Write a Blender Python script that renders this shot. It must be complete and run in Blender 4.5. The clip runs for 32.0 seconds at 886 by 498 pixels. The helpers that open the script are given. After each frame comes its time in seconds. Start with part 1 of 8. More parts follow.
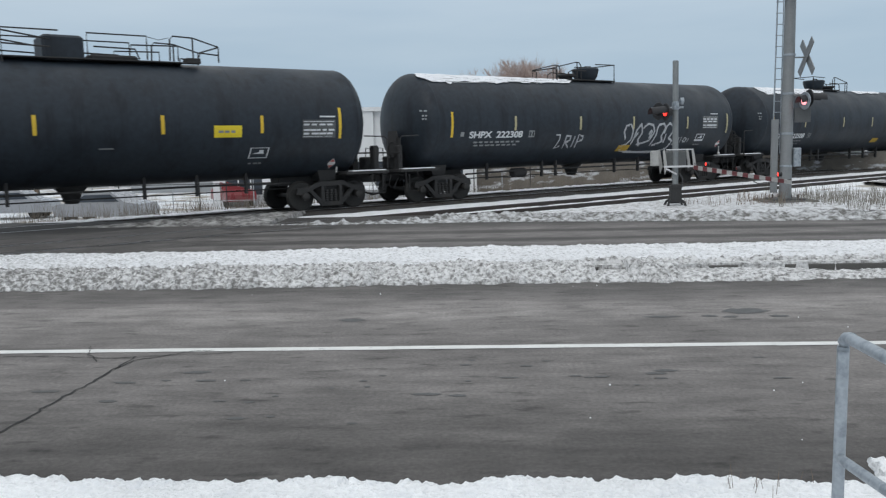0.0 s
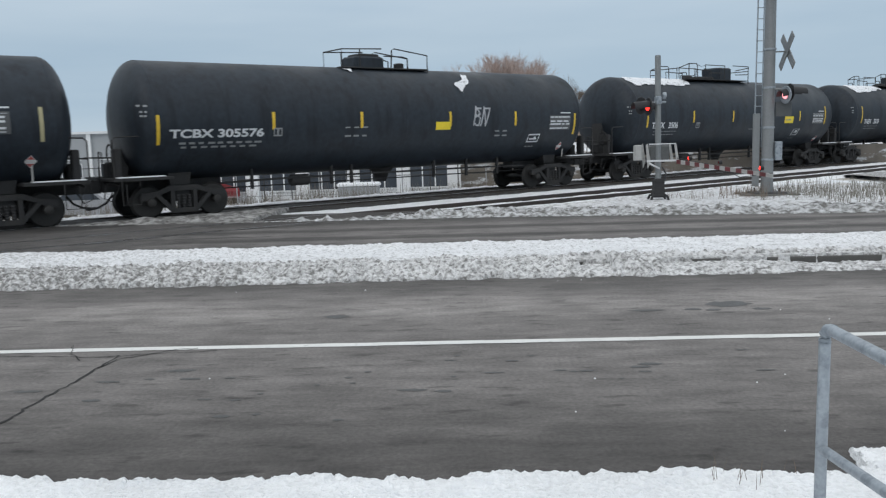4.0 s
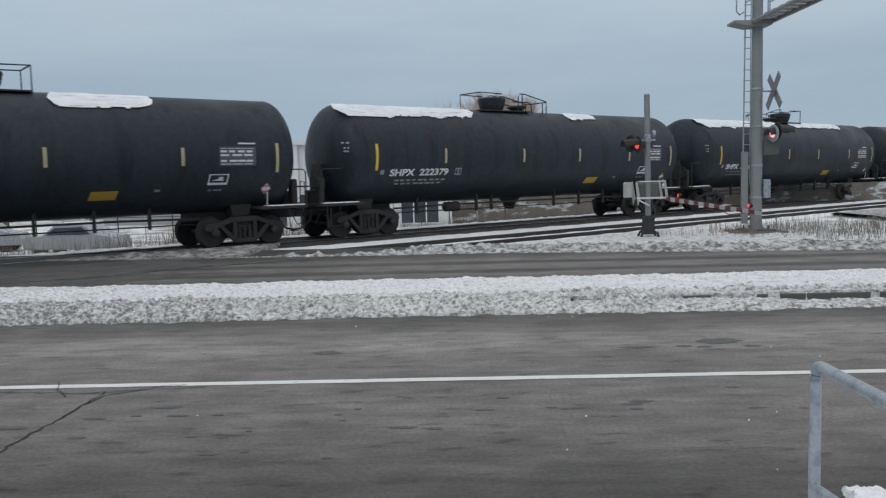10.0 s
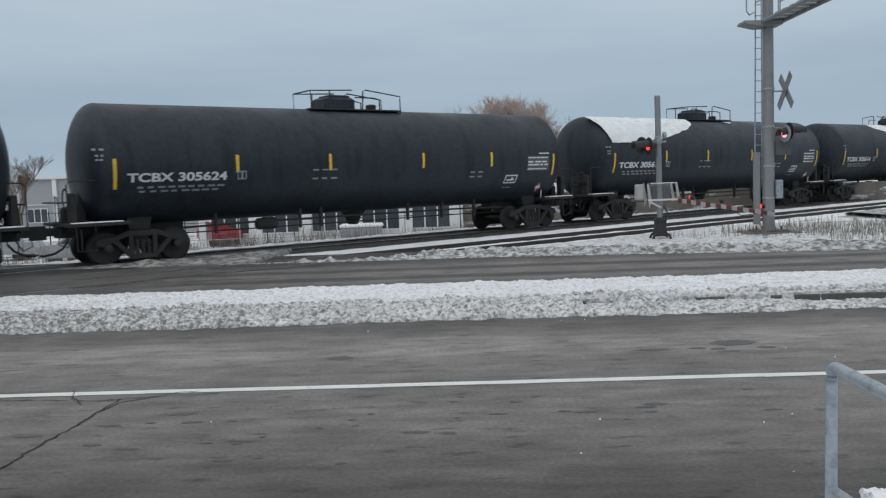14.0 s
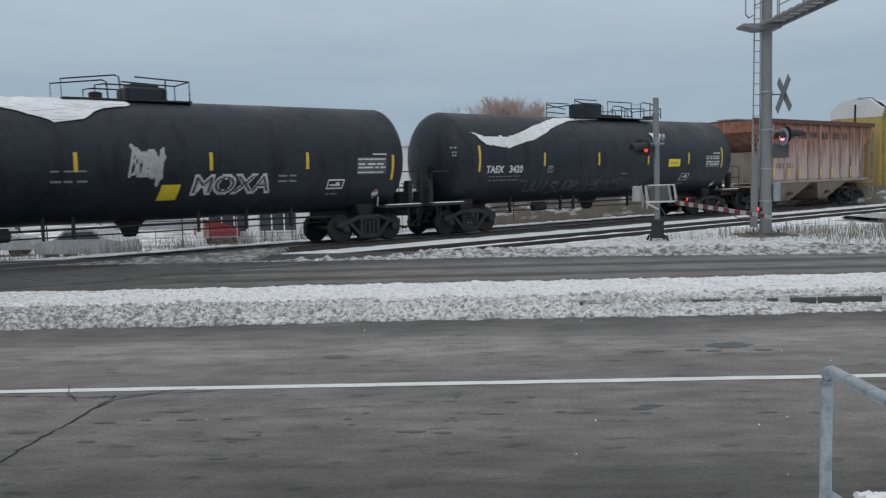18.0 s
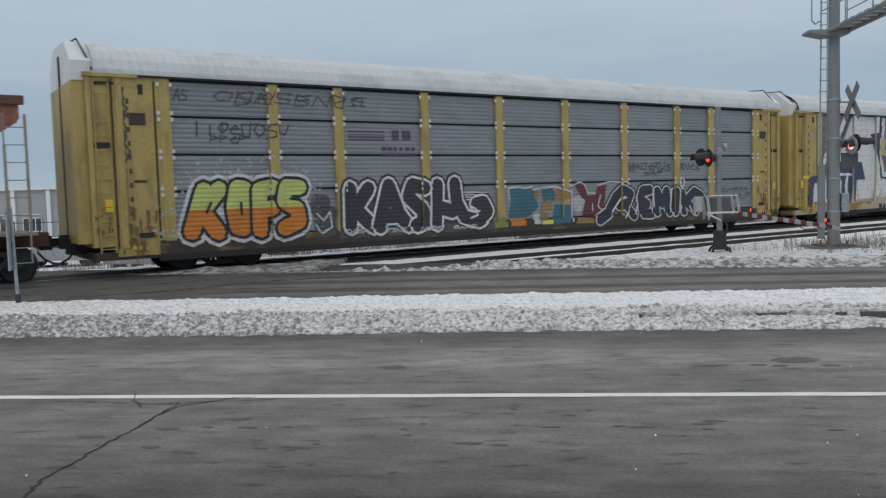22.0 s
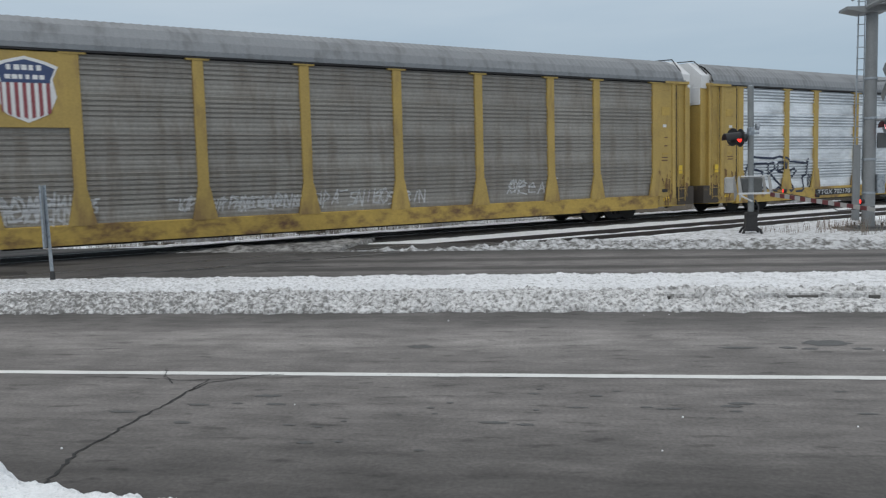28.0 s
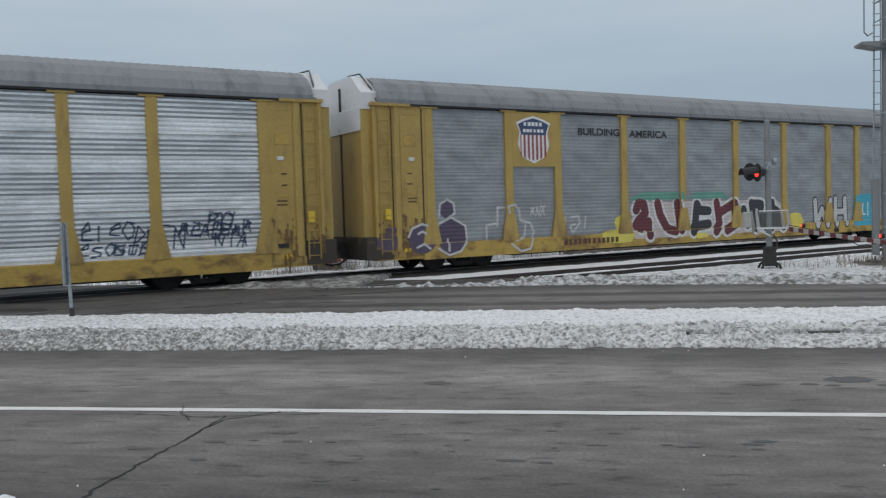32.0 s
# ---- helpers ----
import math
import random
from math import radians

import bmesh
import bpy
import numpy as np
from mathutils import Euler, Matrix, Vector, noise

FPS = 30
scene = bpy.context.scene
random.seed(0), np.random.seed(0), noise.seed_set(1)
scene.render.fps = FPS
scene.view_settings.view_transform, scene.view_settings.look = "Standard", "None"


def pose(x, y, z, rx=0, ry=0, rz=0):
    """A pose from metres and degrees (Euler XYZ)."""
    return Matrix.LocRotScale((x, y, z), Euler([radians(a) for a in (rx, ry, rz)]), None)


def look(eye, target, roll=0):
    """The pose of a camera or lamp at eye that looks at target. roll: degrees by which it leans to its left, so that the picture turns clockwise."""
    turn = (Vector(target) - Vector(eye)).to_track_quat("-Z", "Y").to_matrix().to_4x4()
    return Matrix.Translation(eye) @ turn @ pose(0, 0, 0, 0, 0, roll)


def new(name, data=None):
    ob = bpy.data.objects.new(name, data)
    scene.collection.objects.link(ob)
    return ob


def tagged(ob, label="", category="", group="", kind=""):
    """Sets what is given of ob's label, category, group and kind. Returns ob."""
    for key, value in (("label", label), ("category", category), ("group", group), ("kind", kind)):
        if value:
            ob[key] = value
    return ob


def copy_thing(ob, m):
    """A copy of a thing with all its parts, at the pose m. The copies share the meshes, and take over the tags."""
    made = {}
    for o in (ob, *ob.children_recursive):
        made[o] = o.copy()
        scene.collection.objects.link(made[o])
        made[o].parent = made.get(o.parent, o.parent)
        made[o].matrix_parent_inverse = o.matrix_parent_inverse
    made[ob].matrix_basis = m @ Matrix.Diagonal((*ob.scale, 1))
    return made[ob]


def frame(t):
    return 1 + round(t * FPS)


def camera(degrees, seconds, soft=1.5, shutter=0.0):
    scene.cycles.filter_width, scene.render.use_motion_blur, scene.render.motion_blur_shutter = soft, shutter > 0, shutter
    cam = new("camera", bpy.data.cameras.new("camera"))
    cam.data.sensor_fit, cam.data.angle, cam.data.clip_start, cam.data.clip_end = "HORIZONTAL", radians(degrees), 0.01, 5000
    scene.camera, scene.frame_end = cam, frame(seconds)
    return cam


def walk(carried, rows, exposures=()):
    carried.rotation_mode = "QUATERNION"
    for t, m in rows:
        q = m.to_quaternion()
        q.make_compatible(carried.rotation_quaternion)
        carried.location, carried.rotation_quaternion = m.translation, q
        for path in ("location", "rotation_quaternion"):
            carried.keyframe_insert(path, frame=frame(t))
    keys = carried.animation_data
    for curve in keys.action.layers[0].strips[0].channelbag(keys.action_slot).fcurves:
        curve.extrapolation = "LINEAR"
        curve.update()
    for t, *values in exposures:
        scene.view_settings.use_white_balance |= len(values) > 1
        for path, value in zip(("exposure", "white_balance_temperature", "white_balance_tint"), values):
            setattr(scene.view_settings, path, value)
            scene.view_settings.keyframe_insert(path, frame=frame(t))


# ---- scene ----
cam = camera(57.0, 32.0, soft=1.25, shutter=0.12)
PATH = [
    (0.0, pose(0, 0, 1.800, 82.77, 1.38, 2.99)),
    (0.5, pose(0, 0, 1.800, 82.75, 1.46, 3.59)),
    (1.0, pose(0, 0, 1.800, 82.78, 1.46, 3.27)),
    (1.5, pose(0, 0, 1.800, 83.07, 1.55, 3.11)),
    (2.0, pose(0, 0, 1.800, 83.09, 1.71, 2.88)),
    (2.5, pose(0, 0, 1.800, 82.72, 1.69, 2.70)),
    (3.0, pose(0, 0, 1.800, 82.49, 1.47, 2.48)),
    (3.5, pose(0, 0, 1.800, 82.51, 1.67, 2.01)),
    (5.5, pose(0, 0, 1.800, 82.06, 1.68, 1.72)),
    (6.0, pose(0, 0, 1.800, 82.64, 1.69, 2.13)),
    (6.5, pose(0, 0, 1.800, 83.15, 1.71, 2.20)),
    (7.0, pose(0, 0, 1.800, 83.21, 1.85, 1.98)),
    (7.5, pose(0, 0, 1.800, 84.09, 1.55, 2.06)),
    (8.0, pose(0, 0, 1.800, 84.50, 1.77, 2.12)),
    (8.5, pose(0, 0, 1.800, 84.86, 1.69, 1.97)),
    (9.0, pose(0, 0, 1.800, 85.09, 1.66, 1.85)),
    (9.5, pose(0, 0, 1.800, 85.10, 1.77, 1.62)),
    (10.0, pose(0, 0, 1.800, 84.95, 1.43, 1.25)),
    (10.5, pose(0, 0, 1.800, 85.48, 1.51, 1.01)),
    (11.0, pose(0, 0, 1.800, 85.55, 1.42, 1.22)),
    (11.5, pose(0, 0, 1.800, 85.31, 1.21, 1.37)),
    (12.0, pose(0, 0, 1.800, 84.47, 1.48, 1.59)),
    (12.5, pose(0, 0, 1.800, 84.90, 2.03, 1.59)),
    (13.0, pose(0, 0, 1.800, 83.05, 2.74, 2.61)),
    (13.5, pose(0, 0, 1.800, 85.28, 2.13, 1.91)),
    (15.5, pose(0, 0, 1.800, 85.22, 1.98, 2.47)),
    (16.0, pose(0, 0, 1.800, 85.23, 1.84, 2.11)),
    (16.5, pose(0, 0, 1.800, 86.11, 1.29, 1.52)),
    (17.0, pose(0, 0, 1.800, 85.32, 1.93, 1.80)),
    (17.5, pose(0, 0, 1.800, 84.99, 1.49, 1.88)),
    (18.0, pose(0, 0, 1.800, 85.25, 1.54, 1.85)),
    (18.5, pose(0, 0, 1.800, 86.05, 1.72, 2.20)),
    (19.0, pose(0, 0, 1.800, 85.71, 1.60, 2.38)),
    (19.5, pose(0, 0, 1.800, 85.18, 1.71, 2.66)),
    (20.0, pose(0, 0, 1.800, 85.47, 1.59, 3.32)),
    (20.5, pose(0, 0, 1.800, 86.24, 1.87, 5.10)),
    (21.0, pose(0, 0, 1.800, 84.98, 2.19, 6.67)),
    (21.5, pose(0, 0, 1.800, 85.20, 1.67, 6.85)),
    (22.0, pose(0, 0, 1.800, 86.14, 1.70, 5.86)),
    (22.5, pose(0, 0, 1.800, 86.19, 1.46, 5.81)),
    (23.0, pose(0, 0, 1.800, 86.17, 1.65, 6.21)),
    (23.5, pose(0, 0, 1.800, 85.74, 1.85, 7.20)),
    (24.0, pose(0, 0, 1.800, 85.53, 1.48, 8.81)),
    (24.5, pose(0, 0, 1.800, 84.81, 1.54, 9.39)),
    (25.0, pose(0, 0, 1.800, 84.42, 1.62, 9.20)),
    (25.5, pose(0, 0, 1.800, 84.28, 1.60, 9.10)),
    (26.0, pose(0, 0, 1.800, 83.97, 1.65, 9.11)),
    (26.5, pose(0, 0, 1.800, 84.10, 1.62, 8.71)),
    (28.5, pose(0, 0, 1.800, 84.87, 1.53, 7.16)),
    (29.0, pose(0, 0, 1.800, 84.87, 1.52, 6.49)),
    (29.5, pose(0, 0, 1.800, 85.56, 1.20, 7.12)),
    (30.0, pose(0, 0, 1.800, 86.17, 0.79, 6.20)),
    (30.5, pose(0, 0, 1.800, 83.64, 1.92, 7.82)),
    (31.0, pose(0, 0, 1.800, 85.27, 1.72, 8.22)),
    (31.5, pose(0, 0, 1.800, 86.41, 1.84, 8.52)),
    (32.0, pose(0, 0, 1.800, 87.33, 1.78, 8.94)),
]
EXPOSURES = [(0.0, -0.07), (6.5, -0.06), (8.5, -0.29), (10.3, -0.32), (11.2, -0.42), (12.4, -0.42), (13.0, -0.07), (13.6, -0.2), (15.5, -0.36), (20.5, -0.37), (21.8, -0.34), (23.5, -0.33), (24.5, -0.30), (25.5, -0.24), (26.5, -0.2), (29.2, -0.26), (30.0, -0.42), (30.7, -0.34), (31.2, -0.33), (32.0, -0.38)]
walk(cam, PATH, EXPOSURES)

# ---- the plan: the road runs along x, the railway leaves it at an angle ----
TH, LAT, SPEED = 39.91, 22.40, 11.258
LAT2 = 17.62
D = Vector((math.cos(radians(TH)), math.sin(radians(TH)), 0))
N = Vector((-D.y, D.x, 0))
TRACK = pose(0, 0, 0, 0, 0, TH)

# ---- sky: an overcast deck, brighter overhead, with long soft bands ----
world = bpy.data.worlds.new("overcast_sky")
scene.world = world
world.use_nodes = True
wn, wl = world.node_tree.nodes, world.node_tree.links
wbg = wn["Background"]
wbg.inputs[1].default_value = 1.15
wtc = wn.new("ShaderNodeTexCoord")
wsep = wn.new("ShaderNodeSeparateXYZ")
wl.new(wtc.outputs["Generated"], wsep.inputs[0])
wramp = wn.new("ShaderNodeValToRGB")
for pos, col in ((0.0, (0.44, 0.545, 0.635)), (0.05, (0.366, 0.478, 0.588)), (0.12, (0.388, 0.495, 0.598)), (0.18, (0.47, 0.57, 0.664)), (0.26, (0.595, 0.675, 0.748)),
                 (0.5, (0.78, 0.825, 0.86)), (1.0, (1.02, 1.07, 1.12))):
    el = wramp.color_ramp.elements[-1 if pos == 1.0 else 0] if pos in (0.0, 1.0) else wramp.color_ramp.elements.new(pos)
    el.color = (*col, 1)
wl.new(wsep.outputs["Z"], wramp.inputs[0])
wmap = wn.new("ShaderNodeMapping")
wmap.inputs["Scale"].default_value = (1.4, 1.4, 9.0)
wl.new(wtc.outputs["Generated"], wmap.inputs[0])
wnoise = wn.new("ShaderNodeTexNoise")
wnoise.inputs["Scale"].default_value = 1.7
wnoise.inputs["Detail"].default_value = 5.0
wl.new(wmap.outputs[0], wnoise.inputs["Vector"])
wcl = wn.new("ShaderNodeValToRGB")
wcl.color_ramp.elements[0].position, wcl.color_ramp.elements[0].color = 0.3, (0.90, 0.93, 0.955, 1)
wcl.color_ramp.elements[1].position, wcl.color_ramp.elements[1].color = 0.72, (1.10, 1.07, 1.045, 1)
wl.new(wnoise.outputs[0], wcl.inputs[0])
wmul = wn.new("ShaderNodeMix")
wmul.data_type, wmul.blend_type = "RGBA", "MULTIPLY"
wmul.inputs[0].default_value = 1.0
wl.new(wramp.outputs[0], wmul.inputs[6])
wl.new(wcl.outputs[0], wmul.inputs[7])
wsky = wn.new("ShaderNodeTexSky")
wsky.sky_type, wsky.sun_disc = "NISHITA", False
wsky.sun_elevation, wsky.sun_rotation = radians(38), radians(200)
wsc = wn.new("ShaderNodeMix")
wsc.data_type, wsc.blend_type = "RGBA", "MULTIPLY"
wsc.inputs[0].default_value = 1.0
wsc.inputs[7].default_value = (0.08, 0.08, 0.08, 1)
wl.new(wsky.outputs[0], wsc.inputs[6])
wmix = wn.new("ShaderNodeMix")
wmix.data_type = "RGBA"
wmix.inputs[0].default_value = 0.06
wl.new(wmul.outputs[2], wmix.inputs[6])
wl.new(wsc.outputs[2], wmix.inputs[7])
wl.new(wmix.outputs[2], wbg.inputs[0])

sun_data = bpy.data.lights.new("sun", "SUN")
sun_data.energy, sun_data.angle, sun_data.color = 0.42, radians(30), (1.0, 0.96, 0.9)
sun = new("sun", sun_data)
sun.matrix_basis = look((-12, -26, 24), (0, 0, 0))


# ---- materials ----
def surface(name, color, rough=0.6, metal=0.0, vary=0.18, scale=1.5, fine=25.0, bump=0.15, grime=None, grime_at=(0.52, 0.7),
            grime_scale=(1, 1, 1), spec=0.5, rough_vary=0.1, pieces=0.0, bump_dist=0.01, grime_z=None, grime_axis="Z", slots=False):
    """A surface with variation at two scales, an optional second colour in patches or streaks, and fine relief."""
    m = bpy.data.materials.new(name)
    m.use_nodes = True
    n, l = m.node_tree.nodes, m.node_tree.links
    b = n["Principled BSDF"]
    b.inputs["Metallic"].default_value = metal
    b.inputs["Specular IOR Level"].default_value = spec
    tc = n.new("ShaderNodeTexCoord")
    big = n.new("ShaderNodeTexNoise")
    big.inputs["Scale"].default_value, big.inputs["Detail"].default_value = scale, 6.0
    small = n.new("ShaderNodeTexNoise")
    small.inputs["Scale"].default_value, small.inputs["Detail"].default_value = fine, 4.0
    l.new(tc.outputs["Object"], big.inputs["Vector"])
    l.new(tc.outputs["Object"], small.inputs["Vector"])
    add = n.new("ShaderNodeMath")
    add.operation = "ADD"
    l.new(big.outputs[0], add.inputs[0])
    l.new(small.outputs[0], add.inputs[1])
    rng = n.new("ShaderNodeMapRange")
    rng.inputs[1].default_value, rng.inputs[2].default_value = 0.6, 1.4
    rng.inputs[3].default_value, rng.inputs[4].default_value = 1 - vary, 1 + vary
    l.new(add.outputs[0], rng.inputs[0])
    last = rng.outputs[0]
    if pieces:
        info = n.new("ShaderNodeObjectInfo")
        pr = n.new("ShaderNodeMapRange")
        pr.inputs[3].default_value, pr.inputs[4].default_value = 1 - pieces, 1 + pieces
        l.new(info.outputs["Random"], pr.inputs[0])
        pm = n.new("ShaderNodeMath")
        pm.operation = "MULTIPLY"
        l.new(last, pm.inputs[0])
        l.new(pr.outputs[0], pm.inputs[1])
        last = pm.outputs[0]
    mul = n.new("ShaderNodeVectorMath")
    mul.operation = "SCALE"
    mul.inputs[0].default_value = color
    l.new(last, mul.inputs["Scale"])
    out = mul.outputs[0]
    if grime:
        mp = n.new("ShaderNodeMapping")
        mp.inputs["Scale"].default_value = grime_scale
        gn = n.new("ShaderNodeTexNoise")
        gn.inputs["Scale"].default_value, gn.inputs["Detail"].default_value, gn.inputs["Roughness"].default_value = 1.0, 8.0, 0.62
        gr = n.new("ShaderNodeValToRGB")
        gr.color_ramp.elements[0].position, gr.color_ramp.elements[1].position = grime_at
        l.new(tc.outputs["Object"], mp.inputs[0])
        l.new(mp.outputs[0], gn.inputs["Vector"])
        got = gn.outputs[0]
        if grime_z:
            # washed-down stain: thicker towards one height of the thing
            sp = n.new("ShaderNodeSeparateXYZ")
            l.new(tc.outputs["Object"], sp.inputs[0])
            zr = n.new("ShaderNodeMapRange")
            zr.inputs[1].default_value, zr.inputs[2].default_value, zr.inputs[3].default_value, zr.inputs[4].default_value = grime_z
            l.new(sp.outputs[grime_axis], zr.inputs[0])
            za = n.new("ShaderNodeMath")
            za.operation = "ADD"
            l.new(got, za.inputs[0])
            l.new(zr.outputs[0], za.inputs[1])
            got = za.outputs[0]
        l.new(got, gr.inputs[0])
        mx = n.new("ShaderNodeMix")
        mx.data_type = "RGBA"
        mx.inputs[7].default_value = (*grime, 1)
        l.new(gr.outputs[0], mx.inputs[0])
        l.new(out, mx.inputs[6])
        out = mx.outputs[2]
    if slots:
        # rows of short dark drain slots punched in the sheet
        sx = n.new("ShaderNodeSeparateXYZ")
        l.new(tc.outputs["Object"], sx.inputs[0])
        hit = None
        for axis, period, wide in (("X", 0.47, 0.3), ("Z", 0.232, 0.17)):
            fr = n.new("ShaderNodeMath")
            fr.operation = "PINGPONG"
            fr.inputs[1].default_value = period / 2
            l.new(sx.outputs[axis], fr.inputs[0])
            lt = n.new("ShaderNodeMath")
            lt.operation = "LESS_THAN"
            lt.inputs[1].default_value = period / 2 * wide
            l.new(fr.outputs[0], lt.inputs[0])
            if hit is None:
                hit = lt.outputs[0]
            else:
                both = n.new("ShaderNodeMath")
                both.operation = "MULTIPLY"
                l.new(hit, both.inputs[0])
                l.new(lt.outputs[0], both.inputs[1])
                hit = both.outputs[0]
        wear = n.new("ShaderNodeMath")
        wear.operation = "MULTIPLY"
        l.new(hit, wear.inputs[0])
        l.new(small.outputs[0], wear.inputs[1])
        sm = n.new("ShaderNodeMix")
        sm.data_type = "RGBA"
        sm.inputs[7].default_value = (color[0] * 0.35, color[1] * 0.35, color[2] * 0.35, 1)
        l.new(wear.outputs[0], sm.inputs[0])
        l.new(out, sm.inputs[6])
        out = sm.outputs[2]
    l.new(out, b.inputs["Base Color"])
    rr = n.new("ShaderNodeMapRange")
    rr.inputs[1].default_value, rr.inputs[2].default_value = 0.3, 0.7
    rr.inputs[3].default_value, rr.inputs[4].default_value = max(0.05, rough - rough_vary), min(1, rough + rough_vary)
    l.new(big.outputs[0], rr.inputs[0])
    l.new(rr.outputs[0], b.inputs["Roughness"])
    if bump:
        bp = n.new("ShaderNodeBump")
        bp.inputs["Strength"].default_value, bp.inputs["Distance"].default_value = bump, bump_dist
        l.new(small.outputs[0], bp.inputs["Height"])
        l.new(bp.outputs[0], b.inputs["Normal"])
    return m


def glow(name, color, strength):
    m = bpy.data.materials.new(name)
    m.use_nodes = True
    b = m.node_tree.nodes["Principled BSDF"]
    b.inputs["Base Color"].default_value = (*color, 1)
    b.inputs["Emission Color"].default_value = (*color, 1)
    b.inputs["Emission Strength"].default_value = strength
    return m


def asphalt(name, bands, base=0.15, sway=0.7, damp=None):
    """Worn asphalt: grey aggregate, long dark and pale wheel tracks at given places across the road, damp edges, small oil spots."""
    m = bpy.data.materials.new(name)
    m.use_nodes = True
    n, l = m.node_tree.nodes, m.node_tree.links
    b = n["Principled BSDF"]
    tc = n.new("ShaderNodeTexCoord")
    sep = n.new("ShaderNodeSeparateXYZ")
    l.new(tc.outputs["Object"], sep.inputs[0])
    # long streaks drawn out along the road shift the bands a little
    mp = n.new("ShaderNodeMapping")
    mp.inputs["Scale"].default_value = (0.4, 1.6, 1)
    l.new(tc.outputs["Object"], mp.inputs[0])
    st = n.new("ShaderNodeTexNoise")
    st.inputs["Scale"].default_value, st.inputs["Detail"].default_value = 1.0, 7.0
    l.new(mp.outputs[0], st.inputs["Vector"])
    sh = n.new("ShaderNodeMath")
    sh.operation = "MULTIPLY_ADD"
    sh.inputs[1].default_value = sway
    l.new(st.outputs[0], sh.inputs[0])
    l.new(sep.outputs["Y"], sh.inputs[2])
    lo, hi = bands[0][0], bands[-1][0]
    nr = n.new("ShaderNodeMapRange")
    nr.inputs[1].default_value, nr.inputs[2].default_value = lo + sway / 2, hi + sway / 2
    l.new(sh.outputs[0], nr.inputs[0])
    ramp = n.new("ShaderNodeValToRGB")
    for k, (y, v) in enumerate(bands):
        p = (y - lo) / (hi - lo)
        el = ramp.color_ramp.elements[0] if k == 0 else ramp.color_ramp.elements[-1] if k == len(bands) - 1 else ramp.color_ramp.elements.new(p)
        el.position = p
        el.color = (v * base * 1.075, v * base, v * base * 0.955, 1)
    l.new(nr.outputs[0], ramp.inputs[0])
    # blotches, streaks and grit
    facs = []
    for sc, det, a, c, vec in ((0.8, 7, 0.76, 1.24, tc.outputs["Object"]), (5.0, 6, 0.72, 1.28, None), (30.0, 6, 0.78, 1.24, tc.outputs["Object"]), (170.0, 3, 0.8, 1.22, tc.outputs["Object"])):
        nz = n.new("ShaderNodeTexNoise")
        nz.inputs["Scale"].default_value, nz.inputs["Detail"].default_value, nz.inputs["Roughness"].default_value = sc, det, 0.6
        if vec is None:
            m2 = n.new("ShaderNodeMapping")
            m2.inputs["Scale"].default_value = (0.3, 1, 1)
            l.new(tc.outputs["Object"], m2.inputs[0])
            vec = m2.outputs[0]
        l.new(vec, nz.inputs["Vector"])
        r = n.new("ShaderNodeMapRange")
        r.inputs[1].default_value, r.inputs[2].default_value, r.inputs[3].default_value, r.inputs[4].default_value = 0.3, 0.7, a, c
        l.new(nz.outputs[0], r.inputs[0])
        facs.append((r.outputs[0], nz.outputs[0]))
    # dark drip spots drawn out along the road
    m3 = n.new("ShaderNodeMapping")
    m3.inputs["Scale"].default_value = (2.6, 8.0, 1)
    l.new(tc.outputs["Object"], m3.inputs[0])
    sp = n.new("ShaderNodeTexNoise")
    sp.inputs["Scale"].default_value, sp.inputs["Detail"].default_value = 1.0, 3.0
    l.new(m3.outputs[0], sp.inputs["Vector"])
    rs = n.new("ShaderNodeMapRange")
    rs.inputs[1].default_value, rs.inputs[2].default_value, rs.inputs[3].default_value, rs.inputs[4].default_value = 0.60, 0.70, 1.0, 0.6
    l.new(sp.outputs[0], rs.inputs[0])
    facs.append((rs.outputs[0], sp.outputs[0]))
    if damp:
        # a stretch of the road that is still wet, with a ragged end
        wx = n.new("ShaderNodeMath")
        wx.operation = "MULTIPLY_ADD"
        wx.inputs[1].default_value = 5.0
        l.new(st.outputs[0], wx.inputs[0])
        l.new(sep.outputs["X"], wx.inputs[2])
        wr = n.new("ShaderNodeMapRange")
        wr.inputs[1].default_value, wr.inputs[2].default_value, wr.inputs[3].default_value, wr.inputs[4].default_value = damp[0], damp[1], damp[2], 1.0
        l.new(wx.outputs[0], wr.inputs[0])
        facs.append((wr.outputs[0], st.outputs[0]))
    out = ramp.outputs[0]
    for fac, _ in facs:
        v = n.new("ShaderNodeVectorMath")
        v.operation = "SCALE"
        l.new(out, v.inputs[0])
        l.new(fac, v.inputs["Scale"])
        out = v.outputs[0]
    l.new(out, b.inputs["Base Color"])
    b.inputs["Roughness"].default_value = 0.82
    b.inputs["Specular IOR Level"].default_value = 0.35
    bp = n.new("ShaderNodeBump")
    bp.inputs["Strength"].default_value, bp.inputs["Distance"].default_value = 0.35, 0.006
    l.new(facs[3][1], bp.inputs["Height"])
    l.new(bp.outputs[0], b.inputs["Normal"])
    return m


def snow_mat(name, dirt, at, color=(0.80, 0.805, 0.82), gs=3.2, west=None):
    """Ploughed snow: white with grey-brown dirt in the clods and fine grain; on the median's road side it doubles as
    crevice shade.
    """
    return surface(name, color, 0.75, vary=0.16, scale=2.5, fine=34, bump=0.8, bump_dist=0.045, grime=dirt, grime_at=at, grime_scale=(gs, gs, gs), spec=0.25, grime_z=west, grime_axis="X")


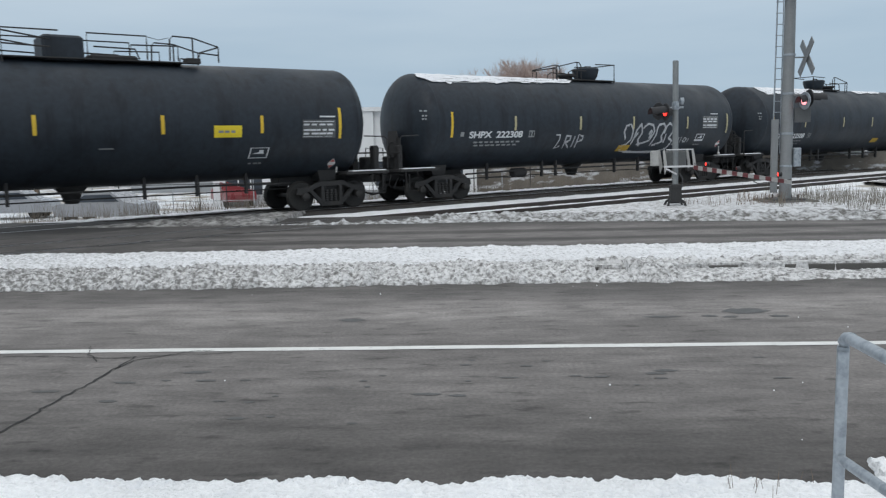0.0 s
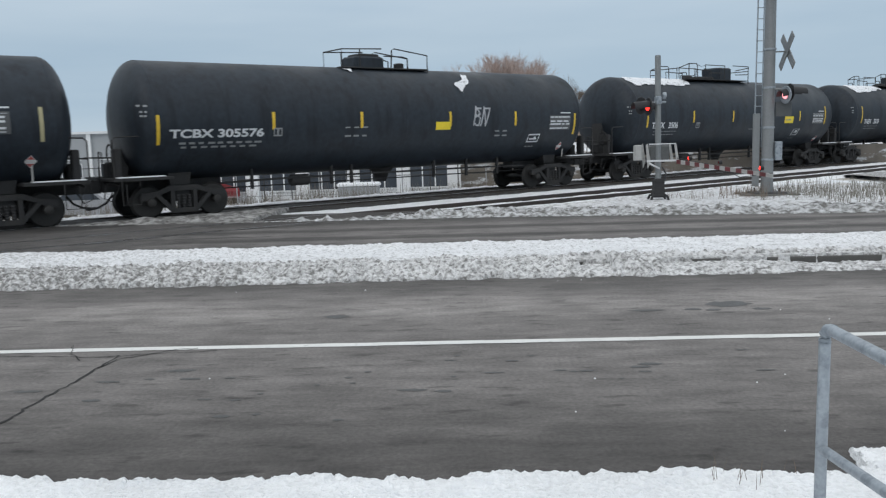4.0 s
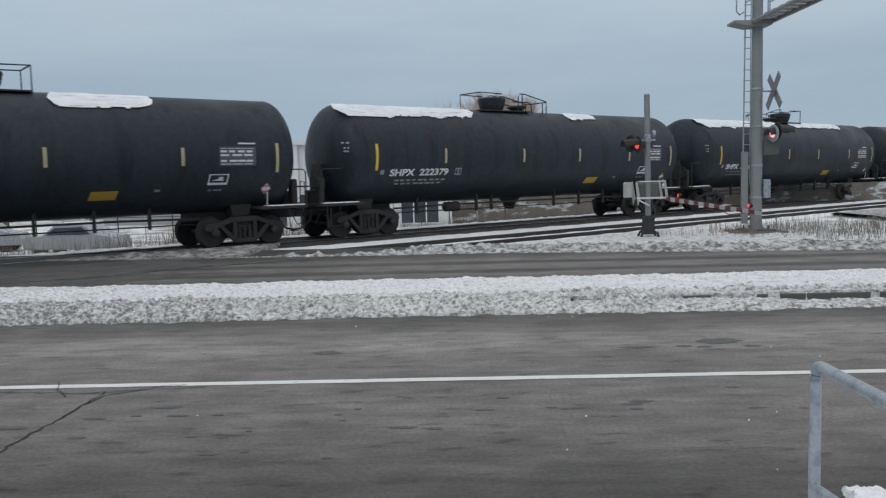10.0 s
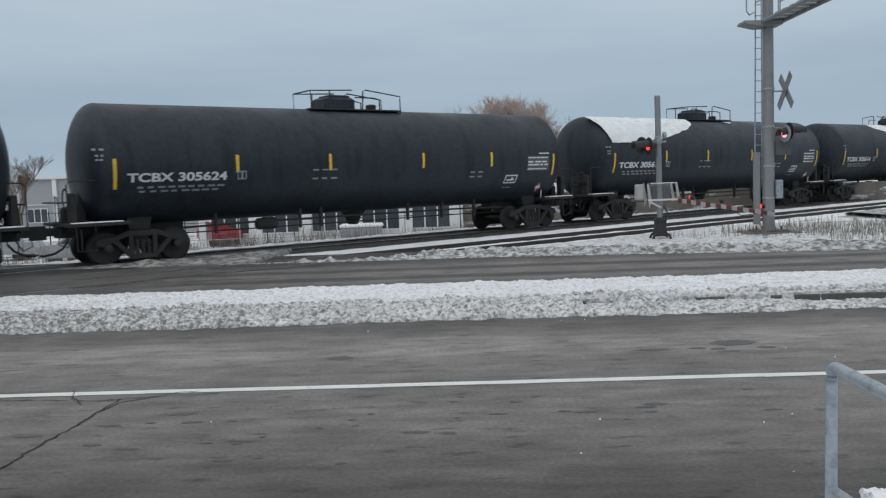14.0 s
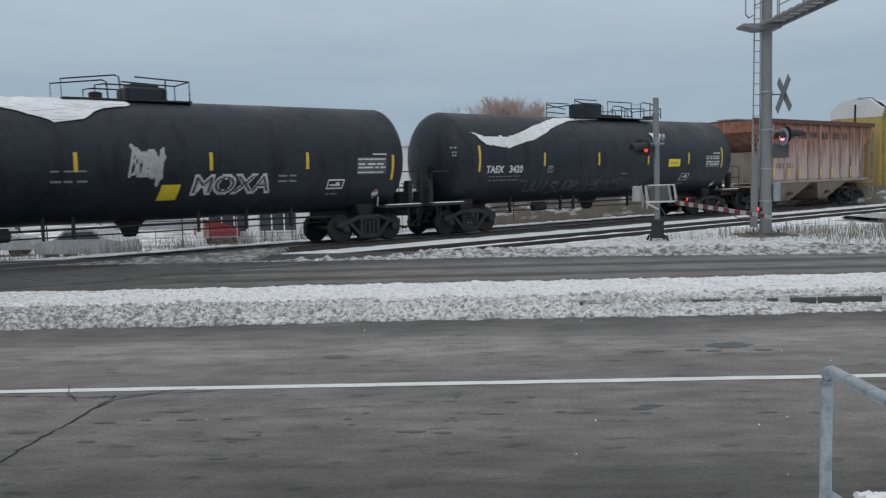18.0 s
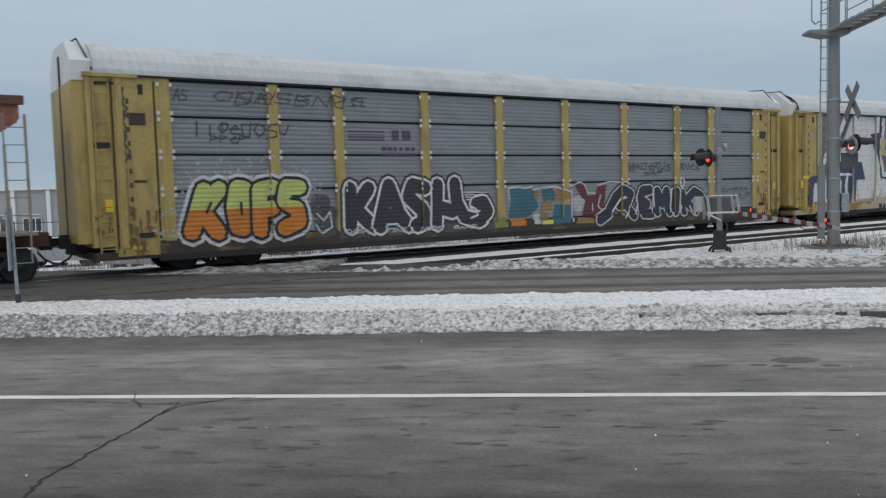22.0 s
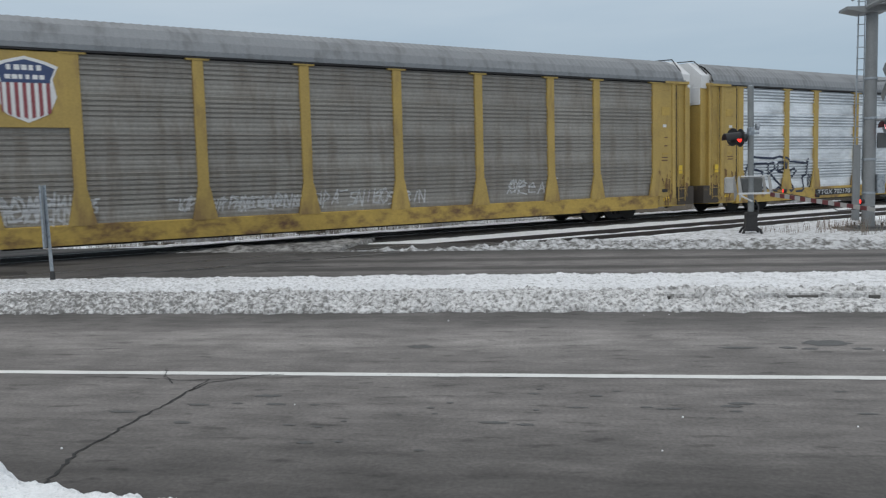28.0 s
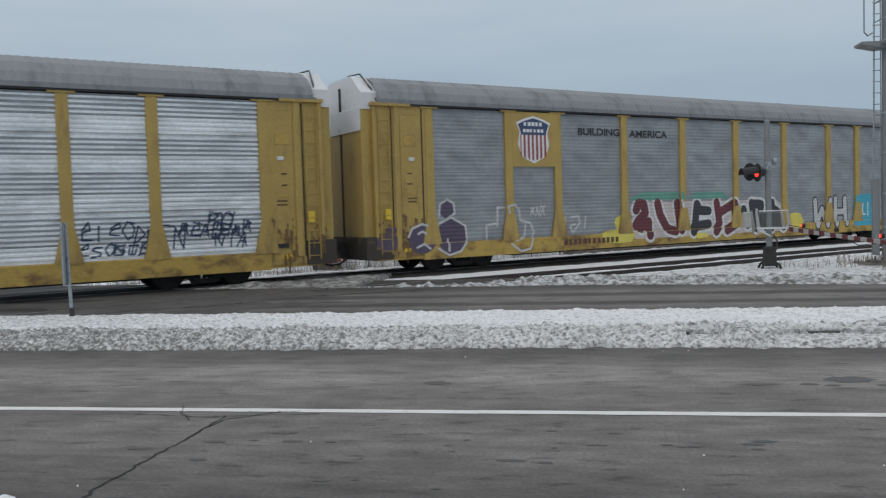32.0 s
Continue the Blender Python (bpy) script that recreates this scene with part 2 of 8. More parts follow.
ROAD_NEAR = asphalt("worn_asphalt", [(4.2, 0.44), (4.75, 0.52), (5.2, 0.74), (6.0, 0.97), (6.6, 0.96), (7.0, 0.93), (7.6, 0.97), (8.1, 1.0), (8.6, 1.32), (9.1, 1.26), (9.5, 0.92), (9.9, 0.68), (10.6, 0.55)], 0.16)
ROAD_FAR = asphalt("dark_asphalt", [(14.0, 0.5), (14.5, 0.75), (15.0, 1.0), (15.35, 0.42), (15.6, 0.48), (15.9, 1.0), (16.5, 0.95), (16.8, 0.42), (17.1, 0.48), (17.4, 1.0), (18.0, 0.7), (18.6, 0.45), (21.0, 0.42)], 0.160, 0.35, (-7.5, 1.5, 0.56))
LINE = surface("road_paint", (0.70, 0.70, 0.68), 0.7, vary=0.12, scale=4, fine=60, bump=0.3, grime=(0.22, 0.22, 0.21), grime_at=(0.62, 0.74), grime_scale=(5, 5, 5))
CRACK = surface("crack_dark", (0.028, 0.028, 0.028), 0.9, vary=0.3)
DAMP = surface("damp_asphalt", (0.075, 0.075, 0.074), 0.6, vary=0.25, scale=6, fine=120, bump=0.3)
SNOW = snow_mat("white_snow", (0.76, 0.78, 0.81), (0.55, 0.75), (0.87, 0.88, 0.89))
SNOW_MID = snow_mat("trodden_snow", (0.36, 0.355, 0.35), (0.50, 0.72), (0.84, 0.845, 0.86), 13.0, (-9.0, -2.0, 0.07, 0.0))
# dark specks: traffic dirt, plus shade between the clods put into the colour
SNOW_SPLASH_SHADE = snow_mat("splashed_crevice_shaded_snow", (0.205, 0.20, 0.192), (0.43, 0.64), (0.76, 0.755, 0.755), 15.0, (-8.0, -1.0, 0.085, 0.0))
SNOW_BERM = snow_mat("wind_packed_snow", (0.27, 0.26, 0.245), (0.46, 0.68), (0.74, 0.745, 0.76), 6.0)
SNOW_DIRT = snow_mat("dirty_snow", (0.155, 0.15, 0.14), (0.40, 0.60), (0.62, 0.625, 0.635), 7.0)
SLUSH = snow_mat("grey_slush", (0.11, 0.105, 0.10), (0.38, 0.60), (0.42, 0.415, 0.405), 4.0)
FIELD = surface("snowy_field", (0.74, 0.76, 0.79), 0.85, vary=0.1, scale=0.3, fine=6, bump=0.3, grime=(0.30, 0.26, 0.2), grime_at=(0.46, 0.62), grime_scale=(0.5, 0.5, 0.5))
CONCRETE = surface("kerb_concrete", (0.115, 0.112, 0.106), 0.85, vary=0.25, scale=5, fine=60, bump=0.4)
BALLAST = surface("dark_ballast", (0.055, 0.052, 0.05), 0.95, vary=0.5, scale=4, fine=30, bump=0.9, bump_dist=0.04)
RAIL = surface("rail_steel", (0.06, 0.05, 0.045), 0.6, metal=0.4, vary=0.3)
RAIL_TOP = surface("worn_rail_head", (0.35, 0.35, 0.36), 0.35, metal=1.0, vary=0.15)
TIE = surface("old_tie", (0.06, 0.05, 0.042), 0.95, vary=0.4)
GALV = surface("galvanised_steel", (0.33, 0.365, 0.40), 0.5, metal=0.35, vary=0.2, scale=9, fine=70, bump=0.12, grime=(0.22, 0.25, 0.28), grime_at=(0.5, 0.62), grime_scale=(14, 14, 14))
POLE = surface("grey_pole", (0.235, 0.245, 0.25), 0.55, metal=0.25, vary=0.16, scale=3)
DARKMETAL = surface("dark_metal", (0.05, 0.05, 0.052), 0.6, metal=0.3, vary=0.3)
CASTIRON = surface("black_cast_iron", (0.028, 0.028, 0.029), 0.75, vary=0.35, scale=8)
SIGNAL = surface("signal_black", (0.018, 0.018, 0.02), 0.55, vary=0.2)
WHITE = surface("white_paint", (0.62, 0.63, 0.64), 0.5, vary=0.1, grime=(0.4, 0.4, 0.38), grime_at=(0.55, 0.8))
ARMWHITE = surface("soiled_arm_white", (0.38, 0.38, 0.37), 0.6, vary=0.2, scale=4)
MAST = surface("weathered_mast", (0.23, 0.245, 0.25), 0.55, metal=0.25, vary=0.2, scale=5)
REDPAINT = surface("red_reflective", (0.14, 0.032, 0.036), 0.5, vary=0.15)
REDLIGHT = glow("red_lamp_lit", (1.0, 0.03, 0.02), 3.0)
REDLIGHT_FAR = glow("pink_lamp_lit", (1.0, 0.35, 0.38), 1.6)
LENS = surface("red_lamp_dark", (0.10, 0.012, 0.012), 0.2, vary=0.1)
WEED = surface("grey_weeds", (0.15, 0.13, 0.105), 0.95, vary=0.4, scale=2)
GRASS = surface("dry_grass", (0.20, 0.185, 0.155), 0.9, vary=0.35, scale=3)
TWIG = surface("bare_twigs", (0.16, 0.12, 0.09), 0.9, vary=0.3)
WILLOW = surface("willow_twigs", (0.42, 0.335, 0.30), 0.9, vary=0.25, scale=0.4)
REDTWIG = surface("red_twigs", (0.20, 0.15, 0.115), 0.9, vary=0.3)

TANK = surface("black_tank_paint", (0.0245, 0.0320, 0.0415), 0.5, vary=0.3, scale=0.8, fine=7, bump=0.03, grime=(0.015, 0.018, 0.023), grime_at=(0.5, 0.68), grime_scale=(2.4, 2.4, 0.3), spec=0.26, rough_vary=0.12)
IRON = surface("grimy_iron", (0.031, 0.031, 0.032), 0.9, vary=0.35, scale=6, grime=(0.046, 0.043, 0.040), grime_at=(0.5, 0.75), grime_scale=(3, 3, 3))
WHEEL = surface("wheel_steel", (0.034, 0.033, 0.032), 0.65, metal=0.3, vary=0.3, scale=8)
STRIPE = surface("reflector_yellow", (0.68, 0.46, 0.035), 0.5, vary=0.15)
STRIPE_PALE = surface("faded_reflector", (0.42, 0.38, 0.22), 0.5, vary=0.15)
SIGN_Y = surface("yellow_panel", (0.78, 0.60, 0.03), 0.5, vary=0.12)
LETTER = surface("white_lettering", (0.62, 0.64, 0.66), 0.6, vary=0.2, fine=40)
LETTER_DIM = surface("dim_lettering", (0.24, 0.25, 0.255), 0.6, vary=0.25, fine=40)
MECH = surface("dark_grey_enamel", (0.10, 0.105, 0.105), 0.6, vary=0.2)
DATA = surface("grey_data_panel", (0.085, 0.09, 0.093), 0.6, vary=0.2)
PLACARD = surface("placard_white", (0.66, 0.66, 0.66), 0.5, vary=0.1)
PLACARD_R = surface("placard_red", (0.5, 0.10, 0.09), 0.5, vary=0.1)
SNOWCAP = snow_mat("snow_on_steel", (0.72, 0.74, 0.77), (0.6, 0.8), (0.86, 0.875, 0.9))
GRAF_GREY = surface("chalky_spray", (0.40, 0.41, 0.43), 0.7, vary=0.3, scale=4)
GRAF_FAINT = surface("faint_spray", (0.08, 0.084, 0.09), 0.7, vary=0.4, scale=4)
GRAF_W = surface("white_spray", (0.62, 0.63, 0.635), 0.6, slots=True, vary=0.14, scale=3, grime=(0.40, 0.40, 0.39), grime_at=(0.52, 0.76), grime_scale=(3.5, 3.5, 2.2))
GRAF_K = surface("black_spray", (0.022, 0.023, 0.03), 0.6, vary=0.3)
GRAF_Y = surface("yellow_spray", (0.66, 0.58, 0.12), 0.6, vary=0.25)
GRAF_R = surface("maroon_spray", (0.12, 0.03, 0.04), 0.6, vary=0.3)
GRAF_P = surface("plum_spray", (0.085, 0.065, 0.11), 0.6, vary=0.3)
GRAF_D = surface("dark_navy_spray", (0.018, 0.028, 0.06), 0.6, vary=0.3, scale=2)
GRAF_N = surface("navy_spray", (0.035, 0.062, 0.125), 0.6, vary=0.3, scale=2)
GRAF_B = surface("brown_spray", (0.17, 0.13, 0.11), 0.6, vary=0.25, scale=2)
GRAF_C = surface("cyan_spray", (0.05, 0.35, 0.48), 0.6, vary=0.2)
GRAF_G = surface("green_spray", (0.12, 0.30, 0.24), 0.6, vary=0.3)
YELLOW = surface("rack_yellow", (0.41, 0.287, 0.083), 0.6, vary=0.2, scale=1.2, fine=18, bump=0.05, grime=(0.19, 0.115, 0.055), grime_at=(0.52, 0.80), grime_scale=(2.6, 2.6, 0.7), grime_z=(0.45, 1.5, 0.16, -0.02))
YELLOW_PALE = surface("faded_rack_yellow", (0.42, 0.315, 0.105), 0.6, vary=0.22, scale=1.2, fine=18, bump=0.05, grime=(0.17, 0.12, 0.07), grime_at=(0.5, 0.8), grime_scale=(2.6, 2.6, 0.7))
YELLOW_SILL = surface("sill_yellow", (0.44, 0.30, 0.07), 0.6, vary=0.2, scale=1.2, fine=14, grime=(0.13, 0.07, 0.035), grime_at=(0.48, 0.68), grime_scale=(1.5, 3, 2.5))
PANEL_GREY = surface("grey_rack_panel", (0.238, 0.255, 0.272), 0.42, metal=0.35, vary=0.16, scale=0.9, fine=14, bump=0.04, grime=(0.19, 0.2, 0.21), grime_at=(0.5, 0.72), grime_scale=(0.7, 0.7, 4), pieces=0.1)
PANEL_TAN = surface("tan_rack_panel", (0.455, 0.385, 0.305), 0.6, slots=True, vary=0.2, scale=0.9, fine=14, grime=(0.24, 0.135, 0.085), grime_at=(0.5, 0.78), grime_scale=(3.2, 3.2, 0.45), pieces=0.12)
PANEL_DULL = surface("dull_rack_panel", (0.27, 0.258, 0.235), 0.5, metal=0.2, vary=0.22, scale=0.9, fine=14, grime=(0.15, 0.12, 0.095), grime_at=(0.46, 0.78), grime_scale=(2.6, 2.6, 0.6), pieces=0.12)
PANEL_SILVER = surface("silver_rack_panel", (0.74, 0.765, 0.79), 0.36, metal=0.55, vary=0.16, scale=0.8, fine=12, grime=(0.38, 0.40, 0.42), grime_at=(0.48, 0.8), grime_scale=(0.7, 0.7, 2.5), pieces=0.08)
PANEL_SLATE = surface("slate_rack_panel", (0.30, 0.322, 0.345), 0.45, metal=0.3, vary=0.2, scale=0.9, fine=14, grime=(0.20, 0.215, 0.232), grime_at=(0.44, 0.7), grime_scale=(0.9, 0.9, 1.6), pieces=0.08)
ROOF_WHITE = surface("frosted_roof", (0.56, 0.575, 0.59), 0.6, vary=0.1, scale=1.5, grime=(0.42, 0.435, 0.45), grime_at=(0.5, 0.75))
ROOF_GREY = surface("galvanised_roof", (0.225, 0.237, 0.25), 0.5, metal=0.3, vary=0.15, scale=1.2, grime=(0.14, 0.145, 0.15), grime_at=(0.5, 0.7), grime_scale=(2, 0.6, 1))
CANVAS = surface("white_end_cap", (0.66, 0.67, 0.68), 0.6, vary=0.1, grime=(0.4, 0.4, 0.4), grime_at=(0.58, 0.78), grime_scale=(3, 3, 3))
# darker colours for rib grooves: the shade between ribs put into the sheet
GROOVE_SHADE = surface("rib_groove_shade", (0.38, 0.398, 0.425), 0.6, vary=0.25, scale=3)
GROOVE_SHADE_DULL = surface("dull_rib_groove_shade", (0.225, 0.212, 0.195), 0.7, vary=0.25, scale=3)
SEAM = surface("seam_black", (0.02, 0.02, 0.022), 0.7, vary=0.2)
RUST = surface("rusty_hopper", (0.27, 0.105, 0.065), 0.8, vary=0.5, scale=1.8, fine=9, bump=0.1, grime=(0.44, 0.375, 0.345), grime_at=(0.36, 0.70), grime_scale=(4.2, 4.2, 0.55), pieces=0.24, grime_z=(1.4, 3.6, 0.26, -0.12))
RUST_RIB = surface("rust_brown_rib", (0.23, 0.12, 0.09), 0.85, vary=0.4, scale=2.0, grime=(0.46, 0.41, 0.37), grime_at=(0.42, 0.66), grime_scale=(9, 9, 0.9))
HOP_GREY = surface("stained_hopper_grey", (0.31, 0.275, 0.235), 0.8, vary=0.2, scale=1.5, grime=(0.24, 0.12, 0.07), grime_at=(0.5, 0.72), grime_scale=(2, 2, 0.6))
SILL_WORN = surface("worn_pale_sill", (0.40, 0.345, 0.25), 0.7, vary=0.25, scale=1.2, grime=(0.27, 0.165, 0.045), grime_at=(0.5, 0.6), grime_scale=(0.9, 3, 2.0))
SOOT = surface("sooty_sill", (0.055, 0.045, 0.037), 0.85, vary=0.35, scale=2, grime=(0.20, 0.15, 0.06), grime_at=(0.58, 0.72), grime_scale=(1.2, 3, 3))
RUST_DARK = surface("dark_rust", (0.115, 0.058, 0.045), 0.85, vary=0.3, scale=3)
STAIN = surface("rust_stain_on_yellow", (0.17, 0.10, 0.045), 0.85, vary=0.4, scale=5)
SHIELD_W = surface("shield_white", (0.72, 0.72, 0.72), 0.5, vary=0.08)
SHIELD_B = surface("shield_blue", (0.04, 0.065, 0.15), 0.5, vary=0.1)
SHIELD_R = surface("shield_red", (0.26, 0.06, 0.07), 0.5, vary=0.1)
WALL_W = surface("white_wall", (0.72, 0.73, 0.74), 0.7, vary=0.06, scale=0.5)
WALL_G = surface("pale_grey_wall", (0.33, 0.345, 0.36), 0.7, vary=0.08, scale=0.4)
WALL_B = surface("weathered_bank", (0.17, 0.152, 0.132), 0.95, vary=0.35, scale=1.6, grime=(0.55, 0.565, 0.585), grime_at=(0.54, 0.62), grime_scale=(0.9, 0.9, 2.2))
GLASS = surface("dark_window", (0.05, 0.06, 0.075), 0.15, vary=0.2, spec=0.6)
CAR_RED = surface("red_car_paint", (0.19, 0.022, 0.026), 0.3, vary=0.1)
CAR_GREY = surface("grey_car_paint", (0.30, 0.31, 0.33), 0.3, vary=0.1)
TYRE = surface("tyre_rubber", (0.02, 0.02, 0.02), 0.9, vary=0.2)
FENCE = surface("dark_fence", (0.035, 0.035, 0.036), 0.7, vary=0.2)


# ---- building helpers ----
class Shape:
    """Vertices and faces of one mesh, gathered piece by piece."""

    def __init__(self):
        self.v, self.f = [], []

    def add(self, verts, faces):
        k = len(self.v)
        self.v += [tuple(p) for p in verts]
        self.f += [tuple(i + k for i in f) for f in faces]
        return self

    def box(self, lo, hi):
        (a, b, c), (d, e, g) = lo, hi
        return self.add([(a, b, c), (d, b, c), (d, e, c), (a, e, c), (a, b, g), (d, b, g), (d, e, g), (a, e, g)],
                        [(0, 3, 2, 1), (4, 5, 6, 7), (0, 1, 5, 4), (1, 2, 6, 5), (2, 3, 7, 6), (3, 0, 4, 7)])

    def bbox(self, lo, hi, c=0.02):
        """A box with chamfered vertical and top edges."""
        (x0, y0, z0), (x1, y1, z1) = lo, hi
        def ring(i, z):
            return [(x0 + i + c, y0 + i, z), (x1 - i - c, y0 + i, z), (x1 - i, y0 + i + c, z), (x1 - i, y1 - i - c, z),
                    (x1 - i - c, y1 - i, z), (x0 + i + c, y1 - i, z), (x0 + i, y1 - i - c, z), (x0 + i, y0 + i + c, z)]
        return self.loft([ring(0, z0), ring(0, z1 - c), ring(c, z1)])

    def loft(self, rings, cap=True):
        n = len(rings[0])
        k = [p for r in rings for p in r]
        f = [(a * n + i, a * n + (i + 1) % n, (a + 1) * n + (i + 1) % n, (a + 1) * n + i) for a in range(len(rings) - 1) for i in range(n)]
        if cap:
            f += [tuple(reversed(range(n))), tuple(range((len(rings) - 1) * n, len(rings) * n))]
        return self.add(k, f)

    def tube(self, pts, r, n=8, r2=None):
        pts = [Vector(p) for p in pts]
        rings = []
        for i, p in enumerate(pts):
            t = (pts[min(i + 1, len(pts) - 1)] - pts[max(i - 1, 0)]).normalized()
            up = Vector((0, 0, 1)) if abs(t.z) < 0.95 else Vector((1, 0, 0))
            a = t.cross(up).normalized()
            b = a.cross(t)
            rr = r if r2 is None else r + (r2 - r) * i / (len(pts) - 1)
            rings.append([p + (a * math.cos(q) + b * math.sin(q)) * rr for q in [2 * math.pi * j / n for j in range(n)]])
        return self.loft(rings)

    def lathe(self, prof, at, axis="x", n=24, cap=True):
        """A turned form: prof gives (place along the axis, radius)."""
        rings = []
        for u, r in prof:
            ring = []
            for j in range(n):
                q = 2 * math.pi * j / n
                c, s = r * math.cos(q), r * math.sin(q)
                p = {"x": (u, c, s), "y": (s, u, c), "z": (c, s, u)}[axis]
                ring.append((p[0] + at[0], p[1] + at[1], p[2] + at[2]))
            rings.append(ring)
        return self.loft(rings, cap)

    def prism(self, poly, lo, hi, plane="xz"):
        """A flat outline given depth: xz outlines run along y, yz ones along x, xy ones along z."""
        def put(a, b, d):
            return {"xz": (a, d, b), "yz": (d, a, b), "xy": (a, b, d)}[plane]
        return self.loft([[put(a, b, lo) for a, b in poly], [put(a, b, hi) for a, b in poly]])

    def grid(self, fn, nu, nv):
        return self.add([fn(i, j) for j in range(nv + 1) for i in range(nu + 1)],
                        [(j * (nu + 1) + i, j * (nu + 1) + i + 1, (j + 1) * (nu + 1) + i + 1, (j + 1) * (nu + 1) + i) for j in range(nv) for i in range(nu)])

    def mesh(self, name, material, smooth=False):
        me = bpy.data.meshes.new(name)
        me.from_pydata(self.v, [], self.f)
        me.materials.append(material)
        bm = bmesh.new()
        bm.from_mesh(me)
        bmesh.ops.recalc_face_normals(bm, faces=bm.faces[:])
        bm.to_mesh(me)
        bm.free()
        if smooth:
            me.shade_smooth()
            me.set_sharp_from_angle(angle=radians(38))
        return me


def part(name, shape, material, parent, label="", smooth=False, m=None):
    """One mesh under a thing or under a part."""
    me = shape if isinstance(shape, bpy.types.Mesh) else shape.mesh(name, material, smooth)
    ob = new(name, me)
    ob.parent = parent
    if m is not None:
        ob.matrix_basis = m
    if label:
        ob["label"] = label
    return ob


def thing(name, label, category, group="", m=None, kind=""):
    ob = new(name)
    ob.empty_display_size = 0.2
    if m is not None:
        ob.matrix_basis = m
    return tagged(ob, label, category, group, kind)


def solid(name, shape, material, label, category, group="", kind="", smooth=False, m=None):
    ob = new(name, shape.mesh(name, material, smooth))
    if m is not None:
        ob.matrix_basis = m
    return tagged(ob, label, category, group, kind)


def rough(x, y, z=0.0):
    return noise.noise(Vector((x, y, z)))


def clods(x, y, amp, seed=0.0):
    """Lumps of ploughed snow: three sizes."""
    a = rough(x * 1.3, y * 1.3, seed) * 0.5 + rough(x * 4.1, y * 4.1, seed + 5) * 0.34 + abs(rough(x * 9.5, y * 9.5, seed + 9)) * 0.42 + rough(x * 17, y * 17, seed + 12) * 0.16
    return amp * a


def lumps(x, y, scale, seed=0.0):
    """Rounded clods with creases between them, -0.4 to 0.6 high."""
    p = Vector((x * scale + 0.7 * rough(x * scale * 0.6, y * scale * 0.6, seed), y * scale, seed))
    return 0.6 - noise.voronoi(p)[0][0]


# ---- ground, road, snow and tracks ----
g = Shape()
xs = [-2500, -900, -400, -200, -140, -100] + [-80 + 2 * k for k in range(81)] + [100, 140, 200, 400, 900, 2500]
ys = [-60, -8, 0, 10] + [20 + 2 * k for k in range(46)] + [125, 160, 220, 320, 500, 800, 1500, 3500]


def land(x, y):
    """Height of the ground: level by the road, falling away behind the railway."""
    k = max(0.0, min(1.0, (-x * math.sin(radians(TH)) + y * math.cos(radians(TH)) - LAT - 2.6) / 9.0))
    return -0.16 - 1.15 * k * k * (3 - 2 * k)



g.grid(lambda i, j: (xs[i], ys[j], land(xs[i], ys[j])), len(xs) - 1, len(ys) - 1)
solid("ground", g, FIELD, "flat snowy ground with patches of dead grass", "ground", kind="structure")

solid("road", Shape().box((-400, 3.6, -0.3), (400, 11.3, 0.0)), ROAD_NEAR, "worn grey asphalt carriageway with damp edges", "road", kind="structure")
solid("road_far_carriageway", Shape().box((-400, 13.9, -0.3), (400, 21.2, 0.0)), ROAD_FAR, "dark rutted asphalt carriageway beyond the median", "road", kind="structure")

# the white lane line, worn through in places
line = Shape()
x = -60.0
rnd = random.Random(4)
while x < 60:
    step = rnd.uniform(0.25, 0.7)
    w0, w1 = rnd.uniform(-0.006, 0.006), rnd.uniform(-0.006, 0.006)
    if rnd.random() > 0.015:
        line.add([(x, 7.085 + w0, 0.004), (x + step, 7.085 + w1, 0.004), (x + step, 7.205 + w0, 0.004), (x, 7.205 + w1, 0.004)], [(0, 1, 2, 3)])
    x += step - 0.002
solid("lane_line", line, LINE, "white painted lane line, slightly chipped", "line", kind="structure")


def ribbon(pts, w, z, seed, sub=6):
    """A narrow uneven strip that follows a broken line on the road."""
    s, rn = Shape(), random.Random(seed)
    path = []
    for (x0, y0), (x1, y1) in zip(pts, pts[1:]):
        for k in range(sub):
            path.append((x0 + (x1 - x0) * k / sub + rn.uniform(-0.018, 0.018), y0 + (y1 - y0) * k / sub + rn.uniform(-0.018, 0.018)))
    path.append(pts[-1])
    for i, (a, b) in enumerate(path):
        c, d = path[min(i + 1, len(path) - 1)]
        e, f = path[max(i - 1, 0)]
        n2 = Vector((-(d - f), c - e, 0)).normalized() * w * rn.uniform(0.35, 1.2)
        s.v += [(a - n2.x, b - n2.y, z), (a + n2.x, b + n2.y, z)]
        if i:
            s.f.append((2 * i - 2, 2 * i, 2 * i + 1, 2 * i - 1))
    return s


cracks = thing("road_cracks", "dark branching cracks across the asphalt lane", "crack", kind="structure")
part("crack", ribbon([(-3.06, 4.3), (-3.13, 4.6), (-3.21, 4.93), (-3.2, 5.26), (-3.2, 5.71), (-3.155, 6.07), (-3.15, 6.5), (-3.15, 6.93)], 0.013, 0.005, 1), CRACK, cracks)
part("crack", ribbon([(-3.15, 6.5), (-3.1, 6.8), (-2.85, 6.97), (-2.71, 7.09), (-2.5, 7.12)], 0.008, 0.005, 2), CRACK, cracks)
part("crack", ribbon([(-3.74, 7.32), (-3.7, 7.2), (-3.62, 7.02), (-3.42, 6.76)], 0.005, 0.006, 3), CRACK, cracks)
part("crack", ribbon([(-4.4, 6.97), (-3.88, 6.96), (-3.3, 6.88), (-2.75, 6.97), (-2.3, 7.03)], 0.007, 0.005, 5), CRACK, cracks)
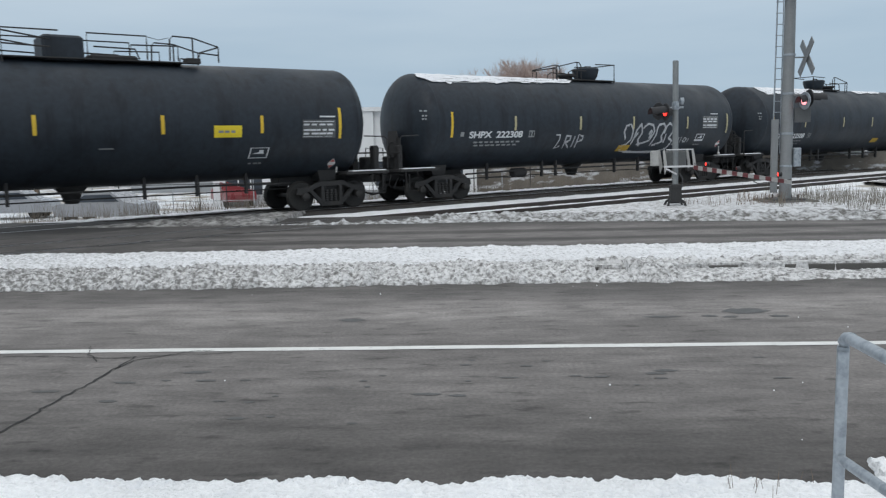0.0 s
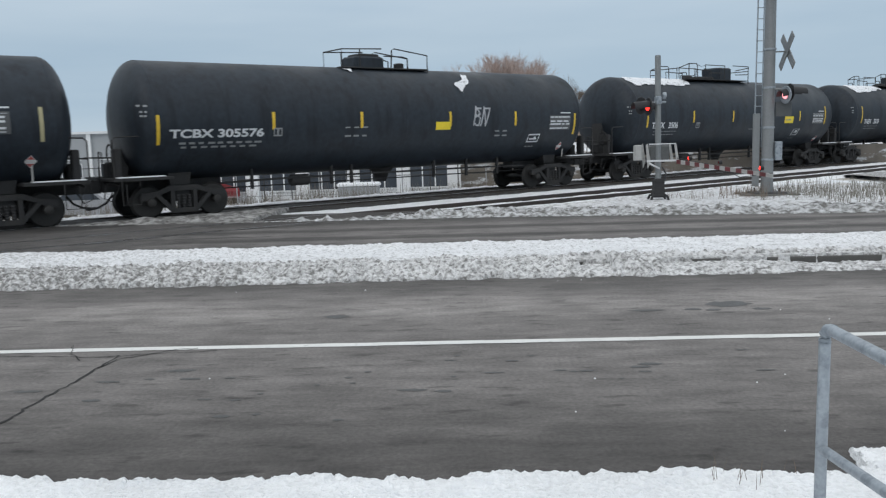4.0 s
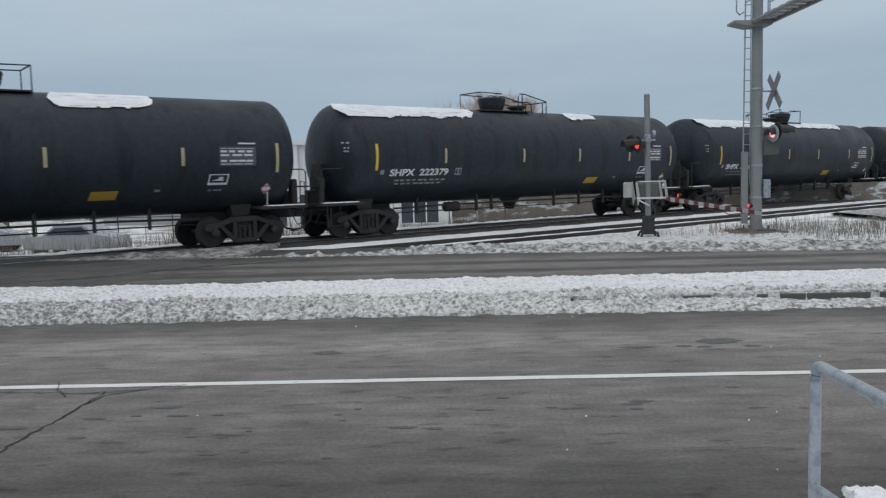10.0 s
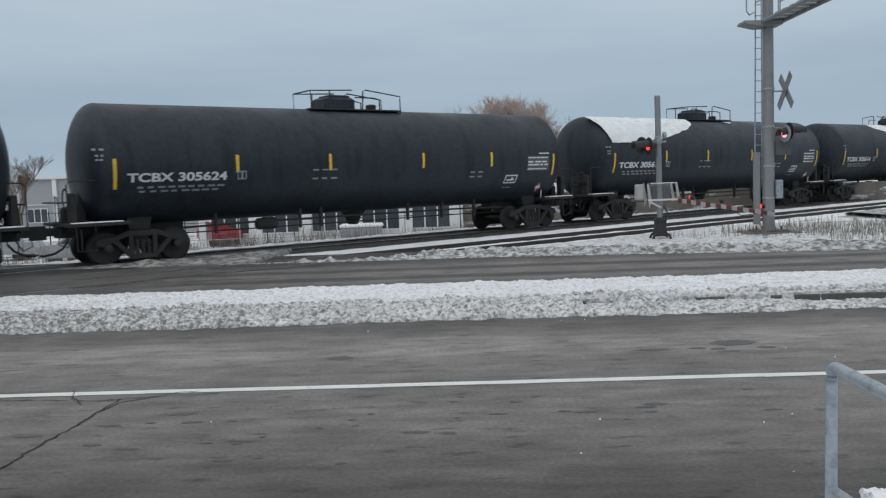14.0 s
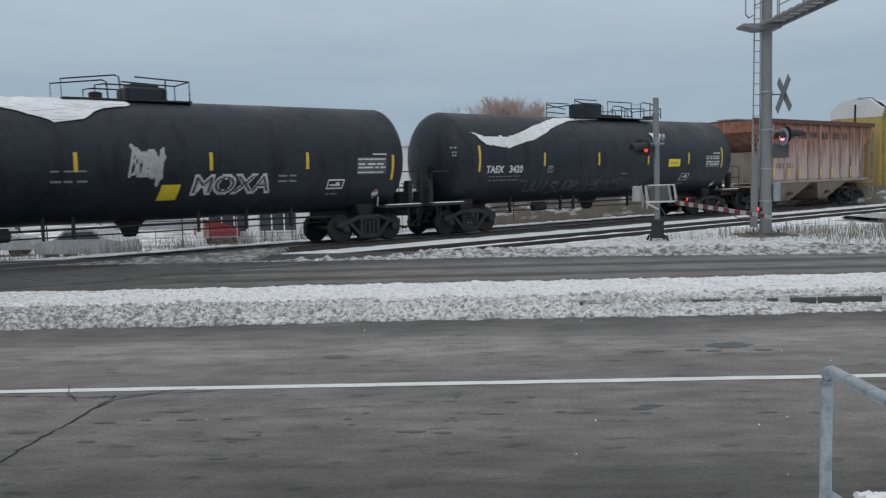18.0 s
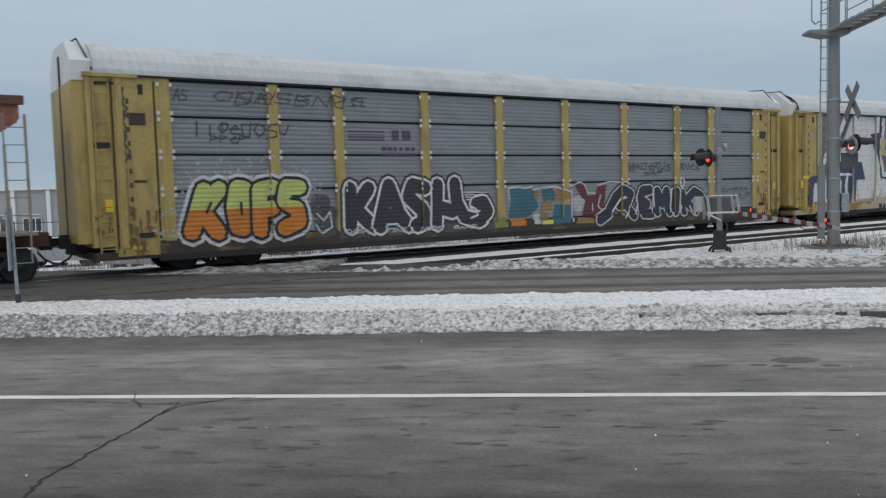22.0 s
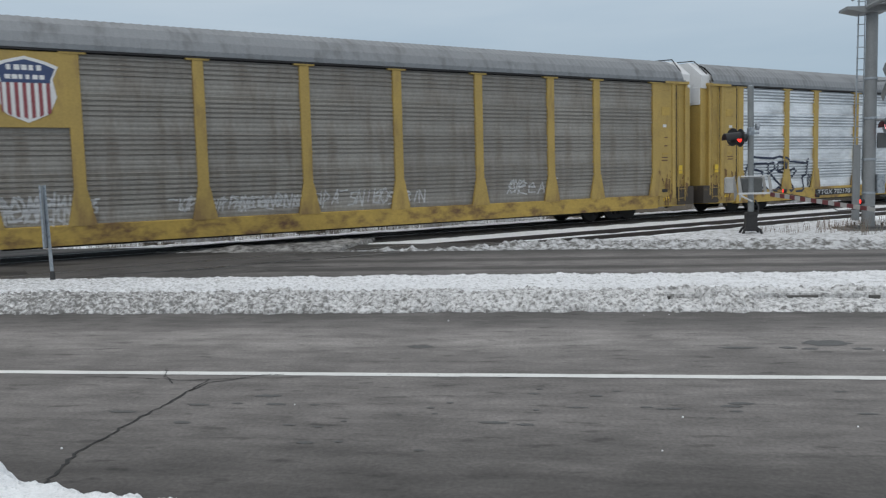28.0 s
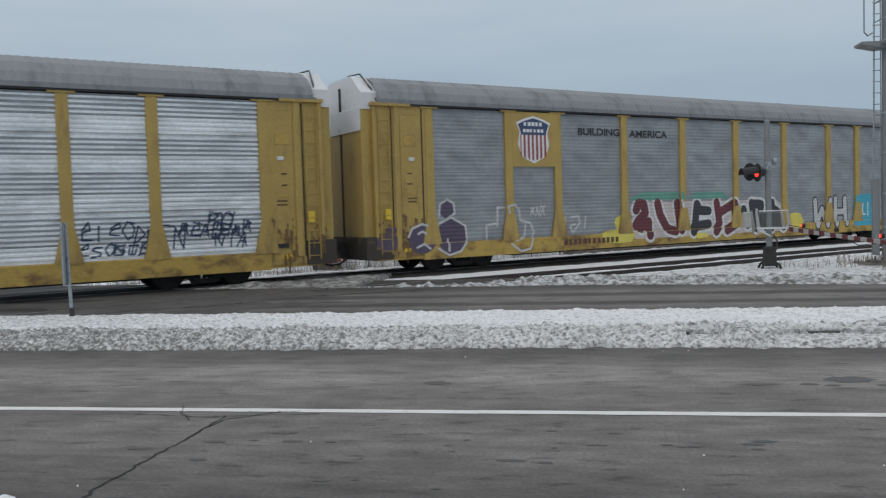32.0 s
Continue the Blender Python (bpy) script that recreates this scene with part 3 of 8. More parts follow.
part("crack", ribbon([(-7.6, 15.4), (-6.6, 16.3), (-5.9, 17.2), (-4.6, 17.8), (-3.4, 18.3)], 0.05, 0.005, 6), CRACK, cracks)
part("crack", ribbon([(-9.0, 15.0), (-7.5, 15.6), (-6.2, 15.9), (-4.0, 16.1)], 0.035, 0.005, 8), CRACK, cracks)

rnd = random.Random(11)
blots = thing("oil_spots", "small dark oil and damp spots on the asphalt", "stain", kind="structure")
for x, y, a, b in ((-1.44, 8.35, 0.13, 0.085), (1.77, 8.33, 0.17, 0.05), (2.26, 8.34, 0.1, 0.045), (2.68, 8.56, 0.24, 0.15), (2.94, 8.3, 0.1, 0.045), (2.45, 8.29, 0.08, 0.04),
                   (1.29, 6.25, 0.09, 0.03), (1.38, 6.33, 0.1, 0.035), (0.86, 6.17, 0.06, 0.025), (0.14, 6.17, 0.08, 0.02), (0.66, 6.2, 0.05, 0.02), (1.3, 6.12, 0.05, 0.02),
                   (-0.2, 6.55, 0.05, 0.02), (0.3, 6.5, 0.05, 0.02), (-2.4, 6.4, 0.12, 0.04), (2.2, 6.1, 0.07, 0.02),
                   (-2.88, 6.12, 0.088, 0.030), (-2.57, 6.17, 0.050, 0.018), (-2.24, 6.16, 0.098, 0.030), (-1.92, 6.16, 0.048, 0.018), (-0.98, 6.11, 0.035, 0.018), (-0.85, 6.26, 0.035, 0.018), (-0.93, 5.96, 0.027, 0.018), (-1.58, 5.74, 0.027, 0.018),
                   (-1.96, 5.63, 0.056, 0.018), (-1.72, 5.25, 0.063, 0.030), (-1.49, 5.28, 0.031, 0.018), (-1.20, 5.93, 0.023, 0.018), (-0.47, 5.76, 0.120, 0.030), (-0.91, 5.14, 0.040, 0.018), (-3.40, 5.90, 0.126, 0.030), (-2.80, 5.65, 0.071, 0.030),
                   (-1.73, 5.60, 0.044, 0.018), (-0.15, 6.69, 0.030, 0.018), (0.47, 6.65, 0.037, 0.018), (2.22, 6.70, 0.052, 0.018), (-0.17, 6.09, 0.027, 0.018), (0.76, 6.16, 0.035, 0.018), (-0.23, 5.72, 0.065, 0.030), (1.09, 5.95, 0.023, 0.018)):
    s = Shape()
    ring = [(x + a * rnd.uniform(0.75, 1.2) * math.cos(q), y + b * rnd.uniform(0.75, 1.2) * math.sin(q), 0.003) for q in [math.pi * k / 9 for k in range(18)]]
    s.add(ring, [tuple(range(18))])
    part("spot", s, DAMP, blots)
crumbs = Shape()
for _ in range(15):
    x, y, r = rnd.uniform(-4.5, 5), rnd.uniform(4.4, 6.6) if rnd.random() < 0.7 else rnd.uniform(7.4, 10.3), rnd.uniform(0.004, 0.011)
    crumbs.lathe([(0, r), (r * 0.8, r * 0.8), (r * 1.2, r * 0.2)], (x, y, 0), "z", 6)
solid("snow_crumbs", crumbs, SNOW, "crumbs of snow scattered on the asphalt", "snow", kind="stuff")


def snow_sheet(name, x0, x1, dx, y0, y1, dy, height, material, label):
    nx, ny = int(round((x1 - x0) / dx)), int(round((y1 - y0) / dy))
    s = Shape().grid(lambda i, j: (x0 + i * dx, y0 + j * dy, height(x0 + i * dx, y0 + j * dy)), nx, ny)
    return solid(name, s, material, label, "snow", kind="structure", smooth=True)


def edge(x, seed, a=0.12):
    return a * (0.45 * rough(x * 0.6, seed) + 0.6 * rough(x * 3.1, seed + 3) + 0.75 * rough(x * 8.0, seed + 7))


def median_h(x, y):
    near, far = 10.45 + edge(x, 1.5, 0.14) + 0.02 * max(0, x - 3), 14.15 + edge(x, 8.5, 0.08)
    d = min(y - near, far - y)
    if d < -0.12:
        return -0.06
    up = (0.15 if y < 11.6 else 0.15 - 0.08 * min(1, (y - 11.6) / 1.2)) * min(1, max(0, d) / 0.42) ** 0.6
    k = min(1, max(0, d + 0.1) / 0.25) * (1.0 if y < 11.7 else 0.5)
    h = up + (0.075 * lumps(x, y, 6.3, 2.0) + 0.06 * lumps(x, y, 13.5, 5.0) + 0.04 * lumps(x, y, 21.0, 7.0) + 0.05 * rough(x * 1.4, y * 1.4, 2.0)) * k - (0.06 if d < 0 else 0)
    # a bare slit along the kerb where the snow has parted, wide enough further on to show the kerbstones
    far = max(0.0, min(1.0, (x - 3.9) / 0.7))
    bare = x > 2.5 + 0.1 * rough(x * 3.0, 17.0) or 1.42 < x < 1.86
    c = 11.08 + 0.04 * rough(x * 1.7, 4.0) + 0.02 * rough(x * 6.0, 14.0) - 0.03 * far
    w = max(0.021, 0.028 + 0.014 * rough(x * 2.7, 9.0) + 0.014 * rough(x * 11.0, 19.0)) + 0.05 * far
    if bare and abs(y - c) < w:
        return -0.05
    if bare and y < c:
        h = min(h, 0.075 - 0.035 * far + 0.03 * lumps(x, y, 11.0, 5.0)) if d > 0.1 else h * (0.7 - 0.2 * far)
    elif bare and y < 11.3:
        h = min(h, 0.13)
    return h


def bank_h(x, y):
    top = 4.125 + edge(x, 21.5, 0.055) + 0.02 * lumps(x, 0.0, 14.0, 33.0)
    mound = 0.10 * math.exp(-((x + 3.30) / 0.12) ** 2 - ((y - 4.22) / 0.2) ** 2) + 0.07 * math.exp(-((x + 3.35) / 0.5) ** 2 - ((y - 4.0) / 0.4) ** 2)
    top += 0.22 * max(0.0, min(1.0, (-2.45 - x) / 0.85))
    # a low dirty tongue of snow beyond the railing
    tongue = max(0.0, min(1.0, (x - 2.02) / 0.06))
    top += 0.34 * tongue
    d = top - y
    if d < -0.1:
        return -0.05
    k = min(1, max(0, d + 0.08) / 0.13)
    rim = math.exp(-(max(0.0, d - 0.05) / 0.13) ** 2)
    up = 0.085 * min(1, max(0, d) / 0.14) ** 0.5 * (1 - 0.6 * tongue * (y > 4.12))
    return up + (0.03 * lumps(x, y, 8.0, 31.0) + 0.035 * lumps(x, y, 17.0, 35.0) + 0.035 * lumps(x, y, 29.0, 39.0)) * k * (0.25 + 0.75 * rim) + 0.04 * rough(x * 1.5, y * 1.5, 3.0) * k + mound * min(1, max(0, d + 0.1) / 0.2) - (0.05 if d < 0 else 0)


def berm_line(x):
    return 19.1 + 0.06 * max(0.0, -2 - x) - 0.155 * max(0.0, min(12, x - 0.5))


def berm_h(x, y):
    near = berm_line(x) + edge(x, 41.0, 0.12)
    d = y - near
    if d < -0.1:
        return -0.06
    l1 = -x * math.sin(radians(TH)) + y * math.cos(radians(TH))
    west = max(0.0, min(1.0, (-4.0 - x) / 1.5))
    row = 0.12 * math.exp(-((d - 0.55) / 0.45) ** 2) * (1 - 0.6 * west)
    lump = 0.16 * lumps(x, y, 3.4, 51.0) + 0.08 * lumps(x, y, 7.0, 55.0)
    h = row + lump * ((1.0 if d < 1.3 else 0.22) * (1 - west) + 0.5 * west) * min(1, max(0, d + 0.05) / 0.2) + (0.03 * rough(x * 0.5, y * 0.5, 3.0) + 0.05 * west) * min(1, max(0, d) / 0.5)
    # low beside the rails and between the tracks
    if y > 19.3 and x > -5.2:
        k = max(0.0, min(1.0, (LAT2 - 1.25 - l1) / 0.7))
        h = h * k + (-0.125 + 0.02 * rough(x * 2, y * 2, 6.0)) * (1 - k)
        if abs(l1 - LAT2) < 1.1:
            h = -0.3
    if l1 > LAT - 1.6:
        h = -0.3 if x > -5.2 or l1 > LAT - 0.82 else 0.015 + 0.05 * max(0.0, lumps(x, y, 5.0, 58.0))
    return h


def snow_rows(name, x0, x1, dx, rows, height, materials, label):
    """Sheets side by side across the snow, the road side dirtier than the rest."""
    for (y0, y1, dy), mat in zip(rows, materials):
        snow_sheet(name, x0, x1, dx, y0, y1, dy, height, mat, label)


snow_rows("snow_median", -12.0, 12.0, 0.024, [(10.2, 11.4, 0.024), (11.4, 14.45, 0.05)], median_h, [SNOW_SPLASH_SHADE, SNOW_MID], "ploughed snow windrow covering the road median")
snow_sheet("snow_median_west", -120.0, -12.0, 0.5, 10.2, 14.45, 0.2, median_h, SNOW_MID, "ploughed snow windrow covering the road median")
snow_sheet("snow_median_east", 12.0, 120.0, 0.5, 10.2, 14.45, 0.2, median_h, SNOW_MID, "ploughed snow windrow covering the road median")
snow_sheet("snow_bank", -6.5, 5.0, 0.019, 3.5, 4.75, 0.019, bank_h, SNOW, "clean white snow bank along the near road edge")
snow_sheet("snow_bank_foot", -6.5, 5.0, 0.1, 2.2, 3.5, 0.1, bank_h, SNOW, "clean white snow bank along the near road edge")
snow_sheet("snow_bank_west", -60, -6.5, 0.4, 2.2, 4.95, 0.2, bank_h, SNOW, "clean white snow bank along the near road edge")
snow_sheet("snow_bank_east", 5.0, 60, 0.4, 2.2, 4.95, 0.2, bank_h, SNOW, "clean white snow bank along the near road edge")
solid("snow_verge", Shape().box((-60, -6, -0.3), (60, 2.24, 0.10)), SNOW, "snow-covered verge under the viewpoint", "snow", kind="structure")
snow_sheet("slush", -17.0, -4.93, 0.07, 18.6, 23.2, 0.07, berm_h, SLUSH, "grey trampled slush beside the crossing")


def berm_sheet(v0, v1, dv, material, label):
    """Snow that follows the far road's edge from v0 to v1 metres behind it."""
    nx, nv = int(19.93 / 0.06), int(round((v1 - v0) / dv))

    def at(i, j):
        x = -4.93 + 0.06 * i
        y = berm_line(x) + v0 + dv * j
        return (x, y, berm_h(x, y))
    solid("snow_berm", Shape().grid(at, nx, nv), material, label, "snow", kind="structure", smooth=True)


berm_sheet(-0.25, 1.15, 0.05, SNOW_DIRT, "dirty ploughed snow along the far road's edge")
berm_sheet(1.15, 9.625, 0.075, SNOW_BERM, "clean uneven snow between the far road and the tracks")
snow_sheet("snow_berm_east", 15.0, 90.0, 0.6, 17.6, 60.0, 0.5, berm_h, SNOW_DIRT, "dirty ploughed snow between the far road and the tracks")

# the median's concrete kerb, bare where the snow has slid off it
kerb = thing("kerb", "grey concrete kerb half buried in snow", "kerb", kind="structure")
kb = Shape().bbox((-1.207, -0.08, -0.2), (1.207, 0.08, 0.10), 0.01).mesh("kerbstone", CONCRETE)
for k in range(24):
    part("kerbstone", kb, CONCRETE, kerb, m=pose(-28 + 2.42 * k, 11.2, 0))

# a low ridge of clean snow just behind the railway
ridge = Shape()
ridge.grid(lambda i, j: (-60 + i * 0.16, 1.5 + j * 0.2 + 0.12 * rough(i * 0.4, 3.0), -0.3 + (0.25 * math.sin(math.pi * min(1.0, (j + 0.4) / 9)) + 0.07 * lumps(i * 0.16, j * 0.2, 4.0, 71.0)) * (1 if j else 0)), 620, 9)
solid("snow_ridge", ridge, SNOW_MID, "low ridge of clean snow behind the railway", "snow", kind="structure", smooth=True, m=Matrix.Translation(N * LAT) @ TRACK)

# two tracks: rails, sleepers, ballast
for lat, nm in ((LAT, "track"), (LAT2, "track_near")):
    t = thing(nm, "railway track with dark rails in ballast" if lat == LAT else "empty railway track half filled with snow", "track", kind="structure", m=Matrix.Translation(N * lat) @ TRACK)
    for y in (-0.7525, 0.7525):
        prof = [(-0.07, -0.17), (0.07, -0.17), (0.02, -0.14), (0.02, -0.045), (0.036, -0.035), (0.036, 0.0), (-0.036, 0.0), (-0.036, -0.035), (-0.02, -0.045), (-0.02, -0.14)]
        r = Shape().prism([(a + y, b) for a, b in prof], -90, 160, "yz")
        part("rail", r, RAIL, t)
        part("rail_head", Shape().box((-90, y - 0.028, 0.0), (160, y + 0.028, 0.004)), RAIL_TOP, t, "rail head worn bright")
    if lat == LAT:
        bed = Shape()
        prof = [(-2.3, -0.14), (-1.35, -0.06), (-0.85, -0.05), (0.85, -0.05), (1.4, -0.05), (2.6, -0.13)]
        nx = 500
        bed.grid(lambda i, j: (-85 + i * 0.48, prof[j][0] + 0.08 * rough(i * 0.9, j * 3.0), prof[j][1] + 0.05 * rough(i * 1.7, j * 2.1, 4)), nx, len(prof) - 1)
        part("ballast", bed, BALLAST, t, "dark stone ballast")
    else:
        for lab, y0, y1, z in (("snow between the rails", -0.62, 0.60, -0.085), ("snow between the tracks", 0.95, 3.2, -0.07), ("snow beside the rail", -1.7, -0.95, -0.085)):
            s = Shape()
            nv = 6
            s.grid(lambda i, j: (-85 + i * 0.25, y0 + (y1 - y0) * j / nv + (0.05 * rough(i * 0.5, j * 3.0) if j in (0, nv) else 0), z - (0.07 if j in (0, nv) else 0) + 0.02 * rough(i * 0.5, j * 0.9) + 0.012 * rough(i * 1.7, j * 2.0)), 900, nv)
            part("snow_fill", s, SNOW, t, lab, True)
    tie = Shape().bbox((-0.11, -1.28, -0.22), (0.11, 1.28, -0.055 if lat == LAT else -0.14), 0.015).mesh("tie", TIE)
    for k in range(120):
        part("tie", tie, TIE, t, m=pose(-8 + 0.52 * k, 0, 0.012 if lat == LAT else 0))
# asphalt between the rails where the road crosses
for lat in (LAT, LAT2):
    c = thing("crossing_panel", "asphalt crossing panel between the rails", "panel", "crossing panels", kind="structure", m=Matrix.Translation(N * lat) @ TRACK)
    lo, hi = ((14.0 - N.y * lat) / D.y, ((18.5 if lat == LAT2 else 19.2) - N.y * lat) / D.y)
    for a, b in ((-2.2, -0.83), (-0.66, 0.66), (0.83, 2.2)):
        part("panel", Shape().prism([(lo + a, -0.1), (hi + a, -0.1), (hi + a, 0.004), (lo + a, 0.004)], a, b), ROAD_FAR, c)


def tuft(s, x, y, z, h, n, rn, spread=0.1):
    for _ in range(n):
        a, l = rn.uniform(0, 6.28), h * rn.uniform(0.5, 1.1)
        px, py = x + rn.uniform(-spread, spread), y + rn.uniform(-spread, spread)
        dx, dy = math.cos(a) * l * rn.uniform(0.05, 0.45), math.sin(a) * l * rn.uniform(0.05, 0.45)
        w = (0.0035 + 0.003 * rn.random()) * (0.3 if h < 0.17 and y < 5 else 1)
        s.add([(px - w, py, z), (px + w, py, z), (px + dx * 0.5 + w * 0.7, py + dy * 0.5, z + l * 0.6), (px + dx * 0.5 - w * 0.7, py + dy * 0.5, z + l * 0.6),
               (px + dx, py + dy, z + l)], [(0, 1, 2, 3), (3, 2, 4)])


rnd = random.Random(8)
gs = Shape()
for _ in range(230):
    x = rnd.uniform(7.6, 19)
    y = 20.4 + 0.835 * max(0, x - 7) * rnd.random() + rnd.uniform(0.5, 3.2)
    l1 = -x * math.sin(radians(TH)) + y * math.cos(radians(TH))
    if l1 < LAT2 - 1.3 and y > berm_line(x) + 1.3:
        tuft(gs, x, y, berm_h(x, y) - 0.02, rnd.uniform(0.1, 0.36), 6, rnd)
for _ in range(420):
    x = rnd.uniform(8.9, 20)
    y = berm_line(x) + rnd.uniform(1.6, 8.0)
    l1 = -x * math.sin(radians(TH)) + y * math.cos(radians(TH))
    if l1 < LAT2 - 1.4:
        tuft(gs, x, y, berm_h(x, y) - 0.02, rnd.uniform(0.2, 0.62), 5, rnd, 0.16)
solid("dry_grass", gs, GRASS, "dry tan grass tufts sticking out of the snow", "grass", kind="stuff")
gs = Shape()
for _ in range(22):
    x, y = rnd.gauss(7.9, 0.5), rnd.gauss(23.5, 0.5)
    tuft(gs, x, y, 0.0, rnd.uniform(0.25, 0.6), 6, rnd, 0.15)
for _ in range(22):
    x, y = rnd.uniform(5.5, 8), rnd.uniform(22.5, 23.6)
    tuft(gs, x, y, 0.0, rnd.uniform(0.15, 0.35), 4, rnd, 0.15)
solid("red_twigs", gs, REDTWIG, "reddish dead weeds at the foot of the signal pole", "weeds", kind="stuff")
gs = Shape()
for _ in range(7):
    x, y = rnd.uniform(1.15, 1.6), rnd.uniform(3.85, 4.0)
    tuft(gs, x, y, 0.08, rnd.uniform(0.06, 0.16), 2, rnd, 0.05)
solid("snow_weeds", gs, TWIG, "thin dead weed stalks poking through the snow bank", "weeds", kind="stuff")
gs = Shape()
for _ in range(2600):
    s_, o = rnd.uniform(-28, 40), rnd.uniform(4.0, 13.0)
    p = N * (LAT + o) + D * s_
    if p.x > -5 and rnd.random() < 0.6:
        continue
    tuft(gs, p.x, p.y, land(p.x, p.y), rnd.uniform(0.3, 1.0), 8, rnd, 0.4)
solid("trackside_weeds", gs, WEED, "tall dead weeds in the snow behind the railway", "weeds", kind="stuff")


# ---- crossing gate: mast, mechanism, lowered arm, lamps ----
def flasher(parent, x, y, z, face, lit, label, plate=None, reach=0.46):
    """A round crossing lamp: backplate, hood, lens; face is the yaw of its axis in degrees."""
    m = pose(x, y, z, 0, 0, face)
    b = part("lamp_unit", Shape().lathe([(-0.02, 0.235), (0.0, 0.245), (0.012, 0.235)], (0, 0, 0), "y", 24), plate or SIGNAL, parent, label, True, m)
    part("housing", Shape().lathe([(0.0, 0.12), (0.14, 0.11), (0.17, 0.06)], (0, 0.01, 0), "y", 16), SIGNAL, b, smooth=True)
    n = 14
    arc = [radians(-10 + 200 * k / n) for k in range(n + 1)]
    rings = [[(r * math.cos(a), y, r * math.sin(a) + dz) for a in arc] + [((r - 0.008) * math.cos(a), y, (r - 0.008) * math.sin(a) + dz) for a in reversed(arc)] for r, y, dz in ((0.165, -0.02, 0.0), (0.155, -reach, -0.03))]
    hood = Shape().loft(rings)
    part("hood", hood, SIGNAL, b, "black lamp hood")
    part("lens", Shape().lathe([(-0.055, 0.02), (-0.05, 0.07), (-0.03, 0.105), (0.0, 0.115)], (0, -0.01, 0), "y", 20), lit, b, "glowing red lens" if lit is not LENS else "dark red lens", True)
    return b


gate = thing("crossing_gate", "railway crossing gate with lowered red and white arm", "crossing gate", m=pose(5.22, 22.96, 0))
part("mast", Shape().tube([(0, 0, 0.3), (-0.03, 0, 3.92)], 0.08, 16), MAST, gate, smooth=True)
part("mast_cap", Shape().lathe([(3.9, 0.078), (3.94, 0.07), (3.95, 0.02)], (-0.03, 0, 0), "z", 16), GALV, gate)
base = part("base", Shape().loft([[(-0.15 * f, -0.15 * f, z), (0.15 * f, -0.15 * f, z), (0.15 * f, 0.15 * f, z), (-0.15 * f, 0.15 * f, z)] for f, z in ((1.0, 0.06), (1.05, 0.1), (1.0, 0.16), (0.92, 0.46), (1.0, 0.48), (0.98, 0.54), (0.6, 0.58))]), CASTIRON, gate, "dark cast base")
for sx, sy in ((-1, -1), (1, -1), (-1, 1), (1, 1)):
    part("foot", Shape().tube([(0.08 * sx, 0.08 * sy, 0.18), (0.2 * sx, 0.18 * sy, 0.1), (0.26 * sx, 0.22 * sy, -0.05)], 0.035, 8), CASTIRON, base)
part("conduit", Shape().tube([(0.14, -0.14, 0.5), (0.17, -0.15, 0.72), (0.08, -0.1, 0.9)], 0.022, 8), DARKMETAL, gate)
part("mechanism", Shape().bbox((-0.24, -0.02, 1.06), (0.3, 0.38, 1.5), 0.04), MECH, gate, "grey gate mechanism box")
part("relay_box", Shape().bbox((-0.68, -0.12, 1.1), (-0.46, 0.1, 1.52), 0.03), ARMWHITE, gate, "pale counterweight box")
for px in (-0.36, 0.42):
    for y0 in (-0.2, 0.42):
        part("arm_bracket", Shape().prism([(px - 0.03, 1.5), (px + 0.02, 1.55), (px + 0.1, 1.06), (px + 0.03, 0.86 if px < 0 else 1.0)], y0, y0 + 0.04), ARMWHITE, gate, "soiled white gate bracket")
part("bracket_bar", Shape().box((-0.36, -0.21, 1.05), (0.5, -0.165, 1.1)), WHITE, gate)
part("bracket_brace", Shape().tube([(-0.3, -0.19, 1.02), (0.0, -0.15, 0.86)], 0.025, 6), WHITE, gate)
part("bracket_top", Shape().box((-0.3, -0.2, 1.52), (0.44, -0.17, 1.55)), WHITE, gate)
# the lowered arm reaches over the far carriageway, drooping a little to its tip
arm_a, arm_b = Vector((0.46, -0.2, 1.04)), Vector((1.56, -4.35, 0.80))
nseg = 18
for k in range(nseg):
    p, q = arm_a.lerp(arm_b, k / nseg), arm_a.lerp(arm_b, (k + 1) / nseg)
    h0, h1 = 0.056 - 0.012 * k / nseg, 0.056 - 0.012 * (k + 1) / nseg
    s = Shape()
    d2 = Vector((arm_b.y - arm_a.y, -(arm_b.x - arm_a.x), 0)).normalized() * 0.018
    s.add([p - d2 + Vector((0, 0, -h0)), q - d2 + Vector((0, 0, -h1)), q + d2 + Vector((0, 0, -h1)), p + d2 + Vector((0, 0, -h0)),
           p - d2 + Vector((0, 0, h0)), q - d2 + Vector((0, 0, h1)), q + d2 + Vector((0, 0, h1)), p + d2 + Vector((0, 0, h0))],
          [(0, 3, 2, 1), (4, 5, 6, 7), (0, 1, 5, 4), (1, 2, 6, 5), (2, 3, 7, 6), (3, 0, 4, 7)])
    part("arm_stripe", s, ARMWHITE if k % 2 else REDPAINT, gate, "white arm stripe" if k % 2 else "red arm stripe")
for k, lit in ((0.16, REDLIGHT), (0.5, LENS), (0.9, REDLIGHT)):
    p = arm_a.lerp(arm_b, k)
    lp = part("arm_lamp", Shape().lathe([(-0.04, 0.05), (0.04, 0.055), (0.05, 0.03)], (p.x, p.y, p.z + 0.14), "x", 14), SIGNAL, gate, "small arm lamp", True)
    part("lens", Shape().lathe([(-0.052, 0.02), (-0.04, 0.045)], (p.x, p.y, p.z + 0.14), "x", 14), lit, lp)
part("arm_cable", Shape().tube([arm_a + Vector((0, 0.02, 0.1)), arm_a.lerp(arm_b, 0.5) + Vector((0, 0, 0.04)), arm_a.lerp(arm_b, 0.7) + Vector((0, 0, -0.15)), arm_b + Vector((0, 0, 0.06))], 0.01, 6), SIGNAL, gate)
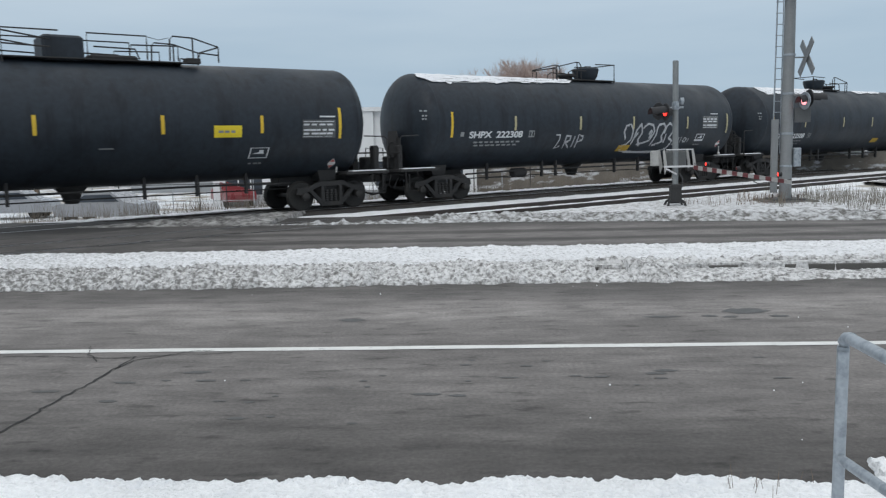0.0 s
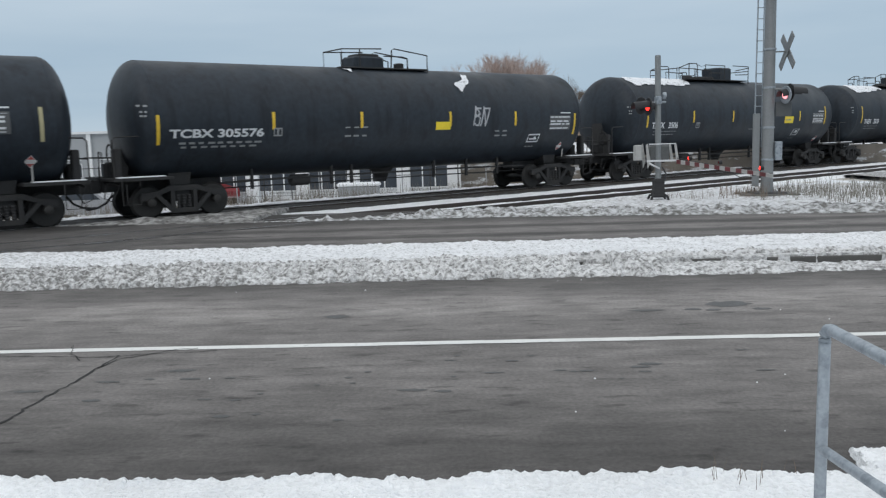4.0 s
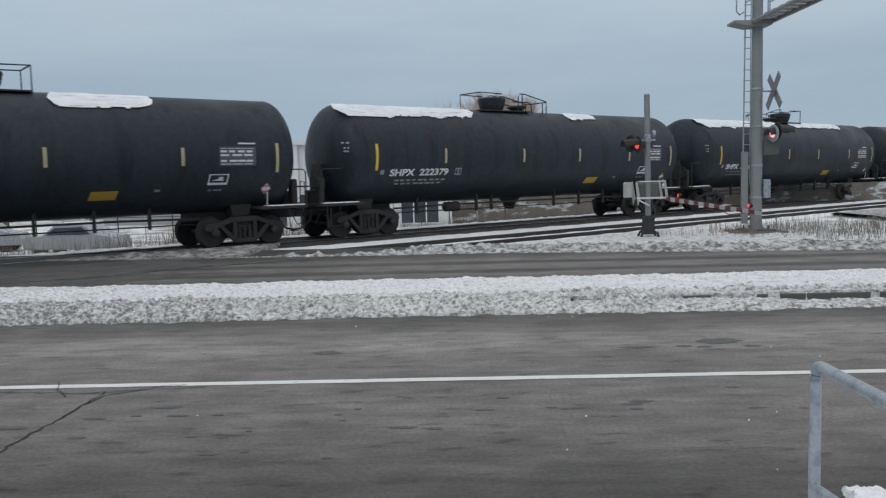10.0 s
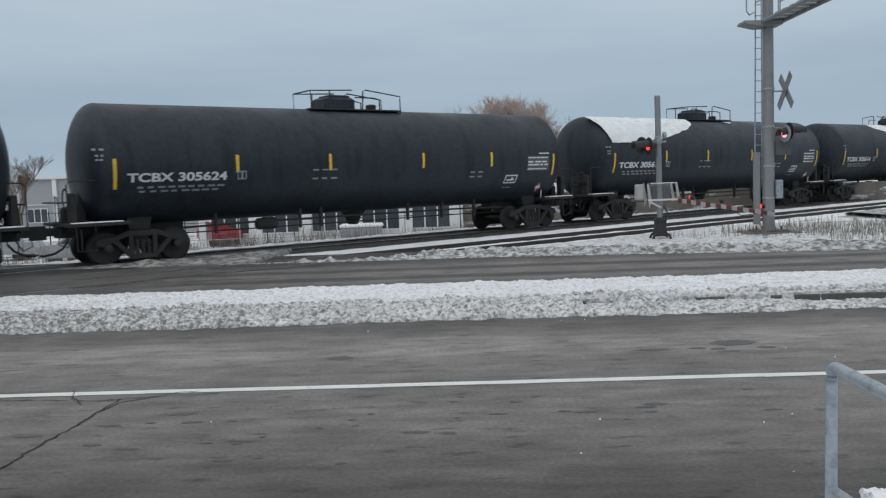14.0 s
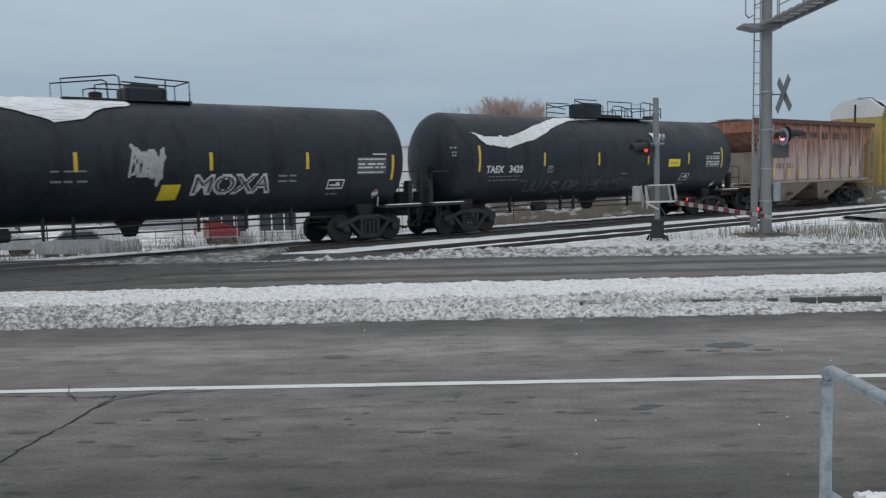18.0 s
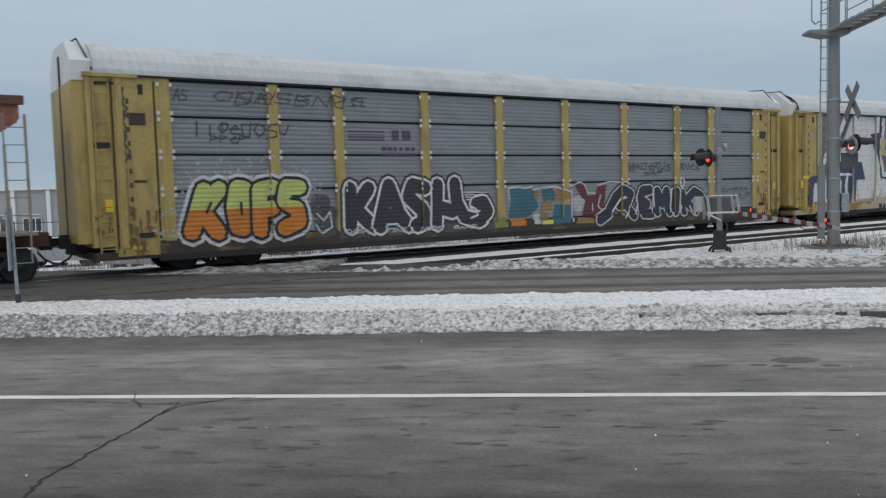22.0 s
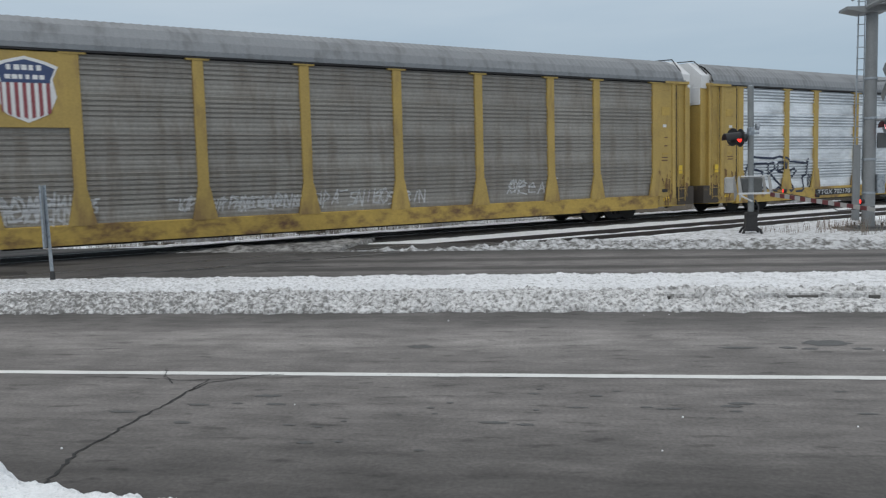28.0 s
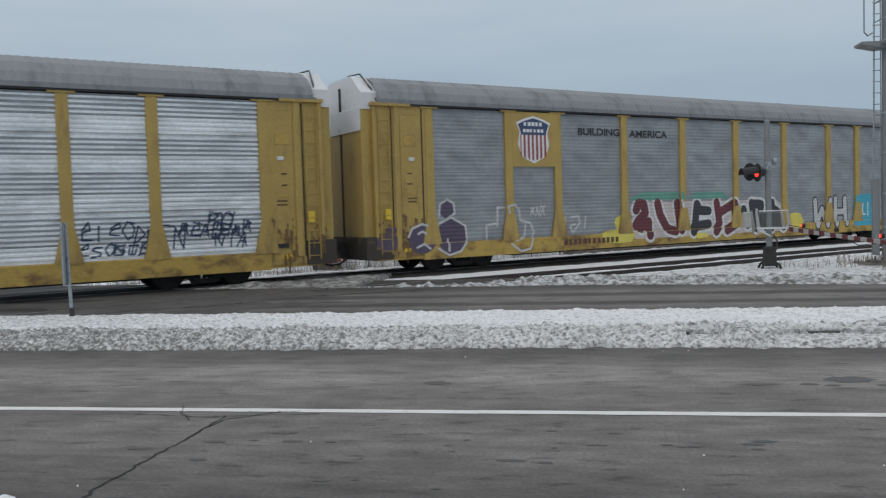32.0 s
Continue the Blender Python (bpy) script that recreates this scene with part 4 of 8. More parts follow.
part("lamp_crossarm", Shape().tube([(-0.5, -0.02, 2.64), (0.2, 0.02, 2.68)], 0.028, 8), GALV, gate, smooth=True)
part("junction", Shape().bbox((-0.1, -0.1, 2.62), (0.06, 0.1, 2.84), 0.02), GALV, gate)
flasher(gate, -0.3, -0.1, 2.56, -76, REDLIGHT, "lit crossing lamp with a black hood")
flasher(gate, -0.42, 0.3, 2.6, 120, LENS, "crossing lamp seen from behind")
part("bell", Shape().lathe([(-0.05, 0.03), (-0.03, 0.09), (0.05, 0.1), (0.07, 0.04)], (0.14, 0.0, 2.85), "x", 14), GALV, gate, "round warning bell", True)

# ---- cantilever signal pole with crossbuck, ladder and walkway ----
POLE_XY = (8.42, 23.56)
cant = thing("signal_pole", "tall grey cantilever signal pole with ladder and crossbuck", "signal pole", m=pose(*POLE_XY, 0))
part("shaft", Shape().tube([(0, 0, 0.02), (0, 0, 9.0)], 0.165, 20, 0.135), POLE, cant, smooth=True)
for z in (1.9, 3.0, 4.05, 1.0):
    part("band", Shape().lathe([(z - 0.03, 0.17), (z, 0.175), (z + 0.03, 0.17)], (0, 0, 0), "z", 20), GALV, cant)
part("base_plate", Shape().bbox((-0.45, -0.45, 0.0), (0.45, 0.45, 0.09), 0.03), DARKMETAL, cant)
for sx, sy in ((-1, -1), (1, -1), (-1, 1), (1, 1)):
    part("anchor_bolt", Shape().tube([(0.26 * sx, 0.26 * sy, 0.09), (0.26 * sx, 0.26 * sy, 0.2)], 0.025, 6), DARKMETAL, cant)
part("concrete_foot", Shape().bbox((-0.75, -0.6, -0.2), (0.75, 0.6, 0.05), 0.03), CONCRETE, cant)
lad = part("ladder", Shape().tube([(-0.36, 0.06, 1.35), (-0.30, 0.06, 8.6)], 0.02, 6).tube([(-0.16, 0.06, 1.35), (-0.16, 0.06, 8.6)], 0.014, 6), GALV, cant, "narrow steel ladder up the pole")
for k in range(23):
    z = 1.6 + 0.3 * k
    part("rung", Shape().tube([(-0.36, 0.06, z), (-0.16, 0.06, z)], 0.012, 6), GALV, lad)
part("ladder_guard", Shape().bbox((-0.4, 0.0, 0.25), (-0.22, 0.1, 2.3), 0.01), POLE, cant, "flat grey ladder guard")
# walkway arm over the road
wa = part("cantilever_arm", Shape().prism([(-0.75, 5.86), (-0.3, 5.75), (0.3, 5.78), (0.3, 5.9), (-0.75, 5.92)], -0.32, 0.3), POLE, cant, "walkway arm reaching over the road")
adir = Vector((0.14, -0.99, 0))
aend = adir * 7.5 + Vector((0, 0, 0.35))
for off in (-0.28, 0.28):
    o = Vector((off, 0.0, 0))
    part("chord", Shape().tube([o + Vector((0, 0, 5.86)), o + aend + Vector((0, 0, 5.86))], 0.06, 8), POLE, wa)
for k in range(22):
    p = aend * (k / 21) + Vector((0, 0, 5.9))
    part("grating", Shape().box((p.x - 0.3, p.y - 0.13, p.z), (p.x + 0.3, p.y + 0.13, p.z + 0.03)), POLE, wa)
hr = Shape()
for off in (-0.34, 0.34):
    o = Vector((off, 0, 0))
    hr.tube([o + Vector((0, 0, 6.95)), o + aend + Vector((0, 0, 6.95))], 0.02, 6)
    hr.tube([o + Vector((0, 0, 6.45)), o + aend + Vector((0, 0, 6.45))], 0.016, 6)
    for k in range(7):
        p = o + aend * (k / 6)
        hr.tube([p + Vector((0, 0, 5.9)), p + Vector((0, 0, 6.95))], 0.018, 6)
part("handrail", hr, GALV, wa, "pipe handrail along the walkway")
part("cage_hoop", Shape().tube([(-0.36, 0.05, 7.2), (-0.62, -0.1, 7.1), (-0.62, -0.1, 6.2), (-0.5, 0, 6.12), (-0.36, 0.05, 6.2)], 0.02, 6), GALV, cant)
xb = part("crossbuck", Shape().box((0.14, -0.03, 3.96), (0.46, -0.005, 4.0)), POLE, cant, "crossbuck boards seen almost edge-on")
for sg in (-1, 1):
    s = Shape().prism([(-0.115, -0.61), (0.115, -0.61), (0.115, 0.61), (-0.115, 0.61)], -0.012, 0.012)
    part("crossbuck_board", s, POLE, xb, "weathered grey sign board", m=pose(0.46 + 0.02 * sg, -0.05, 3.98, 0, 0, 91) @ pose(0, 0, 0, 0, 45 * sg, 0))
part("lamp_bracket", Shape().tube([(0.1, -0.1, 2.95), (0.55, -0.2, 2.93)], 0.03, 8), POLE, cant)
flasher(cant, 0.36, -0.3, 2.78, -75, REDLIGHT_FAR, "lit round crossing lamp on the pole", GALV, 0.2)
flasher(cant, 0.5, -0.2, 2.85, 100, LENS, "crossing lamp with dark hood on the pole")
part("lamp_sign", Shape().bbox((0.16, -0.12, 2.2), (0.6, -0.06, 2.6), 0.01), DATA, cant, "small grey plate under the lamp")
part("control_box", Shape().bbox((0.16, -0.16, 0.98), (0.36, 0.1, 1.5), 0.02), GALV, cant, "small pale control box")

# ---- sign on the median, seen almost edge-on ----
sign = thing("road_sign", "steel post with a road sign seen almost edge-on", "road sign", m=pose(-9.1, 13.66, 0))
part("post", Shape().tube([(0.0, 0.0, 0.0), (-0.035, -0.02, 1.8)], 0.032, 8), GALV, sign, smooth=True)
part("plate", Shape().bbox((-0.02, -0.30, 0.68), (0.012, 0.30, 1.80), 0.006), GALV, sign, "back of a grey sign plate", m=pose(-0.06, -0.03, 0, 0, 0, 26))
for z in (0.9, 1.6):
    part("bolt", Shape().tube([(-0.08, -0.02, z), (0.0, -0.02, z)], 0.012, 6), DARKMETAL, sign)
part("base_clamp", Shape().lathe([(0.0, 0.05), (0.22, 0.045), (0.24, 0.035)], (0, 0, 0), "z", 8), DARKMETAL, sign)

# ---- pipe railing beside the viewpoint ----
rail_thing = thing("pipe_railing", "galvanised steel pipe railing beside the viewpoint", "railing", m=pose(1.125, 2.60, 0))
part("end_post", Shape().tube([(0.0, 0.0, 0.0), (0.0, 0.0, 1.135)], 0.0185, 16), GALV, rail_thing, smooth=True)
part("elbow", Shape().tube([(0.0, 0.0, 1.125), (0.0, -0.005, 1.15), (0.0, -0.02, 1.165), (0.005, -0.05, 1.17)], 0.0205, 14), GALV, rail_thing, smooth=True)
part("top_rail", Shape().tube([(0.002, -0.03, 1.17), (0.004, -0.35, 1.17), (0.01, -1.25, 1.17)], 0.019, 16), GALV, rail_thing, smooth=True)
part("middle_rail", Shape().tube([(0.0, -0.005, 0.765), (0.0, -0.4, 0.80), (0.01, -1.25, 0.86)], 0.017, 16), GALV, rail_thing, smooth=True)
part("post", Shape().tube([(0.01, -1.25, 0.0), (0.01, -1.25, 1.17)], 0.024, 16), GALV, rail_thing, smooth=True)
part("base_flange", Shape().lathe([(0.1, 0.07), (0.115, 0.065)], (0, 0, 0), "z", 16), GALV, rail_thing)


# ---- behind the railway ----
def at_bearing(deg, dist):
    return dist * math.sin(radians(deg)), dist * math.cos(radians(deg))


def building(name, label, x0, x1, y, depth, h, wall, bays, win_w, pil, z0=-0.14, sill=0.35, head=0.45):
    b = thing(name, label, "building", m=pose(0, 0, 0))
    back = part("wall", Shape().box((x0, y + 0.12, z0), (x1, y + depth, h)), wall, b)
    part("roof", Shape().box((x0 - 0.3, y - 0.25, h), (x1 + 0.3, y + depth + 0.3, h + 0.22)), WALL_W, b, "snow-covered flat roof")
    w = (x1 - x0) / bays
    for k in range(bays + 1):
        cx = x0 + w * k
        part("pilaster", Shape().bbox((cx - pil, y - 0.12, z0), (cx + pil, y + 0.12, h), 0.02), WALL_W, b, "white pilaster")
    for k in range(bays):
        cx = x0 + w * (k + 0.5)
        win = part("window", Shape().box((cx - win_w / 2, y + 0.05, z0 + sill), (cx + win_w / 2, y + 0.118, h - head)), GLASS, b, "dark window")
        for q in range(4):
            px = cx - win_w / 2 + win_w * q / 3
            part("mullion", Shape().box((px - 0.035, y + 0.01, z0 + sill), (px + 0.035, y + 0.05, h - head)), WALL_W, win)
        for z in (z0 + sill, (z0 + h) / 2, h - head):
            part("transom", Shape().box((cx - win_w / 2, y + 0.005, z - 0.035), (cx + win_w / 2, y + 0.045, z + 0.035)), WALL_W, win)
    return b


building("shop_building", "white single-storey building with pilasters and dark windows", -14.9, -0.9, 45, 12, 3.75, WALL_W, 5, 2.1, 0.36, z0=-1.32, sill=0.6, head=2.7)
building("warehouse", "pale grey low warehouse with a row of windows", -60, -27.5, 74, 18, 3.35, WALL_G, 9, 1.9, 0.2, z0=-1.32, sill=0.7, head=2.7)
gable = thing("white_shed", "white gabled shed behind the railway", "shed", m=pose(0, 0, 0))
part("wall", Shape().prism([(-27.5, -1.32), (-19.2, -1.32), (-19.2, 2.6), (-23.4, 3.7), (-27.5, 2.6)], 62, 72), WALL_G, gable)
part("door", Shape().box((-25.2, 61.95, -1.3), (-22.4, 61.998, 2.2)), WALL_G, gable, "grey roller door")
# an added upright slab stands in for the rising bank with patchy snow
part("bank_wall", Shape().prism([(-0.6, -1.32), (30, -1.32), (30, 0.9), (2.8, 0.95), (-0.6, 0.4)], 46, 47.2), WALL_B, thing("retaining_wall", "low brown bank with patchy snow behind the railway", "wall", m=pose(0, 0, 0)))
crate = thing("snowy_box", "white utility box with snow on top beside the building", "utility box", m=pose(-5.6, 40.8, -1.31))
part("cabinet", Shape().bbox((-1.0, -0.45, 0.0), (1.0, 0.45, 1.0), 0.04), WALL_G, crate)
part("snow_cap", Shape().bbox((-1.06, -0.5, 1.0), (1.06, 0.5, 1.16), 0.07), SNOWCAP, crate, "cap of snow")

fence = thing("chain_fence", "dark post and rail fence behind the railway", "fence", m=pose(0, 0, -1.31))
for k in range(26):
    x = -34 + 1.45 * k
    part("post", Shape().tube([(x, 42.4, 0), (x, 42.4, 2.3)], 0.03, 6), FENCE if k % 3 else WALL_G, fence)
for z in (0.5, 1.4, 2.2):
    part("rail", Shape().tube([(-34, 42.4, z), (2.5, 42.4, z)], 0.022, 6), FENCE if z > 1.2 else WALL_G, fence)


def parked_car(name, label, x, y, yaw, paint):
    c = thing(name, label, "car", "parked cars", m=pose(x, y, land(x, y), 0, 0, yaw))
    prof = [(-2.1, 0.35), (-2.15, 0.7), (-1.9, 0.9), (-1.2, 0.95), (-0.6, 1.38), (0.75, 1.4), (1.35, 0.98), (2.0, 0.88), (2.15, 0.6), (2.1, 0.32)]
    part("body", Shape().prism(prof, -0.82, 0.82), paint, c)
    part("side_glass", Shape().prism([(-1.0, 0.98), (-0.55, 1.3), (0.7, 1.32), (1.1, 1.0)], -0.835, 0.835), GLASS, c, "dark side windows")
    part("snow", Shape().prism([(-0.6, 1.385), (0.75, 1.405), (0.6, 1.5), (-0.45, 1.49)], -0.74, 0.74), SNOWCAP, c, "snow on the roof")
    for wx in (-1.35, 1.35):
        for wy in (-0.8, 0.62):
            part("wheel", Shape().lathe([(wy, 0.28), (wy + 0.02, 0.32), (wy + 0.16, 0.32), (wy + 0.18, 0.28)], (wx, 0, 0.32), "y", 18), TYRE, c, smooth=True)
    return c


bx, by = at_bearing(-17.5, 48)
parked_car("parked_car", "parked red car seen under the train", bx, by, 120, CAR_RED)
bx, by = at_bearing(-25.5, 40)
parked_car("parked_car", "parked grey car with snow on its roof", bx, by, -6, CAR_GREY)
bx, by = at_bearing(-31.0, 46)
parked_car("parked_car", "parked grey car with snow on its roof", bx, by, 12, CAR_GREY)


def bare_tree(x, y, h, spread, seed, twig, label, levels=6, name="bare_tree"):
    """A leafless tree: trunk, limbs, branches, and a crown of many fine upright twigs."""
    rn = random.Random(seed)
    t = thing(name, label, "tree", "bare trees", m=pose(x, y, -1.35))
    wood, fine = Shape(), Shape()

    def grow(p, d, l, r, lev):
        q = p + d * l
        mid = p + d * l * 0.5 + Vector((rn.uniform(-1, 1), rn.uniform(-1, 1), 0)) * l * 0.06
        (wood if lev < 3 else fine).tube([p, mid, q], max(r, h * 0.00062), 7 if lev < 2 else 4 if lev < 3 else 3, r * 0.6)
        if lev >= levels:
            return
        for _ in range(rn.randint(3, 4) if lev < 4 else rn.randint(5, 6)):
            a = rn.uniform(0, 6.28)
            k = rn.uniform(0.25, 0.62) * spread
            nd = (d + Vector((math.cos(a) * k, math.sin(a) * k, rn.uniform(0.0, 0.3)))).normalized()
            st = rn.uniform(0.45, 1.0)
            grow(p + d * l * st, nd, l * rn.uniform(0.55, 0.82), r * 0.5, lev + 1)

    grow(Vector((0, 0, 0)), Vector((0, 0, 1)), h * 0.3, h * 0.022, 0)
    k = h / max(v[2] for v in fine.v)
    for s in (wood, fine):
        s.v = [(a * k, b * k, c * k) for a, b, c in s.v]
    part("trunk", wood, twig, t)
    part("crown", fine, twig, t, "fine bare twigs")
    return t


for bear, dist, h, sp, sd in ((1.0, 96, 13.0, 1.2, 1), (1.9, 99, 13.8, 1.25, 2), (2.8, 97, 13.8, 1.25, 3), (3.7, 100, 13.6, 1.2, 4), (4.5, 98, 13.0, 1.2, 6), (5.2, 104, 11.8, 1.1, 5)):
    bx, by = at_bearing(bear, dist)
    bare_tree(bx, by, h, sp, sd, WILLOW, "bare willow with pale orange twigs")
bx, by = at_bearing(-29.5, 60)
bare_tree(bx, by, 6.0, 0.9, 9, TWIG, "small bare tree beside the railway")
bx, by = at_bearing(6.9, 110)
bare_tree(bx, by, 11.5, 0.9, 10, TWIG, "small bare tree beside the railway")
far = Shape()
rnd = random.Random(3)
for k in range(160):
    a = -60 + 120 * k / 160
    bx, by = at_bearing(a, 420)
    far.lathe([(0, 9), (rnd.uniform(2.0, 3.5), 8), (rnd.uniform(4.0, 6.5), 3)], (bx, by, -0.2), "z", 7)
solid("far_treeline", far, REDTWIG, "distant grey-brown treeline on the horizon", "trees", kind="stuff")


# ---- train: flat marks that follow a curved or ribbed side ----
def glyphs(text, size, x0, z0, width=None, bold=0.0, shear=0.0, height=None):
    """The triangles of a line of lettering, laid out in x and z."""
    cu = bpy.data.curves.new("lettering", "FONT")
    cu.body, cu.size, cu.offset = text, 1.0, bold
    ob = bpy.data.objects.new("lettering", cu)
    scene.collection.objects.link(ob)
    me = bpy.data.meshes.new_from_object(ob)
    bpy.data.objects.remove(ob)
    me.calc_loop_triangles()
    pts = [(v.co.x, v.co.y) for v in me.vertices]
    tris = [tuple(t.vertices) for t in me.loop_triangles]
    bpy.data.meshes.remove(me)
    bpy.data.curves.remove(cu)
    xa, xb = min(p[0] for p in pts), max(p[0] for p in pts)
    za, zb = min(p[1] for p in pts), max(p[1] for p in pts)
    kx = (width / (xb - xa)) if width else size
    kz = (height / (zb - za)) if height else size
    pts = [(x0 + (p[0] - xa) * kx + shear * (p[1] - za) * kz, z0 + (p[1] - (za if height else 0)) * kz) for p in pts]
    return pts, tris


def tri_polys(g):
    return [[g[0][i] for i in t] for t in g[1]]


def lettering(name, g, material, parent, side, label="", off=0.008):
    pts, tris = g
    s = Shape().add([side.at(x, z, off) for x, z in pts], tris)
    return part(name, s, material, parent, label)


def spans(polys, z):
    """The stretches of x that a set of outlines covers at one height."""
    got = []
    for poly in polys:
        xs_ = []
        for (xa, za), (xb, zb) in zip(poly, poly[1:] + poly[:1]):
            if (za <= z) != (zb <= z):
                xs_.append(xa + (xb - xa) * (z - za) / (zb - za))
        xs_.sort()
        got += list(zip(xs_[::2], xs_[1::2]))
    got.sort()
    out = []
    for a, b in got:
        if out and a <= out[-1][1] + 1e-4:
            out[-1][1] = max(out[-1][1], b)
        else:
            out.append([a, b])
    return out


# marks whose strokes are too fine to pick apart
TINY = {"small_stencil", "stencil_lines", "data_text", "head_text", "stencil_box", "stencil_frame", "warning_text", "faded_logo", "tag_scrawl", "worn_lettering", "shield_lettering", "emblem_lettering", "reflective_mark", "spray_dots", "graffiti_outline", "graffiti_navy", "graffiti_ground", "graffiti_haze", "graffiti_fill", "rust_stain"}


def painted(name, polys, material, parent, side, label="", off=0.006, zlo=-99, zhi=99, puff=0.0):
    """Paint (or a skin of snow, if puff is given) inside some outlines, laid on the side of a car."""
    za = max(zlo, min(p[1] for q in polys for p in q))
    zb = min(zhi, max(p[1] for q in polys for p in q))
    lev = [za] + [z for z in side.levels if za + 1e-4 < z < zb - 1e-4] + [zb]
    s = Shape()
    for a, b in zip(lev, lev[1:]):
        mid, lo, hi = spans(polys, (a + b) / 2), spans(polys, a + 1e-5), spans(polys, b - 1e-5)
        for k, (x0, x1) in enumerate(mid):
            if len(lo) == len(mid) == len(hi):
                (l0, l1), (h0, h1) = lo[k], hi[k]
            else:
                l0, l1, h0, h1 = x0, x1, x0, x1
            cuts = [x0 - 9] + [c for c in side.breaks if x0 < c < x1] + [x1 + 9]
            if puff:
                m = max(2, int((x1 - x0) / 0.25))
                cuts = [x0 - 9] + [x0 + (x1 - x0) * i / m for i in range(1, m)] + [x1 + 9]
            for c0, c1 in zip(cuts, cuts[1:]):
                q = [min(max(l0, c0), c1), min(max(l1, c0), c1), min(max(h1, c0), c1), min(max(h0, c0), c1)]
                if q[1] - q[0] < 1e-4 and q[2] - q[3] < 1e-4:
                    continue
                c = (max(c0, x0) + min(c1, x1)) / 2
                o = [off] * 4
                if puff:
                    o = [off + puff * (0.7 + 0.6 * rough(x * 5, z_ * 0.2, 3)) for x, z_ in zip(q, (a, a, b, b))]
                s.add([side.at(q[0], a, o[0], c), side.at(q[1], a, o[1], c), side.at(q[2], b, o[2], c), side.at(q[3], b, o[3], c)], [(0, 1, 2, 3)])
    ob = part(name, s, material, parent, label)
    bm = bmesh.new()
    bm.from_mesh(ob.data)
    bmesh.ops.remove_doubles(bm, verts=bm.verts, dist=0.002)
    bm.to_mesh(ob.data)
    bm.free()
    if name in TINY:
        ob["kind"] = "stuff"
    return ob


def stroke(pts, w):
    """Outlines of a brush stroke: one quad a stretch, and a small octagon at each bend."""
    out = []
    for (xa, za), (xb, zb) in zip(pts, pts[1:]):
        l = math.hypot(xb - xa, zb - za) or 1
        nx, nz = -(zb - za) / l * w / 2, (xb - xa) / l * w / 2
        out.append([(xa - nx, za - nz), (xb - nx, zb - nz), (xb + nx, zb + nz), (xa + nx, za + nz)])
    for x, z in pts:
        out.append([(x + w / 2 * math.cos(q * math.pi / 4), z + w / 2 * math.sin(q * math.pi / 4)) for q in range(8)])
    return out


def rect(x0, z0, x1, z1, lean=0.0):
    return [(x0, z0), (x1, z0), (x1 + lean, z1), (x0 + lean, z1)]


def bars(x0, x1, z0, z1, n, seed, fill=0.75):
    """A line of writing too small to read, as short bars."""
    rn, out, x = random.Random(seed), [], x0
    w = (x1 - x0) / n
    for k in range(n):
        a = x0 + w * k
        out.append(rect(a, z0, a + w * fill * rn.uniform(0.7, 1.1), z1))
    return out


def blotch(x0, x1, z0, z1, seed, n=16):
    rn = random.Random(seed)
    cx, cz, a, b = (x0 + x1) / 2, (z0 + z1) / 2, (x1 - x0) / 2, (z1 - z0) / 2
    return [(cx + a * math.cos(q) * rn.uniform(0.75, 1.1), cz + b * math.copysign(abs(math.sin(q)) ** 0.6, math.sin(q)) * rn.uniform(0.8, 1.05)) for q in [2 * math.pi * k / n for k in range(n)]]


def scribble(x0, x1, z0, z1, n, seed, w):
    """An illegible tag: a row of quick hooked and looping strokes."""
    rn, out = random.Random(seed), []
    kinds = [[(0, 0), (0.1, 1), (0.9, 0.7), (0.1, 0.4)], [(0, 1), (1, 0.95)], [(0.5, 1), (0.45, 0)], [(0.9, 0.9), (0.3, 1), (0, 0.5), (0.4, 0), (0.9, 0.2), (1, 0.7), (0.6, 1)], [(0, 0), (0.5, 1), (0.9, 0), (0.7, 0.4), (0.2, 0.4)],
             [(1, 0.95), (0.2, 0.9), (0.1, 0.6), (0.9, 0.4), (0.8, 0.05), (0, 0)], [(0, 1), (0.1, 0.1), (0.8, 0), (0.9, 1)], [(0, 0), (0.1, 1), (0.8, 0), (1, 1)], [(0.1, 0.5), (0.9, 0.55), (0.7, 0.95), (0.1, 0.6), (0.2, 0.1), (1, 0.05)]]
    m = max(2, int(n * 0.55))
    c = (x1 - x0) / m
    for k in range(m):
        h = (z1 - z0) * rn.uniform(0.65, 1.0)
        b, lean = z0 + (z1 - z0 - h) * rn.random(), rn.uniform(0.0, 0.25) * h
        for pts in rn.sample(kinds, 2 if rn.random() < 0.45 else 1):
            out += stroke([(x0 + c * (k + 0.06 + 0.86 * px + rn.uniform(-0.08, 0.08)) + lean * pz, b + h * (pz + rn.uniform(-0.07, 0.07))) for px, pz in pts], w)
    return out


class TankSide:
    R, ZC = 1.60, 2.55
    levels = [0.9 + 0.05 * k for k in range(70)]
    breaks = []

    def at(self, x, z, off=0.0, c=None):
        r = self.R + off
        dz = max(-0.999, min(0.999, (z - self.ZC) / self.R))
        return (x, -r * math.sqrt(1 - dz * dz), self.ZC + r * dz)


class TankTop(TankSide):
    """The same side, but heights are degrees down from the crown."""
    levels = [-40 + 2.0 * k for k in range(80)]

    def at(self, x, v, off=0.0, c=None):
        r = self.R + off
        return (x, -r * math.sin(radians(v)), self.ZC + r * math.cos(radians(v)))


POSTS = [2.68, 5.55, 7.5, 10.4, 13.25, 16.1, 18.95, 21.8, 23.8, 26.6]
ROWS = [0.86, 2.06, 2.99, 3.94, 4.84]
PITCH, DEEP = 0.12, 0.03


